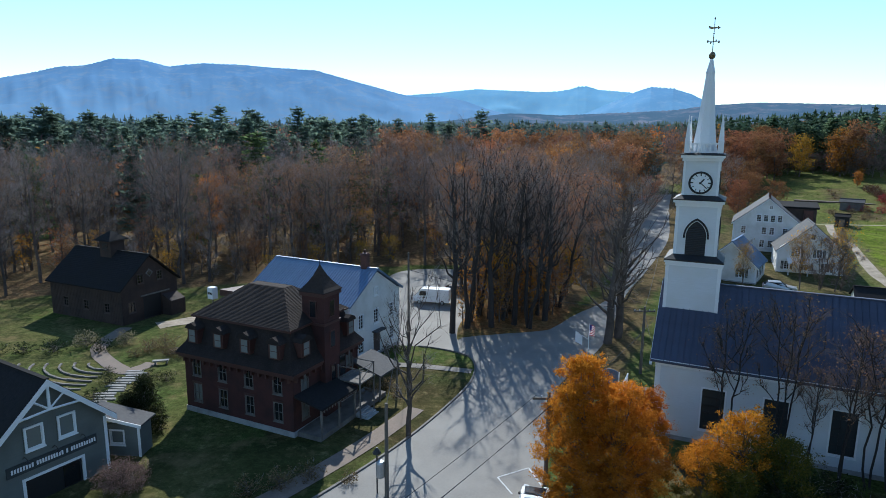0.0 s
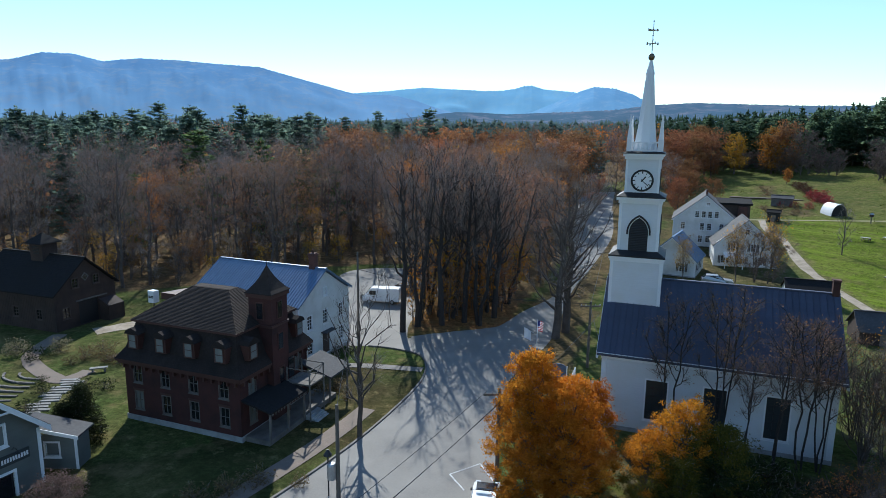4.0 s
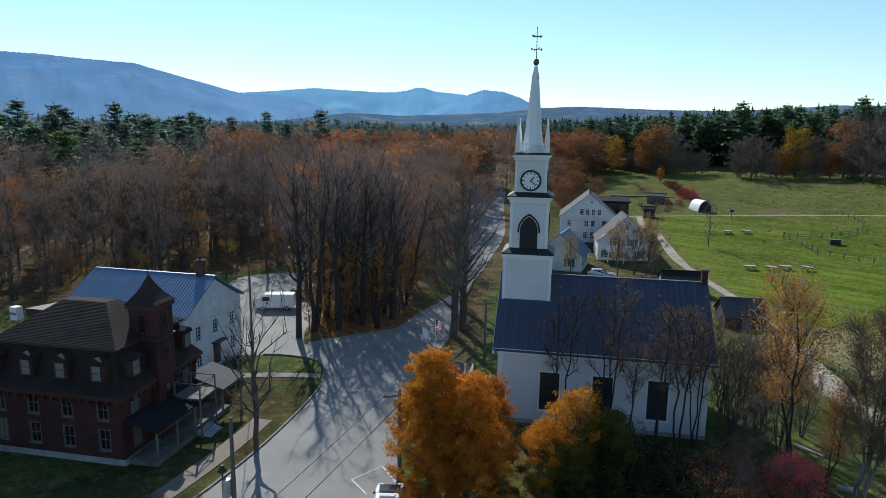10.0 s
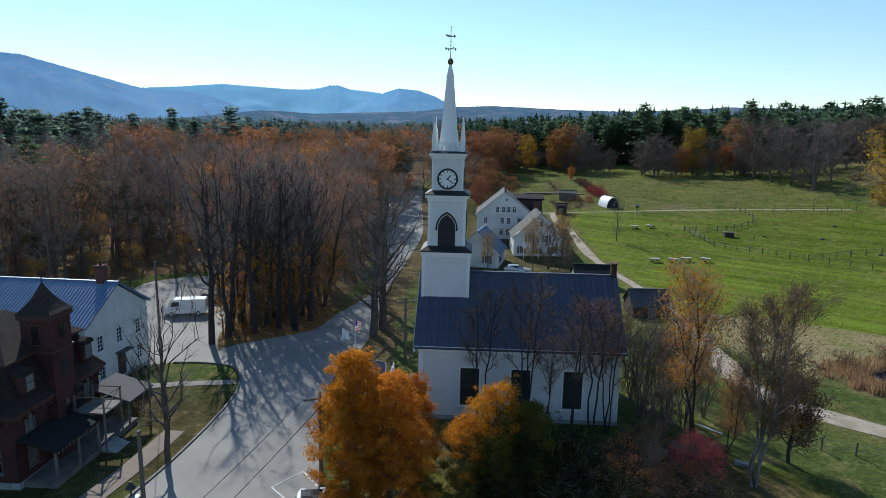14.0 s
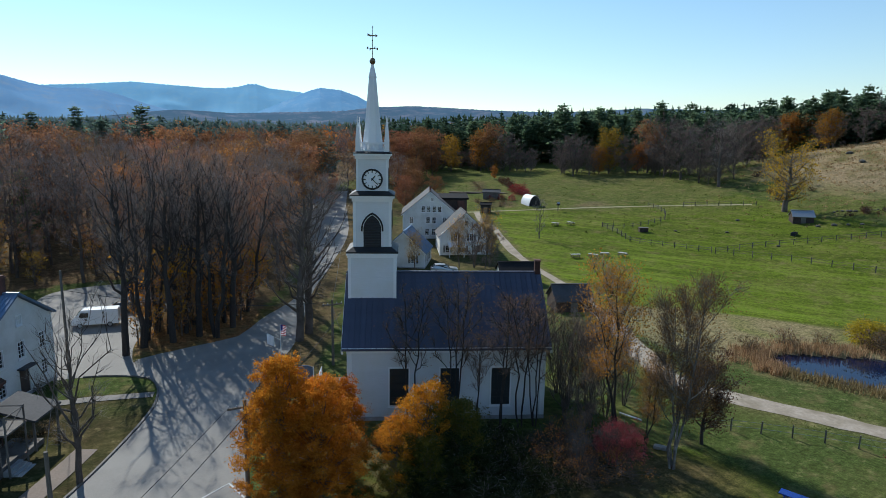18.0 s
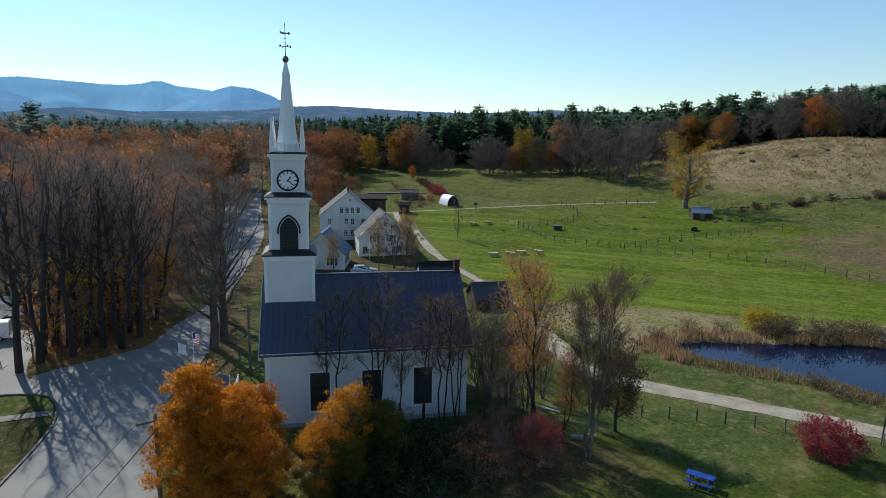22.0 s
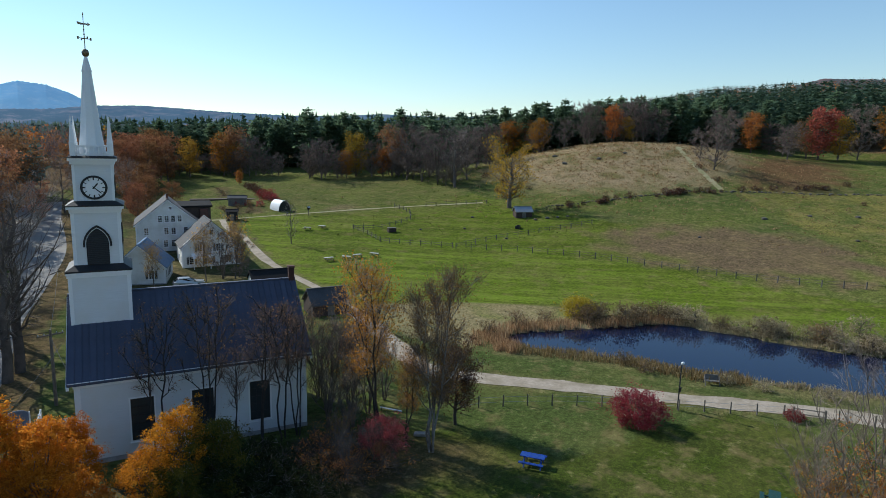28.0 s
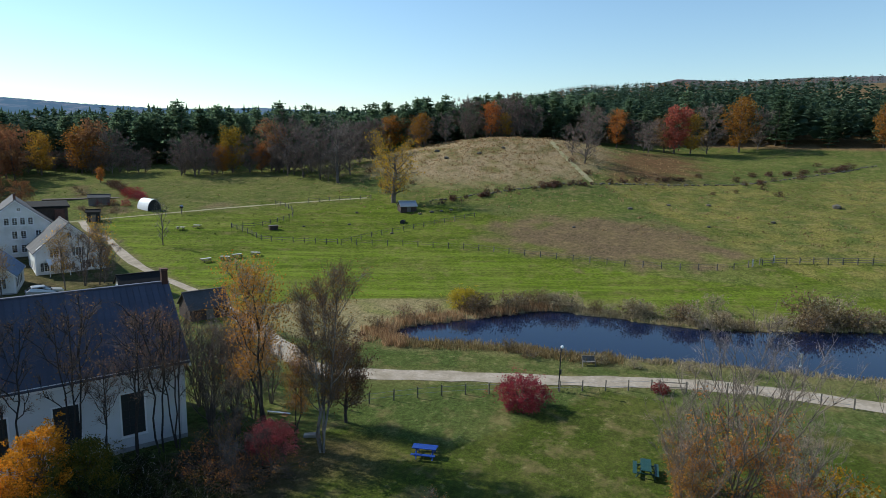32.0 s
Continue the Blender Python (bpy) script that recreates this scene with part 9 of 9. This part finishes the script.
fence("curved post and rail pen fence", [(109, 113), (113.2, 108.8), (119.4, 108.5), (126.7, 109.3), (132.6, 114.2), (136, 120.3), (136.9, 124.4)], 2.6, 1.25, (0.5, 0.95), "pasture fences", 0.07, 0.04)
fence("post and wire fence along the farm lane", [(143.5, 117.6), (149.8, 111.8), (155.5, 103.8)], 3.2, 1.25, (0.6, 1.1), "pasture fences", 0.08, 0.035)
for x, y in ((137.5, -4.0), (133.2, -0.3)):
    gp = thing("gate_post", "pale timber gate post in the pasture fence", "post", Matrix.Translation((x, y, zat(x, y))), "gate posts")
    part("post", a_box(-0.11, -0.11, -0.3, 0.11, 0.11, 1.5), table_pale, gp)

# old stone wall across the pasture, and field stones
sw = thing("stone_wall", "tumbled old dry-stone wall across the pasture", "stone wall")
rng = np.random.default_rng(90)
WALL = [(160, 86), (166, 80), (178, 67), (189, 53.5), (198, 40), (207.5, 22.5), (219, 4), (235, -10), (253, -26), (266, -36)]
blocks = []
for k in range(3):
    bm = bmesh.new()
    bmesh.ops.create_icosphere(bm, subdivisions=1, radius=0.5)
    for v in bm.verts:
        v.co *= 1 + 0.25 * noise.noise(v.co * 2.3 + Vector((k * 5, 0, 0)))
    me = bpy.data.meshes.new("boulder")
    bm.to_mesh(me)
    bm.free()
    me.materials.append(stone_mossy)
    blocks.append(me)
P = np.array(WALL, float)
s = np.concatenate([[0], np.cumsum(np.hypot(*np.diff(P, axis=0).T))])
for i in range(200):
    t = s[-1] * (i + rng.uniform(0, 1)) / 200
    x, y = np.interp(t, s, P[:, 0]) + rng.normal(0, 0.35), np.interp(t, s, P[:, 1]) + rng.normal(0, 0.35)
    c = rng.uniform(0.4, 0.95)
    mesh_part("boulder", blocks[i % 3], sw, "", Matrix.Translation((x, y, zat(x, y) + 0.1 * c)) @ Matrix.Rotation(rng.uniform(0, 6), 4, "Z") @ Matrix.Diagonal((c * 1.3, c, c * 0.7, 1)))
for i, (x, y, c) in enumerate(((193, -19, 2.6), (186, 12, 1.3), (174, 31, 1.4), (150, 40, 0.9), (182, 22, 1.2), (172, -4, 1.2), (163, 10, 1.0), (198, 100, 2.0), (206, 108, 1.8), (204, 90, 1.8), (212, 84, 1.6), (147, 82, 1.0), (150, 80, 1.2), (152, 78, 1.0), (154, 76, 0.9), (128, 92, 0.9), (140, 98, 1.0), (120, 100, 0.8), (126, 78, 0.8))):
    st = mesh_part("field_stone", blocks[i % 3], None, "", Matrix.Translation((x, y, zat(x, y) + 0.12 * c)) @ Matrix.Rotation(i, 4, "Z") @ Matrix.Diagonal((c * 1.2, c, c * 0.65, 1)))
    tagged(st, "grey boulder lying in the pasture grass", "boulder", "field stones")

gl = thing("garden_swing", "weathered timber seat by the pond", "bench", Matrix.Translation((66.5, 15.2, 0)) @ turn(-60))
part("seat", a_box(-0.7, -0.25, 0.40, 0.7, 0.25, 0.46), weathered, gl)
part("backrest", a_prism([(-0.7, 0.25, 0.46), (0.7, 0.25, 0.46), (0.7, 0.4, 0.98), (-0.7, 0.4, 0.98)], (0, 0.05, 0)), weathered, gl)
for x in (-0.75, 0.7):
    part("leg", a_tube([(x, -0.45, -0.02), (x, 0.1, 0.9)], 0.05, 4), weathered, gl)
    part("leg", a_tube([(x, 0.5, -0.02), (x, 0.05, 0.9)], 0.05, 4), weathered, gl)
tr = thing("water_trough", "dark water trough on the pasture", "trough", Matrix.Translation((137, 81.5, zat(137, 81.5))) @ turn(20))
part("tub", a_box(-1.1, -0.5, -0.1, 1.1, 0.5, 0.65), black_paint, tr)
part("water_surface", a_box(-1.0, -0.4, 0.55, 1.0, 0.4, 0.655), water, tr)
tr2 = thing("feed_rack", "dark timber feed rack in the pen", "feeder", Matrix.Translation((113.5, 104, zat(113.5, 104))) @ turn(-30))
part("crate", a_box(-1.0, -0.6, -0.1, 1.0, 0.6, 1.0), barn_board, tr2)
part("lid", a_box(-1.1, -0.7, 1.0, 1.1, 0.7, 1.08), weathered, tr2)
well = thing("bird_house", "post-mounted bird house by the farm lane", "bird house", Matrix.Translation((112.5, 134.5, zat(112.5, 134.5))))
part("post", a_box(-0.08, -0.08, -0.2, 0.08, 0.08, 1.6), weathered, well)
part("house", a_box(-0.3, -0.3, 1.6, 0.3, 0.3, 2.1), barn_board, well)
part("roof", a_prism([(-0.4, -0.4, 2.1), (-0.4, 0.4, 2.1), (-0.4, 0, 2.45)], (0.8, 0, 0)), metal_grey, well)
for x, y in ((112, 176), (108, 180), (116, 171)):
    gb = thing("garden_plot", "bare brown vegetable plot", "garden", Matrix.Translation((x, y, zat(x, y))) @ turn(-30), "vegetable plots")
    part("soil_bed", a_box(-4, -1.6, -0.4, 4, 1.6, 0.22), soil, gb)

slab2 = thing("stone_slab", "pale flat stone slab beside the birch trunk", "stone", Matrix.Translation((37.8, 31.2, 0)) @ turn(-50))
bm = bmesh.new()
prism(bm, [(-0.6, -0.28, 0), (0.55, -0.34, 0), (0.62, 0.26, 0), (-0.5, 0.36, 0)], (0, 0, 0.22))
bmesh.ops.recalc_face_normals(bm, faces=bm.faces)
bmesh.ops.bevel(bm, geom=list(bm.edges), offset=0.05, segments=2, affect="EDGES")
part("slab", bm, stone, slab2)
plank = thing("white_board", "white painted board leaning on the bank", "board", Matrix.Translation((39.8, 36.4, 0)) @ turn(-60))
part("board", a_prism([(-1.0, -0.09, 0.25), (1.0, -0.09, 0.02), (1.0, 0.09, 0.02), (-1.0, 0.09, 0.25)], (0, 0, 0.06)), white_trim, plank)
part("stake", a_box(-0.95, -0.04, -0.2, -0.85, 0.04, 0.26), weathered, plank)
